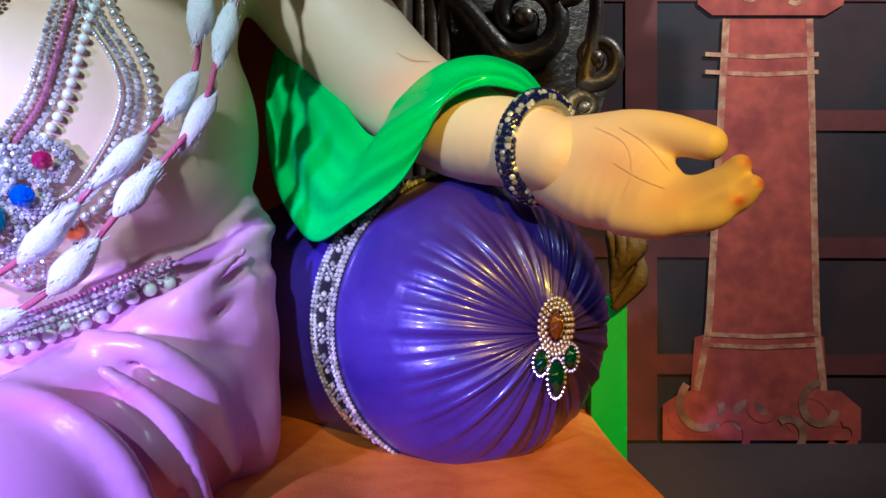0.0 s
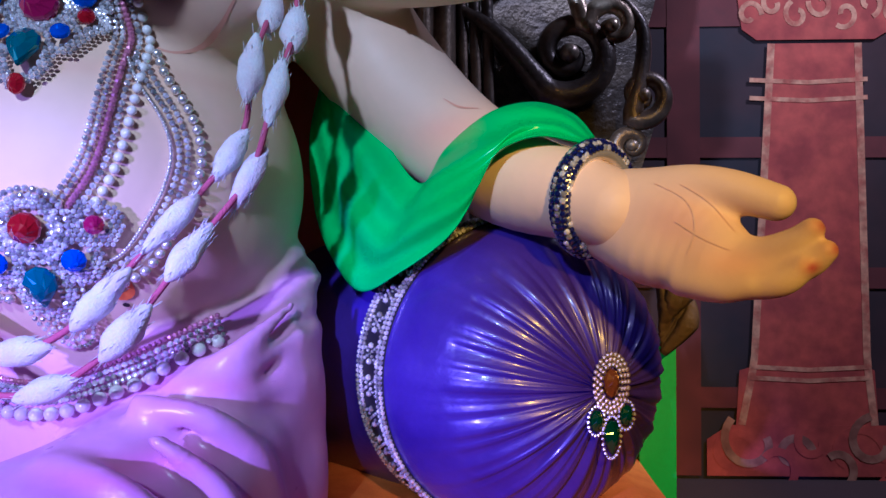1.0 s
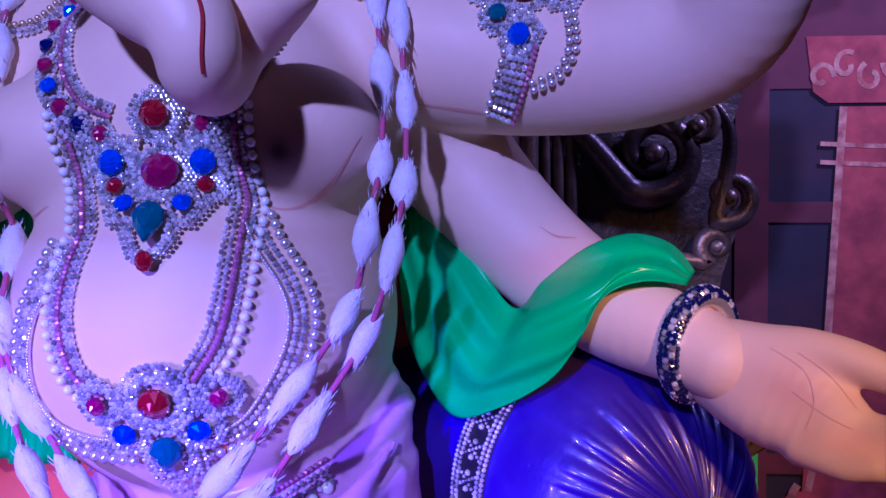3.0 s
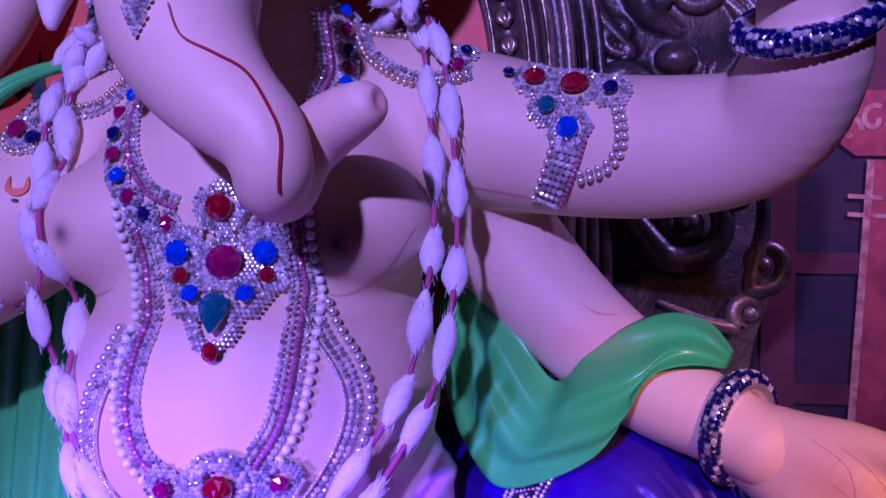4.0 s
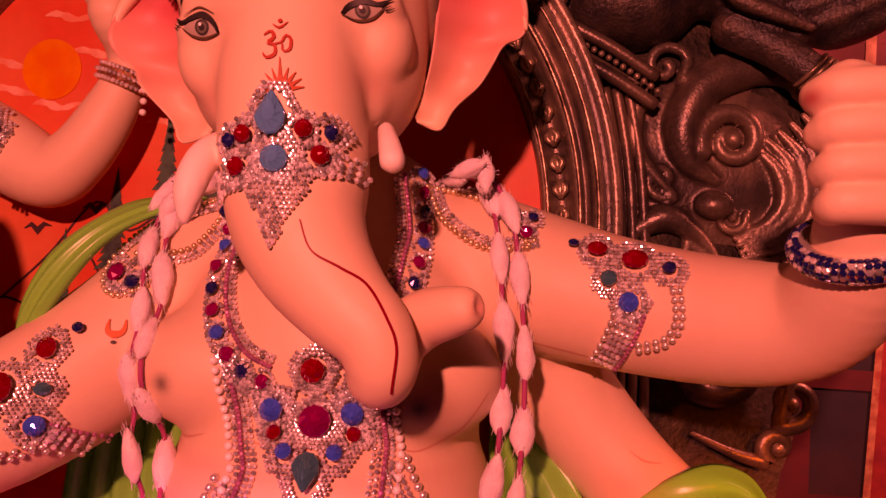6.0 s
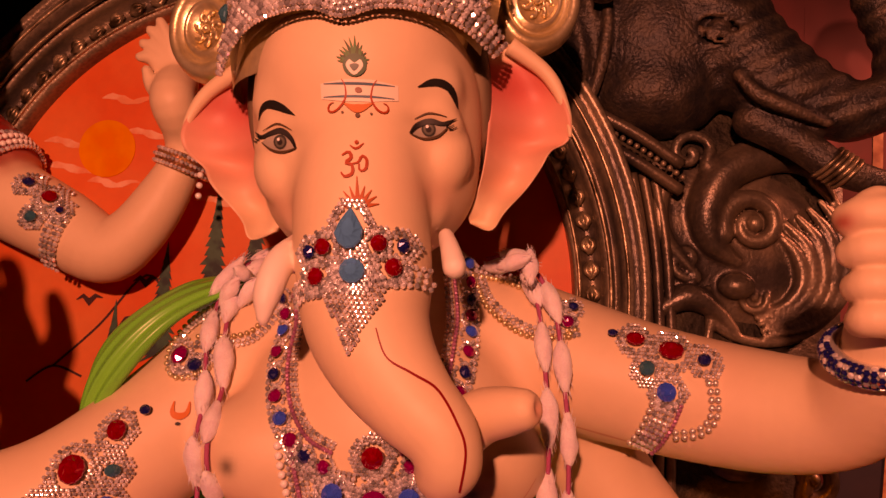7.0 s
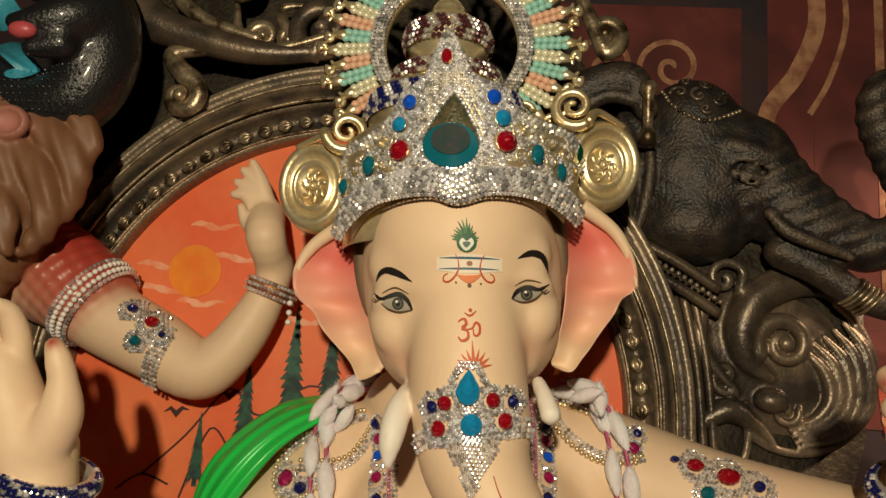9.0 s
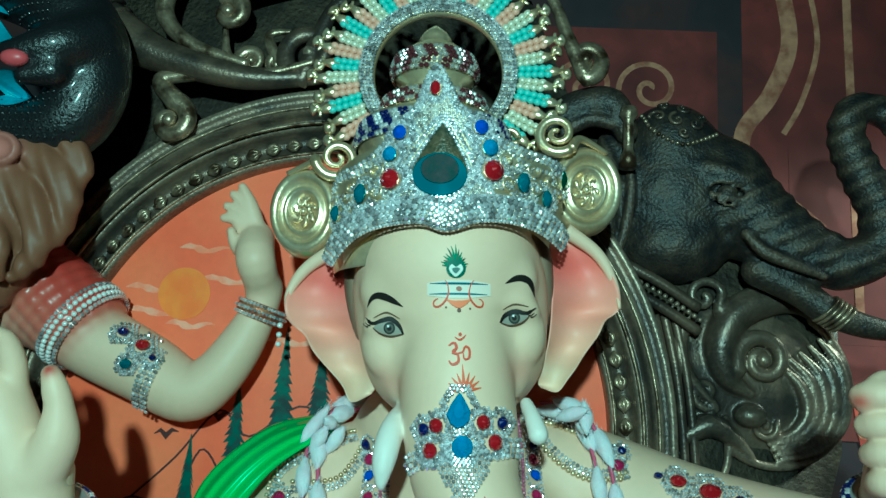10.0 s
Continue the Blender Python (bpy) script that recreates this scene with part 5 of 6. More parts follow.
cap = thing("elephant_head_cap", "bronze beaded cap on the carved elephant's head", "ornament")
fringe = even(curve([(-0.151, 2.944), (-0.141, 2.898), (-0.104, 2.861), (-0.061, 2.845), (-0.011, 2.862), (0.030, 2.885)], 8), 0.0125)
for x, z in fringe:
    part("bead", Geo().add(BALL[0] * 0.006 + on_elephant(x, z), BALL[1]), RUBBED, cap)
for c0, r, s in (((-0.119, 2.930), 0.020, 1), ((-0.075, 2.916), 0.022, -1), ((-0.028, 2.907), 0.020, 1), ((-0.097, 2.966), 0.016, -1), ((-0.054, 2.956), 0.018, 1), ((-0.007, 2.930), 0.014, -1), ((-0.061, 2.878), 0.014, 1)):
    a = np.linspace(0, 8, 26)
    part("cap_scroll", Geo().add(*tube([on_elephant(c0[0] + r * t / 8 * math.cos(s * t + c0[0] * 40), c0[1] + r * t / 8 * math.sin(s * t + c0[0] * 40)) for t in a], np.linspace(0.0025, 0.0055, 26), 6)), BRONZE, cap)
tassel = Geo()
tassel.add(*lathe([(0.0, 0.0), (0.02, 0.0), (0.024, -0.02), (0.014, -0.035), (0.013, -0.1), (0.012, -0.11), (0.02, -0.13), (0.022, -0.16), (0.0, -0.16)], 12, Matrix.Translation((-0.205, 1.345, 2.93))))
tagged(part("tassel", tassel, RUBBED), "worn gold tassel hanging on the carved elephant", "tassel")
g = Geo()
for x in (0.285, 0.295, 0.305, 0.315, 0.325):
    z = 2.43 - 0.6 * (x - 0.305)
    a = np.linspace(0, 2 * math.pi, 20)
    d = np.array((0.75, 0, -0.66))
    s = np.array((0.66, 0, 0.75))
    g.add(*tube([np.array((x, 1.38, z + 0.004)) + 0.038 * (math.cos(t) * s + math.sin(t) * np.array((0, 1, 0))) for t in a], 0.005, 6, normal=tuple(d)))
tagged(part("tusk_band", g, RUBBED), "gold-brown ringed band round the carved tusk", "ornament")


# ---- jewels ----
def on_clay(clay, lift=0.004, fallback=1.0):
    """A surface: (x, z) to a point that lies lift before the clay, and its normal."""
    def at(x, z):
        y = clay.front(x, z)
        if y is None:
            return None, Vector((0, -1, 0))
        a, b = clay.front(x + 0.008, z) or y, clay.front(x - 0.008, z) or y
        c, d = clay.front(x, z + 0.008) or y, clay.front(x, z - 0.008) or y
        n = Vector((np.clip((a - b) / 0.016, -2, 2), -1, np.clip((c - d) / 0.016, -2, 2))).normalized()
        return Vector((x, y, z)) + n * lift, n
    return at


def studs(geo, surf, pts, r, shape=None, squash=1.0, slot=0):
    at = [q for q in (surf(x, z) for x, z in pts) if q[0] is not None]
    if not at:
        return
    scatter(geo, [p for p, n in at], r, shape or STUD, slot, np.array([n[:] for p, n in at]), squash)


def shifted(line, gap, off):
    p = even(curve(line, 10), 0.004)
    t = np.gradient(p, axis=0)
    t /= np.maximum(np.linalg.norm(t, axis=1, keepdims=True), 1e-9)
    return even(p + off * np.stack([-t[:, 1], t[:, 0]], 1), gap)


def set_stones(top, surf, rows, rim=True, lift=0.006):
    """Rows of (x, z, radius, material, tall): each stone a part of its own."""
    for x, z, r, mat, tall in rows:
        p, n = surf(x, z)
        if p is None:
            continue
        gem("stone", p + n * lift, r, mat, top, n, tall, abs(tall) > 1.55)


def paved(top, surf, stones, margin=0.013, gap=0.0078, r=0.0037, polygon=None, label="close-set clear rhinestones"):
    """Rhinestones that pave the ground round the stones, or a polygon, and leave the stones free."""
    gap, r = 0.84 * gap, 0.86 * r
    pts = []
    if polygon is not None:
        q = np.asarray(polygon)
        lo, hi = q.min(0), q.max(0)
    else:
        c = np.array([s[:2] for s in stones])
        lo, hi = c.min(0) - 0.06, c.max(0) + 0.06
    row = 0
    for z in np.arange(lo[1], hi[1], gap * 0.87):
        row += 1
        for x in np.arange(lo[0] + (row % 2) * gap / 2, hi[0], gap):
            if polygon is not None:
                inside = False
                for (x1, z1), (x2, z2) in zip(q, np.roll(q, -1, 0)):
                    if (z1 > z) != (z2 > z) and x < (x2 - x1) * (z - z1) / (z2 - z1) + x1:
                        inside = not inside
            else:
                inside = any(((x - s[0]) / (s[2] + margin)) ** 2 + ((z - s[1]) / (s[2] * abs(s[4]) + margin)) ** 2 < 1 for s in stones)
            if inside and not any(((x - s[0]) / (s[2] + 0.002)) ** 2 + ((z - s[1]) / (s[2] * abs(s[4]) + 0.002)) ** 2 < 1 for s in stones):
                pts.append((x, z))
    for x, z, rr, mat, tall in stones:
        pts += [(x + (rr + 0.003) * math.cos(a), z + (rr * abs(tall) + 0.003) * math.sin(a)) for a in np.arange(0, 2 * math.pi, 0.0075 / rr)]
    g = Geo()
    studs(g, surf, pts, r)
    ob = part("rhinestone_paving", g, STONE, top, label, False)
    return tagged(ob, kind="stuff")


def beads(top, name, surf, line, offs, gap, r, mat, shape=None, label="", smooth=True):
    if shape is BALL and mat in (PEARL, SILVER, GOLD):
        me = Geo().add(BALL[0] * r, BALL[1]).mesh("bead", [mat])
        for off in offs:
            for x, z in shifted(line, gap, off):
                if surf(x, z)[0] is None:
                    continue
                ob = new({"pearls": "pearl", "silver_metal": "silver_ball"}.get(mat.name, "gold_ball"), me)
                ob.location = surf(x, z)[0]
                ob.parent = top
        return
    g = Geo()
    for off in offs:
        studs(g, surf, shifted(line, gap, off), r, shape or BALL)
    return tagged(part(name, g, mat, top, label, smooth), kind="stuff")


def alternating(line, gap, off, r, mats):
    return [(x, z, r, mats[i % len(mats)], 1.0) for i, (x, z) in enumerate(shifted(line, gap, off))]


chest = on_clay(body, 0.006)
# upper necklace with the shield pendant
neck = thing("pendant_necklace", "rhinestone necklace with ruby and blue stones and shield pendant", "necklace")
left = [(-0.771, 2.09), (-0.76, 2.035), (-0.749, 1.963), (-0.727, 1.901), (-0.69, 1.855), (-0.645, 1.835)]
right = [(-0.462, 2.163), (-0.451, 2.092), (-0.447, 2.036), (-0.453, 1.96), (-0.475, 1.89), (-0.515, 1.845)]
pend = [(-0.572, 1.853, 0.018, RUBY, 1.0), (-0.566, 1.777, 0.024, MAGENTA, 1.0), (-0.627, 1.792, 0.017, BLUE, 1.0), (-0.512, 1.797, 0.017, BLUE, 1.0), (-0.619, 1.755, 0.011, RUBY, 1.0), (-0.514, 1.758, 0.011, RUBY, 1.0),
        (-0.601, 1.73, 0.012, BLUE, 1.0), (-0.535, 1.731, 0.012, BLUE, 1.0), (-0.567, 1.708, 0.018, TEAL, -1.6)]
band = alternating(left, 0.031, -0.004, 0.0115, (NAVY, MAGENTA, BLUE, MAGENTA)) + alternating(right, 0.031, 0.004, 0.0115, (BLUE, MAGENTA, NAVY, MAGENTA))
high = on_clay(body, 0.013)
set_stones(neck, high, pend, lift=0.008)
set_stones(neck, chest, band)
paved(neck, high, pend, 0.017, 0.0074)
paved(neck, chest, band, 0.006, 0.0074)
for line, s in ((left, 1), (right, -1)):
    beads(neck, "rose_cord", chest, line, (0.019 * s,), 0.006, 0.0045, PINKSTONE, ICO, "rose bead cord", False)
    beads(neck, "clear_row", chest, line, (0.027 * s, 0.034 * s), 0.0075, 0.0037, STONE, STUD, "", False)
    beads(neck, "outer_row", chest, line, (-0.019 * s,), 0.009, 0.0045, STONE, STUD, "", False)
for line in ([(-0.70, 1.85), (-0.65, 1.82), (-0.6, 1.81)], [(-0.48, 1.86), (-0.51, 1.83), (-0.54, 1.81)]):
    beads(neck, "wing_row", high, line, (-0.015, -0.008, 0.0, 0.008, 0.015), 0.0075, 0.0037, STONE, STUD, "", False)
gem("drop_stone", Vector(chest(-0.563, 1.668)[0]) + Vector((0, -0.012, 0)), 0.011, RUBY, neck, (0, -1, 0), 1.2)

# long necklace of pearls with the round pendant
long = thing("long_pearl_necklace", "long necklace of pearls and rose cord with round pendant", "necklace")
l1 = [(-0.7, 1.86), (-0.69, 1.82), (-0.668, 1.743), (-0.653, 1.705), (-0.663, 1.656), (-0.668, 1.6), (-0.652, 1.54), (-0.615, 1.51)]
l2 = [(-0.478, 1.86), (-0.4745, 1.792), (-0.472, 1.711), (-0.475, 1.635), (-0.488, 1.575), (-0.519, 1.525)]
for line, s in ((l1, 1), (l2, -1)):
    beads(long, "pearl_row", chest, line, (-0.026 * s,), 0.014, 0.0064, PEARL, BALL, "row of cream pearls")
    beads(long, "clear_row", chest, line, (-0.015 * s,), 0.0085, 0.004, STONE, STUD, "", False)
    beads(long, "rose_cord", chest, line, (-0.006 * s,), 0.006, 0.0048, PINKSTONE, ICO, "rose bead cord", False)
    beads(long, "inner_row", chest, line, (0.003 * s, 0.011 * s), 0.0078, 0.0038, STONE, STUD, "", False)
round_p = [(-0.551, 1.507, 0.019, RUBY, 1.0), (-0.618, 1.503, 0.012, MAGENTA, 1.0), (-0.484, 1.511, 0.012, MAGENTA, 1.0), (-0.591, 1.469, 0.0145, BLUE, 1.0), (-0.509, 1.472, 0.0145, BLUE, 1.0), (-0.549, 1.442, 0.018, TEAL, -1.6)]
set_stones(long, high, round_p, lift=0.008)
paved(long, high, round_p, 0.016, 0.0072)
g = Geo()
for r in (0.026, 0.033, 0.041):
    studs(g, high, [(-0.551 + r * math.cos(a), 1.508 + r * math.sin(a)) for a in np.arange(0, 6.28, 0.0078 / r)], 0.0042, BALL)
tagged(part("round_rows", g, STONE, long, "rings of clear stones", False), kind="stuff")
for w, d in ((0.036, 0.085), (0.028, 0.072), (0.02, 0.06), (0.012, 0.045)):
    beads(long, "hanging_chain", on_clay(body, 0.012), [(-0.546 - w, 1.455), (-0.546 - w * 0.8, 1.44 - d * 0.6), (-0.546, 1.44 - d), (-0.546 + w * 0.8, 1.44 - d * 0.6), (-0.546 + w, 1.455)], (0,), 0.007, 0.0034, STONE, STUD, "hanging chain of clear stones", False)

# silver ball chain under it
chain = thing("silver_bead_chain", "silver bead chain lying in a wide curve on the belly", "necklace")
for line, s in (([(-0.449, 1.72), (-0.434, 1.69), (-0.408, 1.65), (-0.394, 1.61), (-0.395, 1.57), (-0.413, 1.52), (-0.455, 1.46), (-0.512, 1.437)], 1), ([(-0.60, 1.432), (-0.66, 1.436), (-0.715, 1.455), (-0.744, 1.5), (-0.745, 1.55), (-0.731, 1.6), (-0.704, 1.65), (-0.69, 1.685)], 1)):
    beads(chain, "ball_row", chest, line, (0.012 * s,), 0.0135, 0.0068, SILVER, BALL, "row of silver balls")
    beads(chain, "clear_row", chest, line, (0.0, -0.008 * s), 0.0085, 0.004, STONE, STUD, "", False)
    beads(chain, "wire", chest, line, (-0.016 * s,), 0.004, 0.003, SILVER, ICO, "plain silver wire")

belt = thing("waist_belt", "silver rhinestone waist belt with pearls under the belly", "belt")
line = [(-0.86, 1.36), (-0.76, 1.31), (-0.66, 1.285), (-0.567, 1.284), (-0.473, 1.314), (-0.376, 1.361)]
beads(belt, "clear_row", on_clay(body, 0.01), line, (0.012, 0.004, -0.004), 0.0078, 0.0042, STONE, STUD, "", False)
beads(belt, "rose_cord", on_clay(body, 0.01), line, (0.02,), 0.006, 0.004, PINKSTONE, ICO, "", False)
beads(belt, "pearl_row", on_clay(body, 0.012), line, (-0.018,), 0.021, 0.0095, PEARL, BALL, "row of large pearls")

# shoulder loops
ep = thing("shoulder_chain", "gold and rhinestone chain loops on the statue's shoulder", "necklace", "shoulder chains")
for line in ([(-0.439, 2.15), (-0.406, 2.096), (-0.344, 2.056), (-0.285, 2.055), (-0.265, 2.066)], [(-0.441, 2.155), (-0.379, 2.145), (-0.317, 2.12), (-0.275, 2.09), (-0.261, 2.05)]):
    beads(ep, "clear_row", chest, line, (0.0, 0.008), 0.0085, 0.0042, STONE, STUD, "", False)
    beads(ep, "gold_row", chest, line, (-0.009,), 0.0105, 0.0056, GOLD, BALL, "row of gold balls")
e = [(-0.273, 2.07, 0.012, MAGENTA, 1.0), (-0.262, 2.095, 0.009, NAVY, 1.0)]
set_stones(ep, chest, e)
paved(ep, chest, e, 0.01)
ep = thing("shoulder_chain", "rhinestone chain loops over the green-draped shoulder", "necklace", "shoulder chains")
for line in ([(-0.805, 2.1), (-0.883, 2.066), (-0.951, 2.022), (-0.959, 1.971), (-0.933, 1.943), (-0.884, 1.967)], [(-0.786, 2.072), (-0.831, 2.01), (-0.92, 1.995)]):
    beads(ep, "clear_row", chest, line, (0.0, 0.008), 0.0085, 0.0042, STONE, STUD, "", False)
    beads(ep, "gold_row", chest, line, (-0.009,), 0.0105, 0.005, GOLD, BALL, "row of gold balls")
e = [(-0.942, 1.969, 0.014, MAGENTA, 1.3), (-0.911, 1.956, 0.012, NAVY, 1.0)]
set_stones(ep, chest, e)
paved(ep, chest, e, 0.012)


# armlets
def armlet(stones, bands, loop, label):
    top = thing("armlet", label, "armlet", "armlets")
    s = on_clay(body, 0.007)
    set_stones(top, s, stones)
    paved(top, s, [q for q in stones if q[3] is not NAVY or q[2] > 0.01], 0.016, 0.0076)
    for line, offs in bands:
        beads(top, "band_row", s, line, offs, 0.0085, 0.0045, STONE, STUD, "", False)
        beads(top, "rose_cord", s, line, (offs[-1] + 0.008,), 0.006, 0.0042, PINKSTONE, ICO, "", False)
        beads(top, "pearl_edge", s, line, (offs[0] - 0.009,), 0.012, 0.006, SILVER, BALL, "row of silver balls")
    for line in loop:
        beads(top, "loop_row", s, line, (0, 0.009), 0.011, 0.0055, SILVER, BALL, "")
    return top


armlet([(-0.159, 2.047, 0.0165, RUBY, 0.75), (-0.101, 2.032, 0.021, RUBY, 0.8), (-0.053, 2.021, 0.011, NAVY, 1.0), (-0.141, 2.004, 0.013, TEAL, 1.0), (-0.11, 1.971, 0.016, BLUE, 1.0), (-0.197, 2.055, 0.009, NAVY, 0.7)],
       [([(-0.108, 1.958), (-0.12, 1.918), (-0.136, 1.875)], (-0.012, -0.004, 0.004, 0.012))], [[(-0.05, 1.99), (-0.047, 1.948), (-0.062, 1.921), (-0.093, 1.911)]], "rhinestone armlet with ruby, teal and blue stones on the arm")
armlet([(-1.047, 1.792, 0.02, RUBY, 1.2), (-1.003, 1.848, 0.015, RUBY, 1.2), (-0.97, 1.88, 0.009, NAVY, 1.0), (-0.995, 1.792, 0.013, TEAL, 0.8), (-1.0, 1.742, 0.016, BLUE, 1.0), (-1.075, 1.745, 0.012, NAVY, 1.0)],
       [([(-0.993, 1.725), (-0.956, 1.701), (-0.915, 1.67)], (-0.012, -0.004, 0.004, 0.012))], [[(-1.06, 1.70), (-1.027, 1.693), (-0.995, 1.708)]], "rhinestone armlet with ruby and teal stones near the shawl")


# bangles: rows of small square stones, dark and pale by turns
def bangle(at, axis, r, fat, label):
    m = Matrix.Translation(at) @ Vector(axis).to_track_quat("Z", "Y").to_matrix().to_4x4()
    top = thing("bangle", label, "bangle", "bangles")
    n = 15
    part("metal_ring", Geo().add(*lathe([(r - 0.004 + fat * math.cos(t), fat * 1.15 * math.sin(t)) for t in np.linspace(0, 2 * math.pi, n)], 48, m)), SILVER, top, "polished silver inner ring")
    dark, pale = Geo(), Geo()
    k = int(2 * math.pi * r / 0.0078)
    for j, t in enumerate(np.linspace(-1.35, 1.35, 6)):
        for i in range(k):
            a = 2 * math.pi * i / k
            c, s = math.cos(a), math.sin(a)
            p = moved([((r + fat * math.cos(t)) * c, (r + fat * math.cos(t)) * s, fat * 1.15 * math.sin(t))], m)
            nn = m.to_3x3() @ Vector((math.cos(t) * c, math.cos(t) * s, math.sin(t)))
            scatter(pale if (i // 2 + j) % 3 == 0 else dark, p, 0.0046, STUD, 0, np.array([nn[:]]), 0.5)
    tagged(part("navy_stones", dark, NAVY, top, "navy blue stones", False), kind="stuff")
    tagged(part("clear_stones", pale, STONE, top, "clear stones between the navy ones", False), kind="stuff")


bangle((0.142, 1.08, 1.547), (0.66, -0.74, -0.12), 0.071, 0.014, "navy and silver checked bangle on the open hand's wrist")
bangle((0.135, 0.85, 2.062), (-0.25, -0.45, 0.85), 0.066, 0.014, "navy and silver checked bangle on the raised fist's wrist")
bangle((-1.285, 0.822, 1.985), (0.25, -0.15, 0.95), 0.074, 0.014, "navy and silver checked bangle on the blessing hand's wrist")

# trunk ornament
trunk = thing("trunk_ornament", "rhinestone ornament with sky blue stones tied round the trunk", "ornament")
ts = on_clay(head, 0.006)
stones = [(-0.594, 2.178, 0.017, SKYGEM, 1.6), (-0.586, 2.122, 0.017, SKYGEM, 1.0), (-0.625, 2.153, 0.0115, RUBY, 1.0), (-0.559, 2.161, 0.0115, RUBY, 1.0), (-0.631, 2.113, 0.0125, RUBY, 1.0), (-0.54, 2.13, 0.0125, RUBY, 1.0), (-0.643, 2.146, 0.01, NAVY, 1.0), (-0.531, 2.16, 0.0105, NAVY, 1.0)]
set_stones(trunk, ts, stones)
paved(trunk, ts, stones, 0.014, 0.0074)
paved(trunk, ts, [], polygon=[(-0.635, 2.1), (-0.615, 2.075), (-0.6, 2.058), (-0.592, 2.03), (-0.578, 2.008), (-0.57, 2.035), (-0.558, 2.06), (-0.548, 2.08), (-0.538, 2.11), (-0.56, 2.13), (-0.61, 2.13)], label="hanging fringe of clear stones")
beads(trunk, "strap_row", on_clay(head, 0.005), [(-0.535, 2.118), (-0.51, 2.122), (-0.49, 2.118)], (-0.012, -0.004, 0.004, 0.012), 0.008, 0.0042, STONE, STUD, "", False)
beads(trunk, "strap_row", on_clay(head, 0.005), [(-0.672, 2.082), (-0.655, 2.095), (-0.63, 2.1)], (-0.012, -0.004, 0.004, 0.012), 0.008, 0.0042, STONE, STUD, "", False)


# ---- crown ----
def crown_face(x, z):
    u = np.clip((x + 0.635) / 0.225, -0.985, 0.985)
    y = 0.985 - 0.235 * math.sqrt(1 - u * u)
    n = Vector((u / 0.225, -math.sqrt(1 - u * u) / 0.235, 0)).normalized()
    return Vector((x, y, z)) + n * 0.006, n


crown = thing("statue_crown", "tall rhinestone crown with peacock-feather drop and gold side discs", "crown")
bottom = [(-0.832, 2.42), (-0.806, 2.447), (-0.768, 2.47), (-0.717, 2.481), (-0.668, 2.483), (-0.63, 2.472), (-0.583, 2.49), (-0.526, 2.496), (-0.474, 2.489), (-0.431, 2.472)]
top_line = [(-0.853, 2.56), (-0.84, 2.592), (-0.789, 2.597), (-0.747, 2.624), (-0.729, 2.662), (-0.695, 2.684), (-0.678, 2.735), (-0.66, 2.765), (-0.639, 2.735), (-0.617, 2.692), (-0.582, 2.675), (-0.552, 2.644), (-0.5, 2.63), (-0.449, 2.63), (-0.418, 2.615)]
g = Geo()
shell_top, shell_bot = even(curve(top_line, 6), 0.004), even(curve(bottom, 6), 0.004)
n = 80
shell_top, shell_bot = (q[np.linspace(0, len(q) - 1, n).astype(int)] for q in (shell_top, shell_bot))
rows = []
for lift in (0.006, -0.012):
    for w in np.linspace(0, 1, 10):
        for a, b in zip(shell_bot, shell_top):
            q = a + (b - a) * w
            p, nn = crown_face(*q)
            rows.append(tuple(p + nn * (lift - 0.008)))
f = grid_faces(10, n)
f += [[i + 10 * n for i in q[::-1]] for q in f]
f += [[9 * n + i, 9 * n + i + 1, 19 * n + i + 1, 19 * n + i] for i in range(n - 1)]
part("front_plate", g.add(rows, f), GOLD, crown)
cg = [(-0.727, 2.555, 0.018, RUBY, 1.0), (-0.559, 2.576, 0.018, RUBY, 1.0), (-0.715, 2.637, 0.0125, BLUE, 1.0), (-0.582, 2.649, 0.0125, BLUE, 1.0), (-0.73, 2.6, 0.013, SKYGEM, 1.0), (-0.566, 2.615, 0.014, SKYGEM, 1.0), (-0.779, 2.536, 0.013, TEAL, 1.35), (-0.508, 2.565, 0.013, TEAL, 1.35),
      (-0.829, 2.512, 0.011, TEAL, 1.4), (-0.466, 2.548, 0.011, TEAL, 1.4), (-0.432, 2.6, 0.008, GREENGEM, 2.2), (-0.66, 2.714, 0.009, RUBY, 1.4)]
set_stones(crown, crown_face, cg)
feather = (-0.645, 2.585, 0.05, TEAL, 1.3)
fg = Geo()
rim = []
for ring in (0.0, 0.4, 0.75, 1.0):
    for i in range(28):
        a = 2 * math.pi * i / 28
        up = math.sin(a)
        x = -0.645 + ring * 0.05 * math.cos(a) * (1 - 0.72 * max(up, 0) ** 1.3)
        z = 2.572 + ring * (0.08 * up if up > 0 else 0.052 * up)
        p, nn = crown_face(x, z)
        rim.append(tuple(p + nn * (0.006 - 0.008 * ring ** 2)))
part("feather_drop", fg.add(rim, grid_faces(4, 28, True)), FEATHER, crown, "brown and green peacock feather under glass")
eye = Geo()
for k, (rr, dz) in enumerate(((0.043, -0.002), (0.03, 0.007))):
    pts = []
    for ring in (0.0, 1.0):
        for i in range(24):
            a = 2 * math.pi * i / 24
            p, nn = crown_face(-0.645 + ring * rr * math.cos(a), 2.563 + dz + ring * rr * 0.86 * math.sin(a))
            pts.append(tuple(p + nn * (0.008 + 0.002 * k)))
    eye.add(pts, grid_faces(2, 24, True), k)
part("feather_eye", eye, [TEAL, FEATHERDARK], crown, "teal and black eye of the feather")
inset = list(cg)
mid = [(-0.73, 2.5), (-0.72, 2.6), (-0.725, 2.655), (-0.695, 2.682), (-0.678, 2.73), (-0.66, 2.758), (-0.641, 2.73), (-0.619, 2.688), (-0.584, 2.67), (-0.565, 2.62), (-0.56, 2.51)]
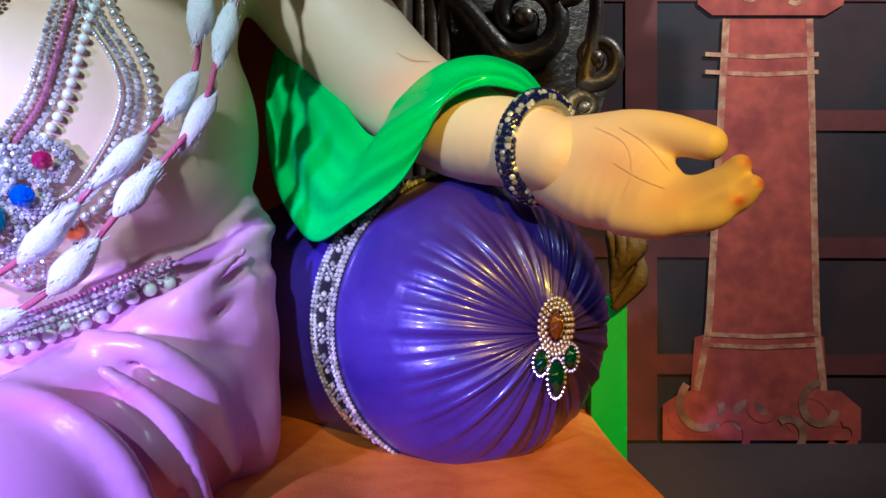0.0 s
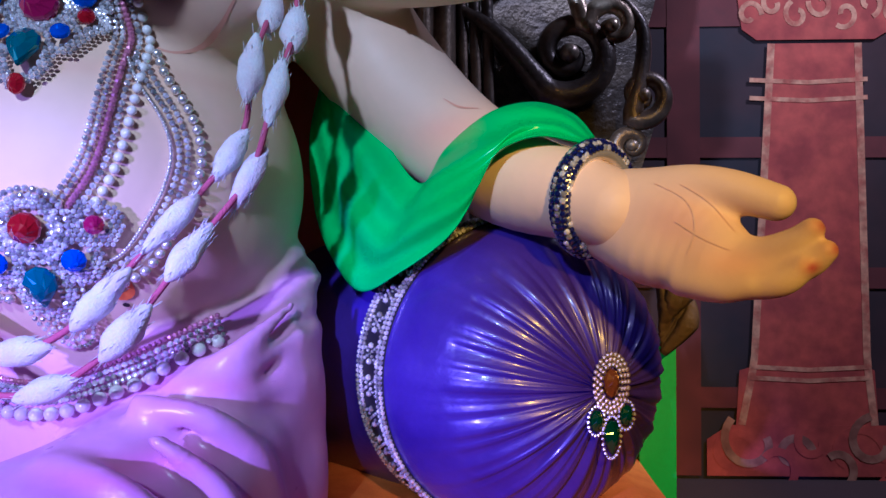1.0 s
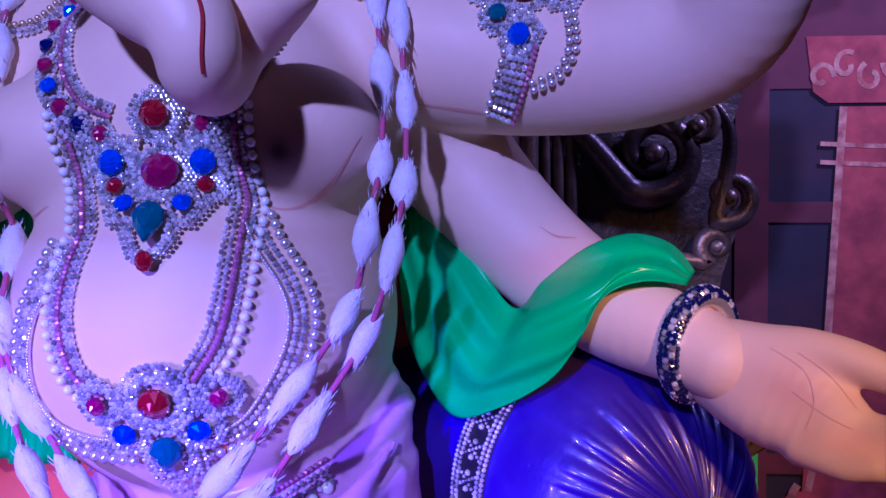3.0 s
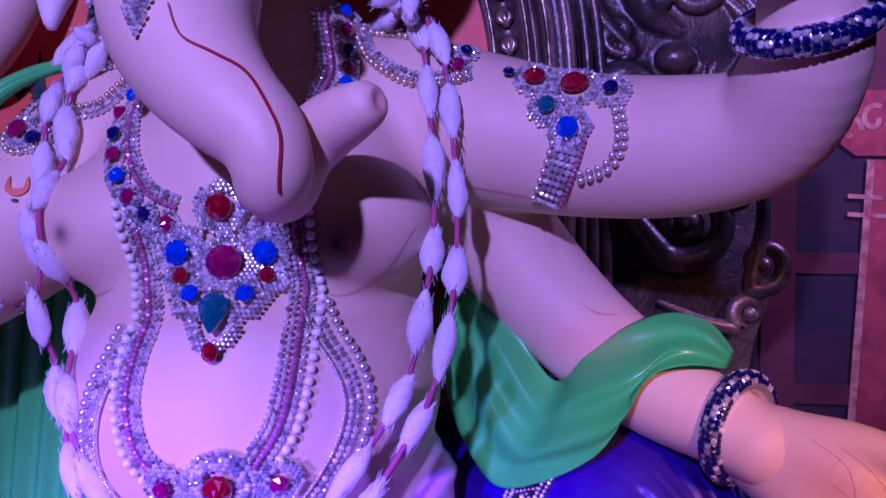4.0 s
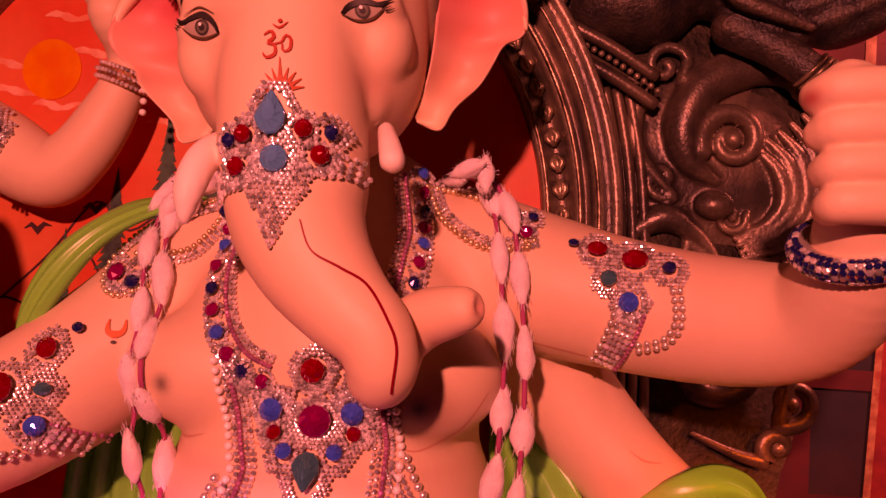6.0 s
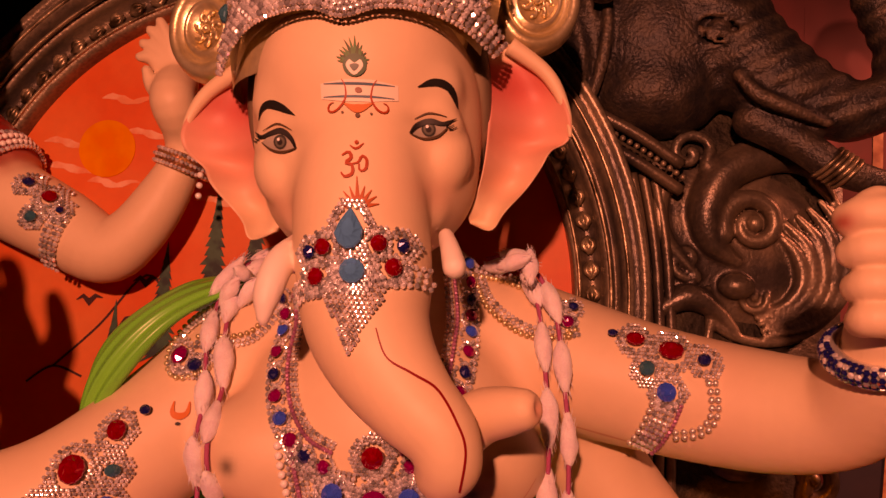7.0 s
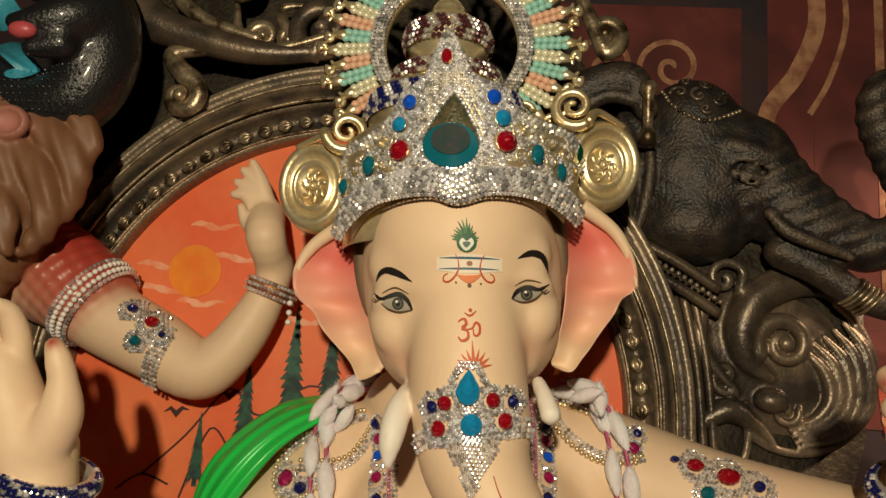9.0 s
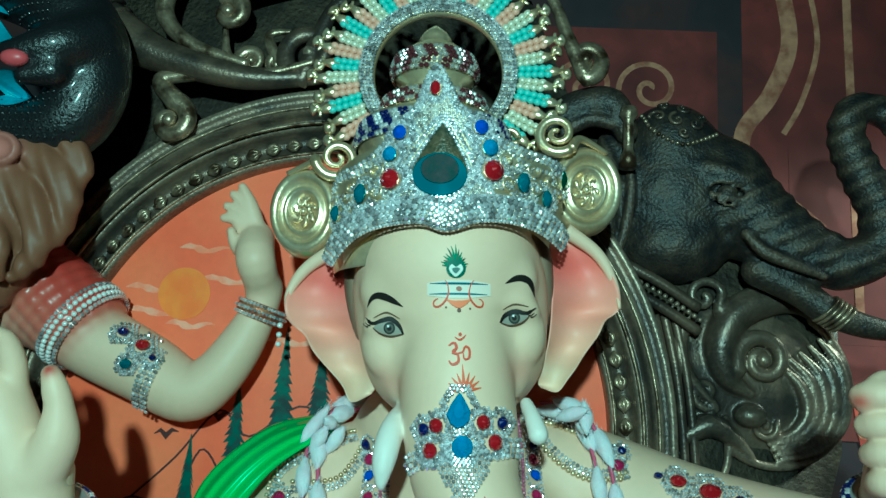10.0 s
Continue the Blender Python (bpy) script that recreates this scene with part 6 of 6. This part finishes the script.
paved(crown, crown_face, inset + [feather], polygon=mid, gap=0.0078, r=0.0037)
paved(crown, crown_face, inset, 0.0155, 0.0078, 0.0037)
beads(crown, "top_row", crown_face, [(x, z - 0.006) for x, z in top_line], (0.0, -0.009), 0.0088, 0.0045, STONE, STUD, "", False)
for k, (a, b) in enumerate(((0.0, 0.5), (0.28, 0.75), (0.5, 1.0))):
    for side in (-1, 1):
        beads(crown, "swag_row", crown_face, [(-0.64 + side * (0.075 + 0.12 * t), 2.53 + 0.05 * k - 0.02 * math.sin(3.1 * t) - 0.02 * k * t + 0.012 * side) for t in np.linspace(0, 1, 8)], (0.0,), 0.0088, 0.0042, STONE, STUD, "", False)
beads(crown, "drop_rim", crown_face, [(-0.645 + 0.058 * math.cos(a) * (1 - 0.6 * max(math.sin(a), 0)), 2.575 + (0.092 if math.sin(a) > 0 else 0.06) * math.sin(a)) for a in np.linspace(-1.5, 4.78, 24)], (0.0, 0.009), 0.008, 0.0046, STONE, STUD, "", False)
beads(crown, "base_row", lambda x, z: (crown_face(x, z)[0] + crown_face(x, z)[1] * 0.006, crown_face(x, z)[1]), bottom, (0.003, 0.012, 0.021, 0.03), 0.0088, 0.0052, STONE, STUD, "", False)
beads(crown, "rose_edge", lambda x, z: (crown_face(x, z)[0] + crown_face(x, z)[1] * 0.004, crown_face(x, z)[1]), bottom, (-0.005, 0.038), 0.006, 0.004, STONE, ICO, "", False)

# the crown's tiers behind the plate
axis = Matrix.Translation((-0.665, 1.0, 2.42)) @ pose(0, 0, 0, 0, -2, 0)
cap_prof = [(0.19, 0.0), (0.205, 0.1), (0.195, 0.2), (0.15, 0.24), (0.155, 0.27), (0.15, 0.31), (0.105, 0.325), (0.1, 0.335), (0.108, 0.35), (0.1, 0.37), (0.06, 0.385), (0.06, 0.4), (0.085, 0.415), (0.088, 0.435), (0.08, 0.46), (0.05, 0.485), (0.03, 0.495), (0.034, 0.505), (0.025, 0.52), (0.008, 0.535), (0.0, 0.54)]
part("gold_tiers", Geo().add(*lathe(cap_prof, 48, axis)), GOLD, crown, "stepped gold dome with finial")
for name, mat, other, rows in (("navy_checks", NAVY, STONE, ((0.158, 0.26), (0.16, 0.27), (0.158, 0.28), (0.155, 0.29), (0.152, 0.3))), ("ruby_checks", material("garnet_stones", (0.1, 0.03, 0.04), 0.15, 0.3, 0.1, coat=0.6), SILVER, ((0.109, 0.34), (0.11, 0.35), (0.107, 0.36), (0.086, 0.415), (0.09, 0.425), (0.091, 0.435), (0.088, 0.445), (0.084, 0.455)))):
    d, p = Geo(), Geo()
    for j, (r, z) in enumerate(rows):
        k = int(2 * math.pi * r / 0.0105)
        for i in range(k):
            a = 2 * math.pi * i / k
            scatter(d if (i // 2 + j) % 2 else p, moved([(r * math.cos(a), r * math.sin(a), z)], axis), 0.0055, STUD, 0, np.array([[math.cos(a), math.sin(a), 0.2]]))
    tagged(part(name, d, mat, crown, "", False), kind="stuff")
    tagged(part(name + "_between", p, other, crown, "", False), kind="stuff")

# gold side scrolls: oval rings round a pierced leaf centre, with a curl above
for c, s in (((-0.93, 1.045, 2.55), -1), ((-0.362, 1.045, 2.622), 1)):
    m = pose(*c, 90, 0, 14 * s) @ pose(0, 0, 0, 0, 0, -10 * s) @ Matrix.Diagonal((1.02, 1.24, 1, 1))
    prof = [(0.0, 0.006), (0.03, 0.006), (0.034, 0.018), (0.04, 0.021), (0.045, 0.01), (0.05, 0.009), (0.054, 0.02), (0.062, 0.026), (0.07, 0.022), (0.075, 0.01), (0.078, -0.004), (0.074, -0.024), (0.0, -0.028)]
    part("side_scroll", Geo().add(*lathe([(r, z + 0.01) for r, z in prof], 48, m)), GOLD, crown, "gold oval scroll of raised rings")
    for k in range(7):
        a = 2 * math.pi * k / 7
        q = np.linspace(0, 5, 14)
        part("leaf_curl", Geo().add(*tube(moved([(0.016 * math.cos(a) + 0.009 * (1 - t / 7) * math.cos(a + t), 0.016 * math.sin(a) + 0.009 * (1 - t / 7) * math.sin(a + t), 0.02) for t in q], m), np.linspace(0.0045, 0.002, 14), 6)), GOLD, crown)
    part("scroll_boss", Geo().add(BALL[0] * 0.008 + np.array(m @ Vector((0, 0, 0.022))), BALL[1]), GOLD, crown)
    g = Geo()
    a = np.linspace(0, 10.5, 56)
    curl = [(c[0] - s * 0.062 + (0.005 + 0.0036 * t) * math.cos(s * t + 1.2), 0.985 + 0.004 * math.sin(t), c[2] + 0.105 + (0.005 + 0.0036 * t) * math.sin(s * t + 1.2)) for t in a]
    g.add(*tube(curl, np.linspace(0.005, 0.012, 56), 8))
    tail = curve([curl[-1], (c[0] - s * 0.012, 1.0, c[2] + 0.1), (c[0] + s * 0.045, 1.02, c[2] + 0.078)], 8)
    g.add(*tube(tail, np.linspace(0.012, 0.005, len(tail)), 8))
    part("crown_scroll", g, GOLD, crown)
# gold leafwork in the free ground of the front plate
for i, (x, z) in enumerate(((-0.80, 2.555), (-0.757, 2.575), (-0.755, 2.535), (-0.81, 2.535), (-0.845, 2.545), (-0.535, 2.6), (-0.53, 2.56), (-0.49, 2.595), (-0.455, 2.585), (-0.485, 2.56), (-0.44, 2.565))):
    g = Geo()
    q = np.linspace(0, 6, 18)
    g.add(*tube([tuple(crown_face(x + (0.003 + 0.0022 * t) * math.cos(t + i), z + (0.003 + 0.0022 * t) * math.sin(t + i))[0]) for t in q], np.linspace(0.005, 0.0025, 18), 6))
    part("leaf_curl", g, GOLD, crown)

# halo of beaded rays
halo = thing("crown_halo", "ring-shaped halo of turquoise and pink beaded rays with gold tips", "halo")
HC = np.array((-0.676, 1.05, 2.872))
part("halo_ring", Geo().add(*lathe([(0.138, -0.01), (0.15, -0.016), (0.168, -0.01), (0.168, 0.01), (0.138, 0.01), (0.138, -0.01)], 72, pose(*HC, 90, 0, 0))), GOLD, halo)
g = Geo()
for r in (0.143, 0.151, 0.159, 0.167):
    k = int(2 * math.pi * r / 0.0085)
    scatter(g, [HC + (r * math.cos(2 * math.pi * i / k), -0.016, r * math.sin(2 * math.pi * i / k)) for i in range(k)], 0.0044, STUD, 0, (0, -1, 0))
tagged(part("ring_stones", g, STONE, halo, "", False), kind="stuff")
TURQ = material("turquoise_beads", (0.24, 0.5, 0.45), 0.35, 0.0, 0.15, island=0.2)
PEACH = material("peach_beads", (0.62, 0.36, 0.26), 0.35, 0.0, 0.15, island=0.2)
CREAM = material("cream_beads", (0.62, 0.6, 0.46), 0.35, 0.2, 0.15, island=0.2)
RAYBEAD = [Geo().add(BALL[0] * (0.0095, 0.0075, 0.0085), BALL[1]).mesh("bead", [m]) for m in (TURQ, CREAM, PEACH)]
rays = 44
for i in range(rays):
    a = 2 * math.pi * (i + 0.5) / rays
    if -2.3 < math.atan2(math.sin(a), math.cos(a)) < -0.84:
        continue
    u, w = np.array((math.cos(a), 0, math.sin(a))), np.array((-math.sin(a), 0, math.cos(a)))
    far = 0.236 if i % 2 else 0.25
    for j, r in enumerate(np.arange(0.18, far, 0.0145)):
        for s in (-0.55, 0.55):
            ob = new("bead", RAYBEAD[i % 3])
            ob.matrix_world = Matrix.Translation(HC + u * (r + 0.003 * s) + w * s * 0.0125) @ pose(0, 0, 0, 0, -math.degrees(a), 0)
            ob.parent = halo
    g = Geo()
    t = np.linspace(0, 4.2, 14)
    side = 1 if i % 2 else -1
    g.add(*tube([HC + u * (far + 0.01 + 0.02 * math.sin(q * 0.5)) + u * 0.014 * math.cos(q) + w * side * 0.014 * math.sin(q) for q in t], np.linspace(0.012, 0.003, 14), 6, 0.6))
    g.add(*tube([HC + u * (far - 0.02), HC + u * (far - 0.005), HC + u * (far + 0.02)], [0.006, 0.013, 0.005], 6, 0.6))
    part("ray_tip", g, GOLD, halo)
g = Geo()
for s in (-1, 1):
    for i in range(7):
        c = np.array((-0.67 + s * (0.15 + 0.012 * i), 1.03, 2.70 - 0.03 * i + (0.03 if s > 0 else 0)))
        t = np.linspace(0, 7, 20)
        g.add(*tube([c + (0.02 * (1 - q / 9) * math.cos(q * s + i), 0, 0.02 * (1 - q / 9) * math.sin(q * s + i)) for q in t], np.linspace(0.007, 0.003, 20), 6))
part("gold_foliage", g, GOLD, halo, "small gold leaf scrolls at the halo's foot")


# ---- cotton garland ----
garland = thing("cotton_garland", "long double garland of white cotton tufts tied with pink thread", "garland")
rnd = random.Random(4)


def tuft_mesh(i):
    """A spindle of pulled cotton: streaked along its length, loose fibres at the sides and ends."""
    rr = random.Random(i)
    rows, n = 17, 16
    p = np.linspace(-1, 1, rows)
    v = []
    for t in p:
        r = 0.0165 * max(1 - abs(t) ** 1.9, 0) ** 0.75 * (1 + 0.14 * math.sin(2.6 * t + i)) + 0.0022
        for j in range(n):
            a = 2 * math.pi * j / n
            q = r * (1 + 0.22 * noise.noise((1.6 * t + i * 9, 3 * math.cos(a), 3 * math.sin(a))) + 0.1 * noise.noise((4 * t + i, 7 * math.cos(a), 7 * math.sin(a))))
            v.append((q * math.cos(a), q * math.sin(a), 0.049 * t))
    g = Geo().add(v, grid_faces(rows, n, True) + [list(range(n))[::-1], [(rows - 1) * n + j for j in range(n)]])
    for k in range(70):
        a, t = rr.uniform(0, 6.28), rr.uniform(-0.95, 0.95)
        r = 0.0155 * (1 - abs(t) ** 1.9) ** 0.75
        d = rr.choice((-1, 1))
        q = [((r + 0.004 * w) * math.cos(a + 0.25 * w), (r + 0.004 * w) * math.sin(a + 0.25 * w), 0.049 * t + d * 0.016 * w) for w in (0.0, 0.5, 1.0)]
        g.add(*tube(q, [0.0009, 0.0007, 0.0003], 3, 1.0, (0.3, 0.5, 0.1)))
    return g.mesh("cotton_tuft", [COTTON])


TUFTS = [tuft_mesh(i) for i in range(4)]
main = curve([(-0.42, 1.22, 2.17), (-0.36, 1.13, 2.165), (-0.325, 1.05, 2.10), (-0.305, 1.0, 1.95), (-0.299, 0.98, 1.847), (-0.306, 0.95, 1.722), (-0.338, 0.92, 1.6), (-0.42, 0.85, 1.475), (-0.5, 0.83, 1.385), (-0.585, 0.84, 1.355), (-0.665, 0.86, 1.395), (-0.735, 0.9, 1.475), (-0.79, 0.95, 1.57), (-0.823, 0.98, 1.693), (-0.85, 1.02, 1.9), (-0.88, 1.09, 2.09), (-0.85, 1.18, 2.14), (-0.78, 1.25, 2.16)], 10)
for k, (gapx, phase) in enumerate(((0.0, 0.0), (0.032, 0.06))):
    p = even(main, 0.004)
    t = np.gradient(p, axis=0)
    t /= np.linalg.norm(t, axis=1, keepdims=True)
    side = np.cross(t, (0, 1, 0))
    spread = np.interp(p[:, 2], [1.35, 1.6, 1.9, 2.2], [1.6, 1.25, 1.0, 0.9])[:, None]
    p = p + side * gapx * spread
    for i, q in enumerate(p):
        y = body.front(q[0], q[2])
        if y is not None and y < 1.3:
            p[i, 1] = np.clip(y - 0.016, q[1] - 0.05, q[1] + 0.04)
    p[:, 1] = np.convolve(np.pad(p[:, 1], 8, mode="edge"), np.ones(17) / 17, "valid")
    s = np.concatenate([[0], np.cumsum(np.linalg.norm(np.diff(p, axis=0), axis=1))])
    part("thread", Geo().add(*tube(even(p, 0.012), 0.0042, 6)), THREAD, garland, "pink twisted thread")
    at = phase + 0.03
    i = 0
    while at < s[-1] - 0.05:
        c = Vector([np.interp(at, s, p[:, j]) for j in range(3)])
        d = Vector([np.interp(at + 0.02, s, p[:, j]) - np.interp(at - 0.02, s, p[:, j]) for j in range(3)])
        ob = new("cotton_tuft", TUFTS[(i + k) % 4])
        ob.matrix_world = Matrix.Translation(c) @ d.to_track_quat("Z", "Y").to_matrix().to_4x4() @ Matrix.Rotation(i * 1.3, 4, "Z") @ Matrix.Diagonal((*(rnd.uniform(0.72, 0.92),) * 2, rnd.uniform(0.86, 1.04), 1))
        ob.parent = garland
        at += 0.118
        i += 1
for i in range(3):
    for c in ((-0.36, 1.08, 2.17), (-0.875, 1.12, 2.105)):
        ob = new("cotton_tuft", TUFTS[i % 4])
        ob.matrix_world = Matrix.Translation(Vector(c) + Vector((rnd.uniform(-0.03, 0.03), rnd.uniform(-0.03, 0.02), rnd.uniform(-0.015, 0.02)))) @ pose(0, 0, 0, rnd.uniform(0, 180), rnd.uniform(0, 180), 0) @ Matrix.Scale(0.7, 4)
        ob.parent = garland

# ---- companion figure and serpent beside the arch ----
comp = Clay((-1.9, 0.98, 2.0), (-0.98, 1.48, 2.95), 0.0062)
BROWN = (0.19, 0.085, 0.045)
comp.limb([(-1.75, 1.34, 2.4, 0.12), (-1.6, 1.34, 2.34, 0.105), (-1.48, 1.34, 2.27, 0.09), (-1.36, 1.34, 2.215, 0.083), (-1.25, 1.33, 2.165, 0.072), (-1.185, 1.325, 2.2, 0.062), (-1.13, 1.325, 2.28, 0.054), (-1.09, 1.325, 2.37, 0.042), (-1.085, 1.325, 2.42, 0.04)], SKIN, k=0.02)
comp.limb([(-1.085, 1.325, 2.42, 0.04), (-1.095, 1.262, 2.48, 0.046), (-1.115, 1.32, 2.54, 0.044)], SKIN, k=0.02)
for i, (x, z) in enumerate(((-1.155, 2.665), (-1.175, 2.645), (-1.188, 2.615), (-1.192, 2.585))):
    comp.limb([(-1.105 - 0.008 * i, 1.31, 2.55 - 0.008 * i, 0.02), (-1.13 - 0.01 * i, 1.30, 0.5 * (2.55 + z) + 0.012, 0.017), (x, 1.295, z, 0.011)], SKIN, k=0.006)
comp.limb([(-1.115, 1.295, 2.48, 0.022), (-1.15, 1.28, 2.515, 0.016), (-1.165, 1.275, 2.55, 0.011)], SKIN, k=0.008)
comp.limb([(-1.72, 1.34, 2.43, 0.125), (-1.62, 1.34, 2.37, 0.12), (-1.545, 1.34, 2.325, 0.112)], (0.4, 0.03, 0.025), 1, 0.006, folds=lambda q: 0.003 * np.sin(160 * q[..., 0]) * np.sin(150 * q[..., 2]))
for rows in ([(-1.78, 1.2, 2.75, 0.1), (-1.68, 1.2, 2.6, 0.1), (-1.66, 1.2, 2.45, 0.07), (-1.7, 1.19, 2.32, 0.04)], [(-1.66, 1.18, 2.7, 0.05), (-1.57, 1.17, 2.66, 0.045), (-1.52, 1.17, 2.58, 0.035), (-1.53, 1.17, 2.5, 0.025)],
             [(-1.64, 1.16, 2.62, 0.045), (-1.57, 1.15, 2.55, 0.04), (-1.56, 1.15, 2.46, 0.03), (-1.6, 1.15, 2.4, 0.016)], [(-1.6, 1.18, 2.72, 0.03), (-1.53, 1.18, 2.71, 0.03), (-1.495, 1.18, 2.65, 0.022), (-1.51, 1.18, 2.61, 0.012)],
             [(-1.7, 1.12, 2.55, 0.035), (-1.64, 1.12, 2.48, 0.03), (-1.62, 1.12, 2.4, 0.018)]):
    comp.limb(rows, BROWN, 0, 0.008, folds=lambda q: 0.003 * np.sin(150 * q[..., 0] + 60 * q[..., 2]))
comp.lump((-1.655, 1.11, 2.68), (0.05, 0.025, 0.042), (0.3, 0.12, 0.09), k=0.008)
comp.lump((-1.65, 1.09, 2.68), (0.035, 0.02, 0.03), (0.5, 0.2, 0.15), k=0.006, cut=True)
cg2 = Geo()
comp.bake(cg2)
airbrush(cg2, (-1.65, 1.1, 2.68), (0.035, 0.04, 0.03), (0.5, 0.2, 0.17), 0.9)
tagged(part("companion_statue", cg2, [PAINT, CLOTH], None, "", True, True), "brown-haired painted statue in red sleeve raising one hand", "statue")
cs = on_clay(comp, 0.007)
trim = thing("sleeve_trim", "pearl trim along the companion statue's red sleeve", "trim")
hem = Matrix.Translation((-1.515, 1.34, 2.302)) @ Vector((0.11, 0, -0.075)).to_track_quat("Z", "Y").to_matrix().to_4x4()
me = Geo().add(BALL[0] * 0.0068, BALL[1]).mesh("bead", [PEARL])
for r, z in ((0.112, 0.0), (0.114, -0.018)):
    for a in np.arange(0, 2 * math.pi, 0.0145 / r):
        ob = new("pearl", me)
        ob.location, ob.parent = moved([(r * math.cos(a), r * math.sin(a), z)], hem)[0], trim
g = Geo()
for r, z in ((0.109, 0.014), (0.114, -0.032)):
    scatter(g, moved([(r * math.cos(a), r * math.sin(a), z) for a in np.arange(0, 2 * math.pi, 0.012 / r)], hem), 0.006)
tagged(part("clear_row", g, STONE, trim, "", False), kind="stuff")
top = thing("armlet", "small rhinestone armlet with dark stones on the companion's arm", "armlet", "armlets")
s4 = [(-1.395, 2.29, 0.013, NAVY, 0.8), (-1.345, 2.262, 0.016, RUBY, 0.85), (-1.368, 2.222, 0.013, TEAL, 0.9), (-1.315, 2.235, 0.008, NAVY, 1.0)]
set_stones(top, cs, s4)
paved(top, cs, s4, 0.017, 0.0085, 0.0042)
beads(top, "band_row", cs, [(-1.312, 2.22), (-1.33, 2.165), (-1.348, 2.105)], (-0.016, -0.006, 0.006, 0.016), 0.0095, 0.005, STONE, STUD, "", False)
top = thing("bracelet", "carved dark gold bracelet on the companion's raised wrist", "bracelet")
m = Matrix.Translation((-1.088, 1.325, 2.362)) @ Vector((0.3, 0, 0.95)).to_track_quat("Z", "Y").to_matrix().to_4x4()
part("ring", Geo().add(*lathe([(0.048 + 0.012 * math.cos(t), 0.02 * math.sin(t)) for t in np.linspace(0, 2 * math.pi, 13)], 40, m)), material("red_gold", (0.3, 0.1, 0.06), 0.35, 0.6, 0.3, 60, 0.3, 200, second=(0.5, 0.25, 0.12)), top)
g = Geo()
for k in (-0.014, 0.0, 0.014):
    scatter(g, moved([((0.058 if k else 0.061) * math.cos(t), (0.058 if k else 0.061) * math.sin(t), k) for t in np.arange(0, 6.28, 0.16)], m), 0.005)
part("bead_rows", g, STONE, top, "", False)
part("hanging_pearls", scatter(Geo(), [(-1.025, 1.27, 2.33 - 0.022 * i) for i in range(3)], 0.007, BALL), PEARL, top)


def serpent():
    top = thing("serpent_statue", "black scaled serpent statue with blue belly patches and red mouth", "statue")
    c = Clay((-1.9, 0.98, 2.6), (-1.36, 1.4, 3.25), 0.007)
    k = (0.1, 0.1, 0.1)
    c.limb([(-1.78, 1.2, 3.15, 0.1), (-1.65, 1.2, 3.1, 0.1), (-1.55, 1.2, 3.0, 0.095), (-1.52, 1.2, 2.88, 0.09), (-1.56, 1.2, 2.78, 0.085), (-1.66, 1.2, 2.75, 0.075), (-1.78, 1.2, 2.8, 0.07)], k, k=0.02)
    c.limb([(-1.5, 1.15, 2.97, 0.06), (-1.54, 1.1, 2.93, 0.055), (-1.6, 1.07, 2.9, 0.035), (-1.64, 1.06, 2.895, 0.02)], k, k=0.02)
    c.limb([(-1.55, 1.09, 2.86, 0.035), (-1.6, 1.07, 2.84, 0.02)], k, k=0.02)
    g = Geo()
    c.bake(g)
    part("body", g, SCALES, top)
    s = on_clay(c, 0.001)
    g = Geo()
    rr = random.Random(3)
    for i in range(16):
        for j in range(7):
            x, z = -1.76 + 0.016 * i + 0.008 * (j % 2), 2.72 + 0.017 * j
            if c.front(x, z):
                studs(g, s, [(x, z)], 0.0042)
            x, z = -1.8 + 0.014 * i, 2.98 + 0.018 * j
            if c.front(x, z):
                studs(g, s, [(x, z)], 0.0045)
    tagged(part("scale_studs", g, SCALES, top, "raised shiny scales"), kind="stuff")
    for x, z, rx, rz in ((-1.745, 2.985, 0.035, 0.06), (-1.655, 2.82, 0.045, 0.026)):
        pts, last = [], 1.12
        for ring in (0.0, 0.5, 1.0):
            for i in range(20):
                a = 2 * math.pi * i / 20
                q = s(x + ring * rx * math.cos(a), z + ring * rz * math.sin(a) + 0.3 * ring * rx * math.cos(a))[0]
                q = q or Vector((x + ring * rx * math.cos(a), last, z + ring * rz * math.sin(a) + 0.3 * ring * rx * math.cos(a)))
                last = q[1]
                pts.append((q[0], q[1] - 0.005, q[2]))
        part("blue_patch", Geo().add(pts, grid_faces(3, 20, True)), SNAKEBLUE, top, "turquoise belly patch")
    g = Geo()
    g.add(BALL[0] * (0.032, 0.02, 0.02) + (-1.61, 1.045, 2.87), BALL[1])
    part("mouth", g, MOUTH, top, "red open mouth")


serpent()
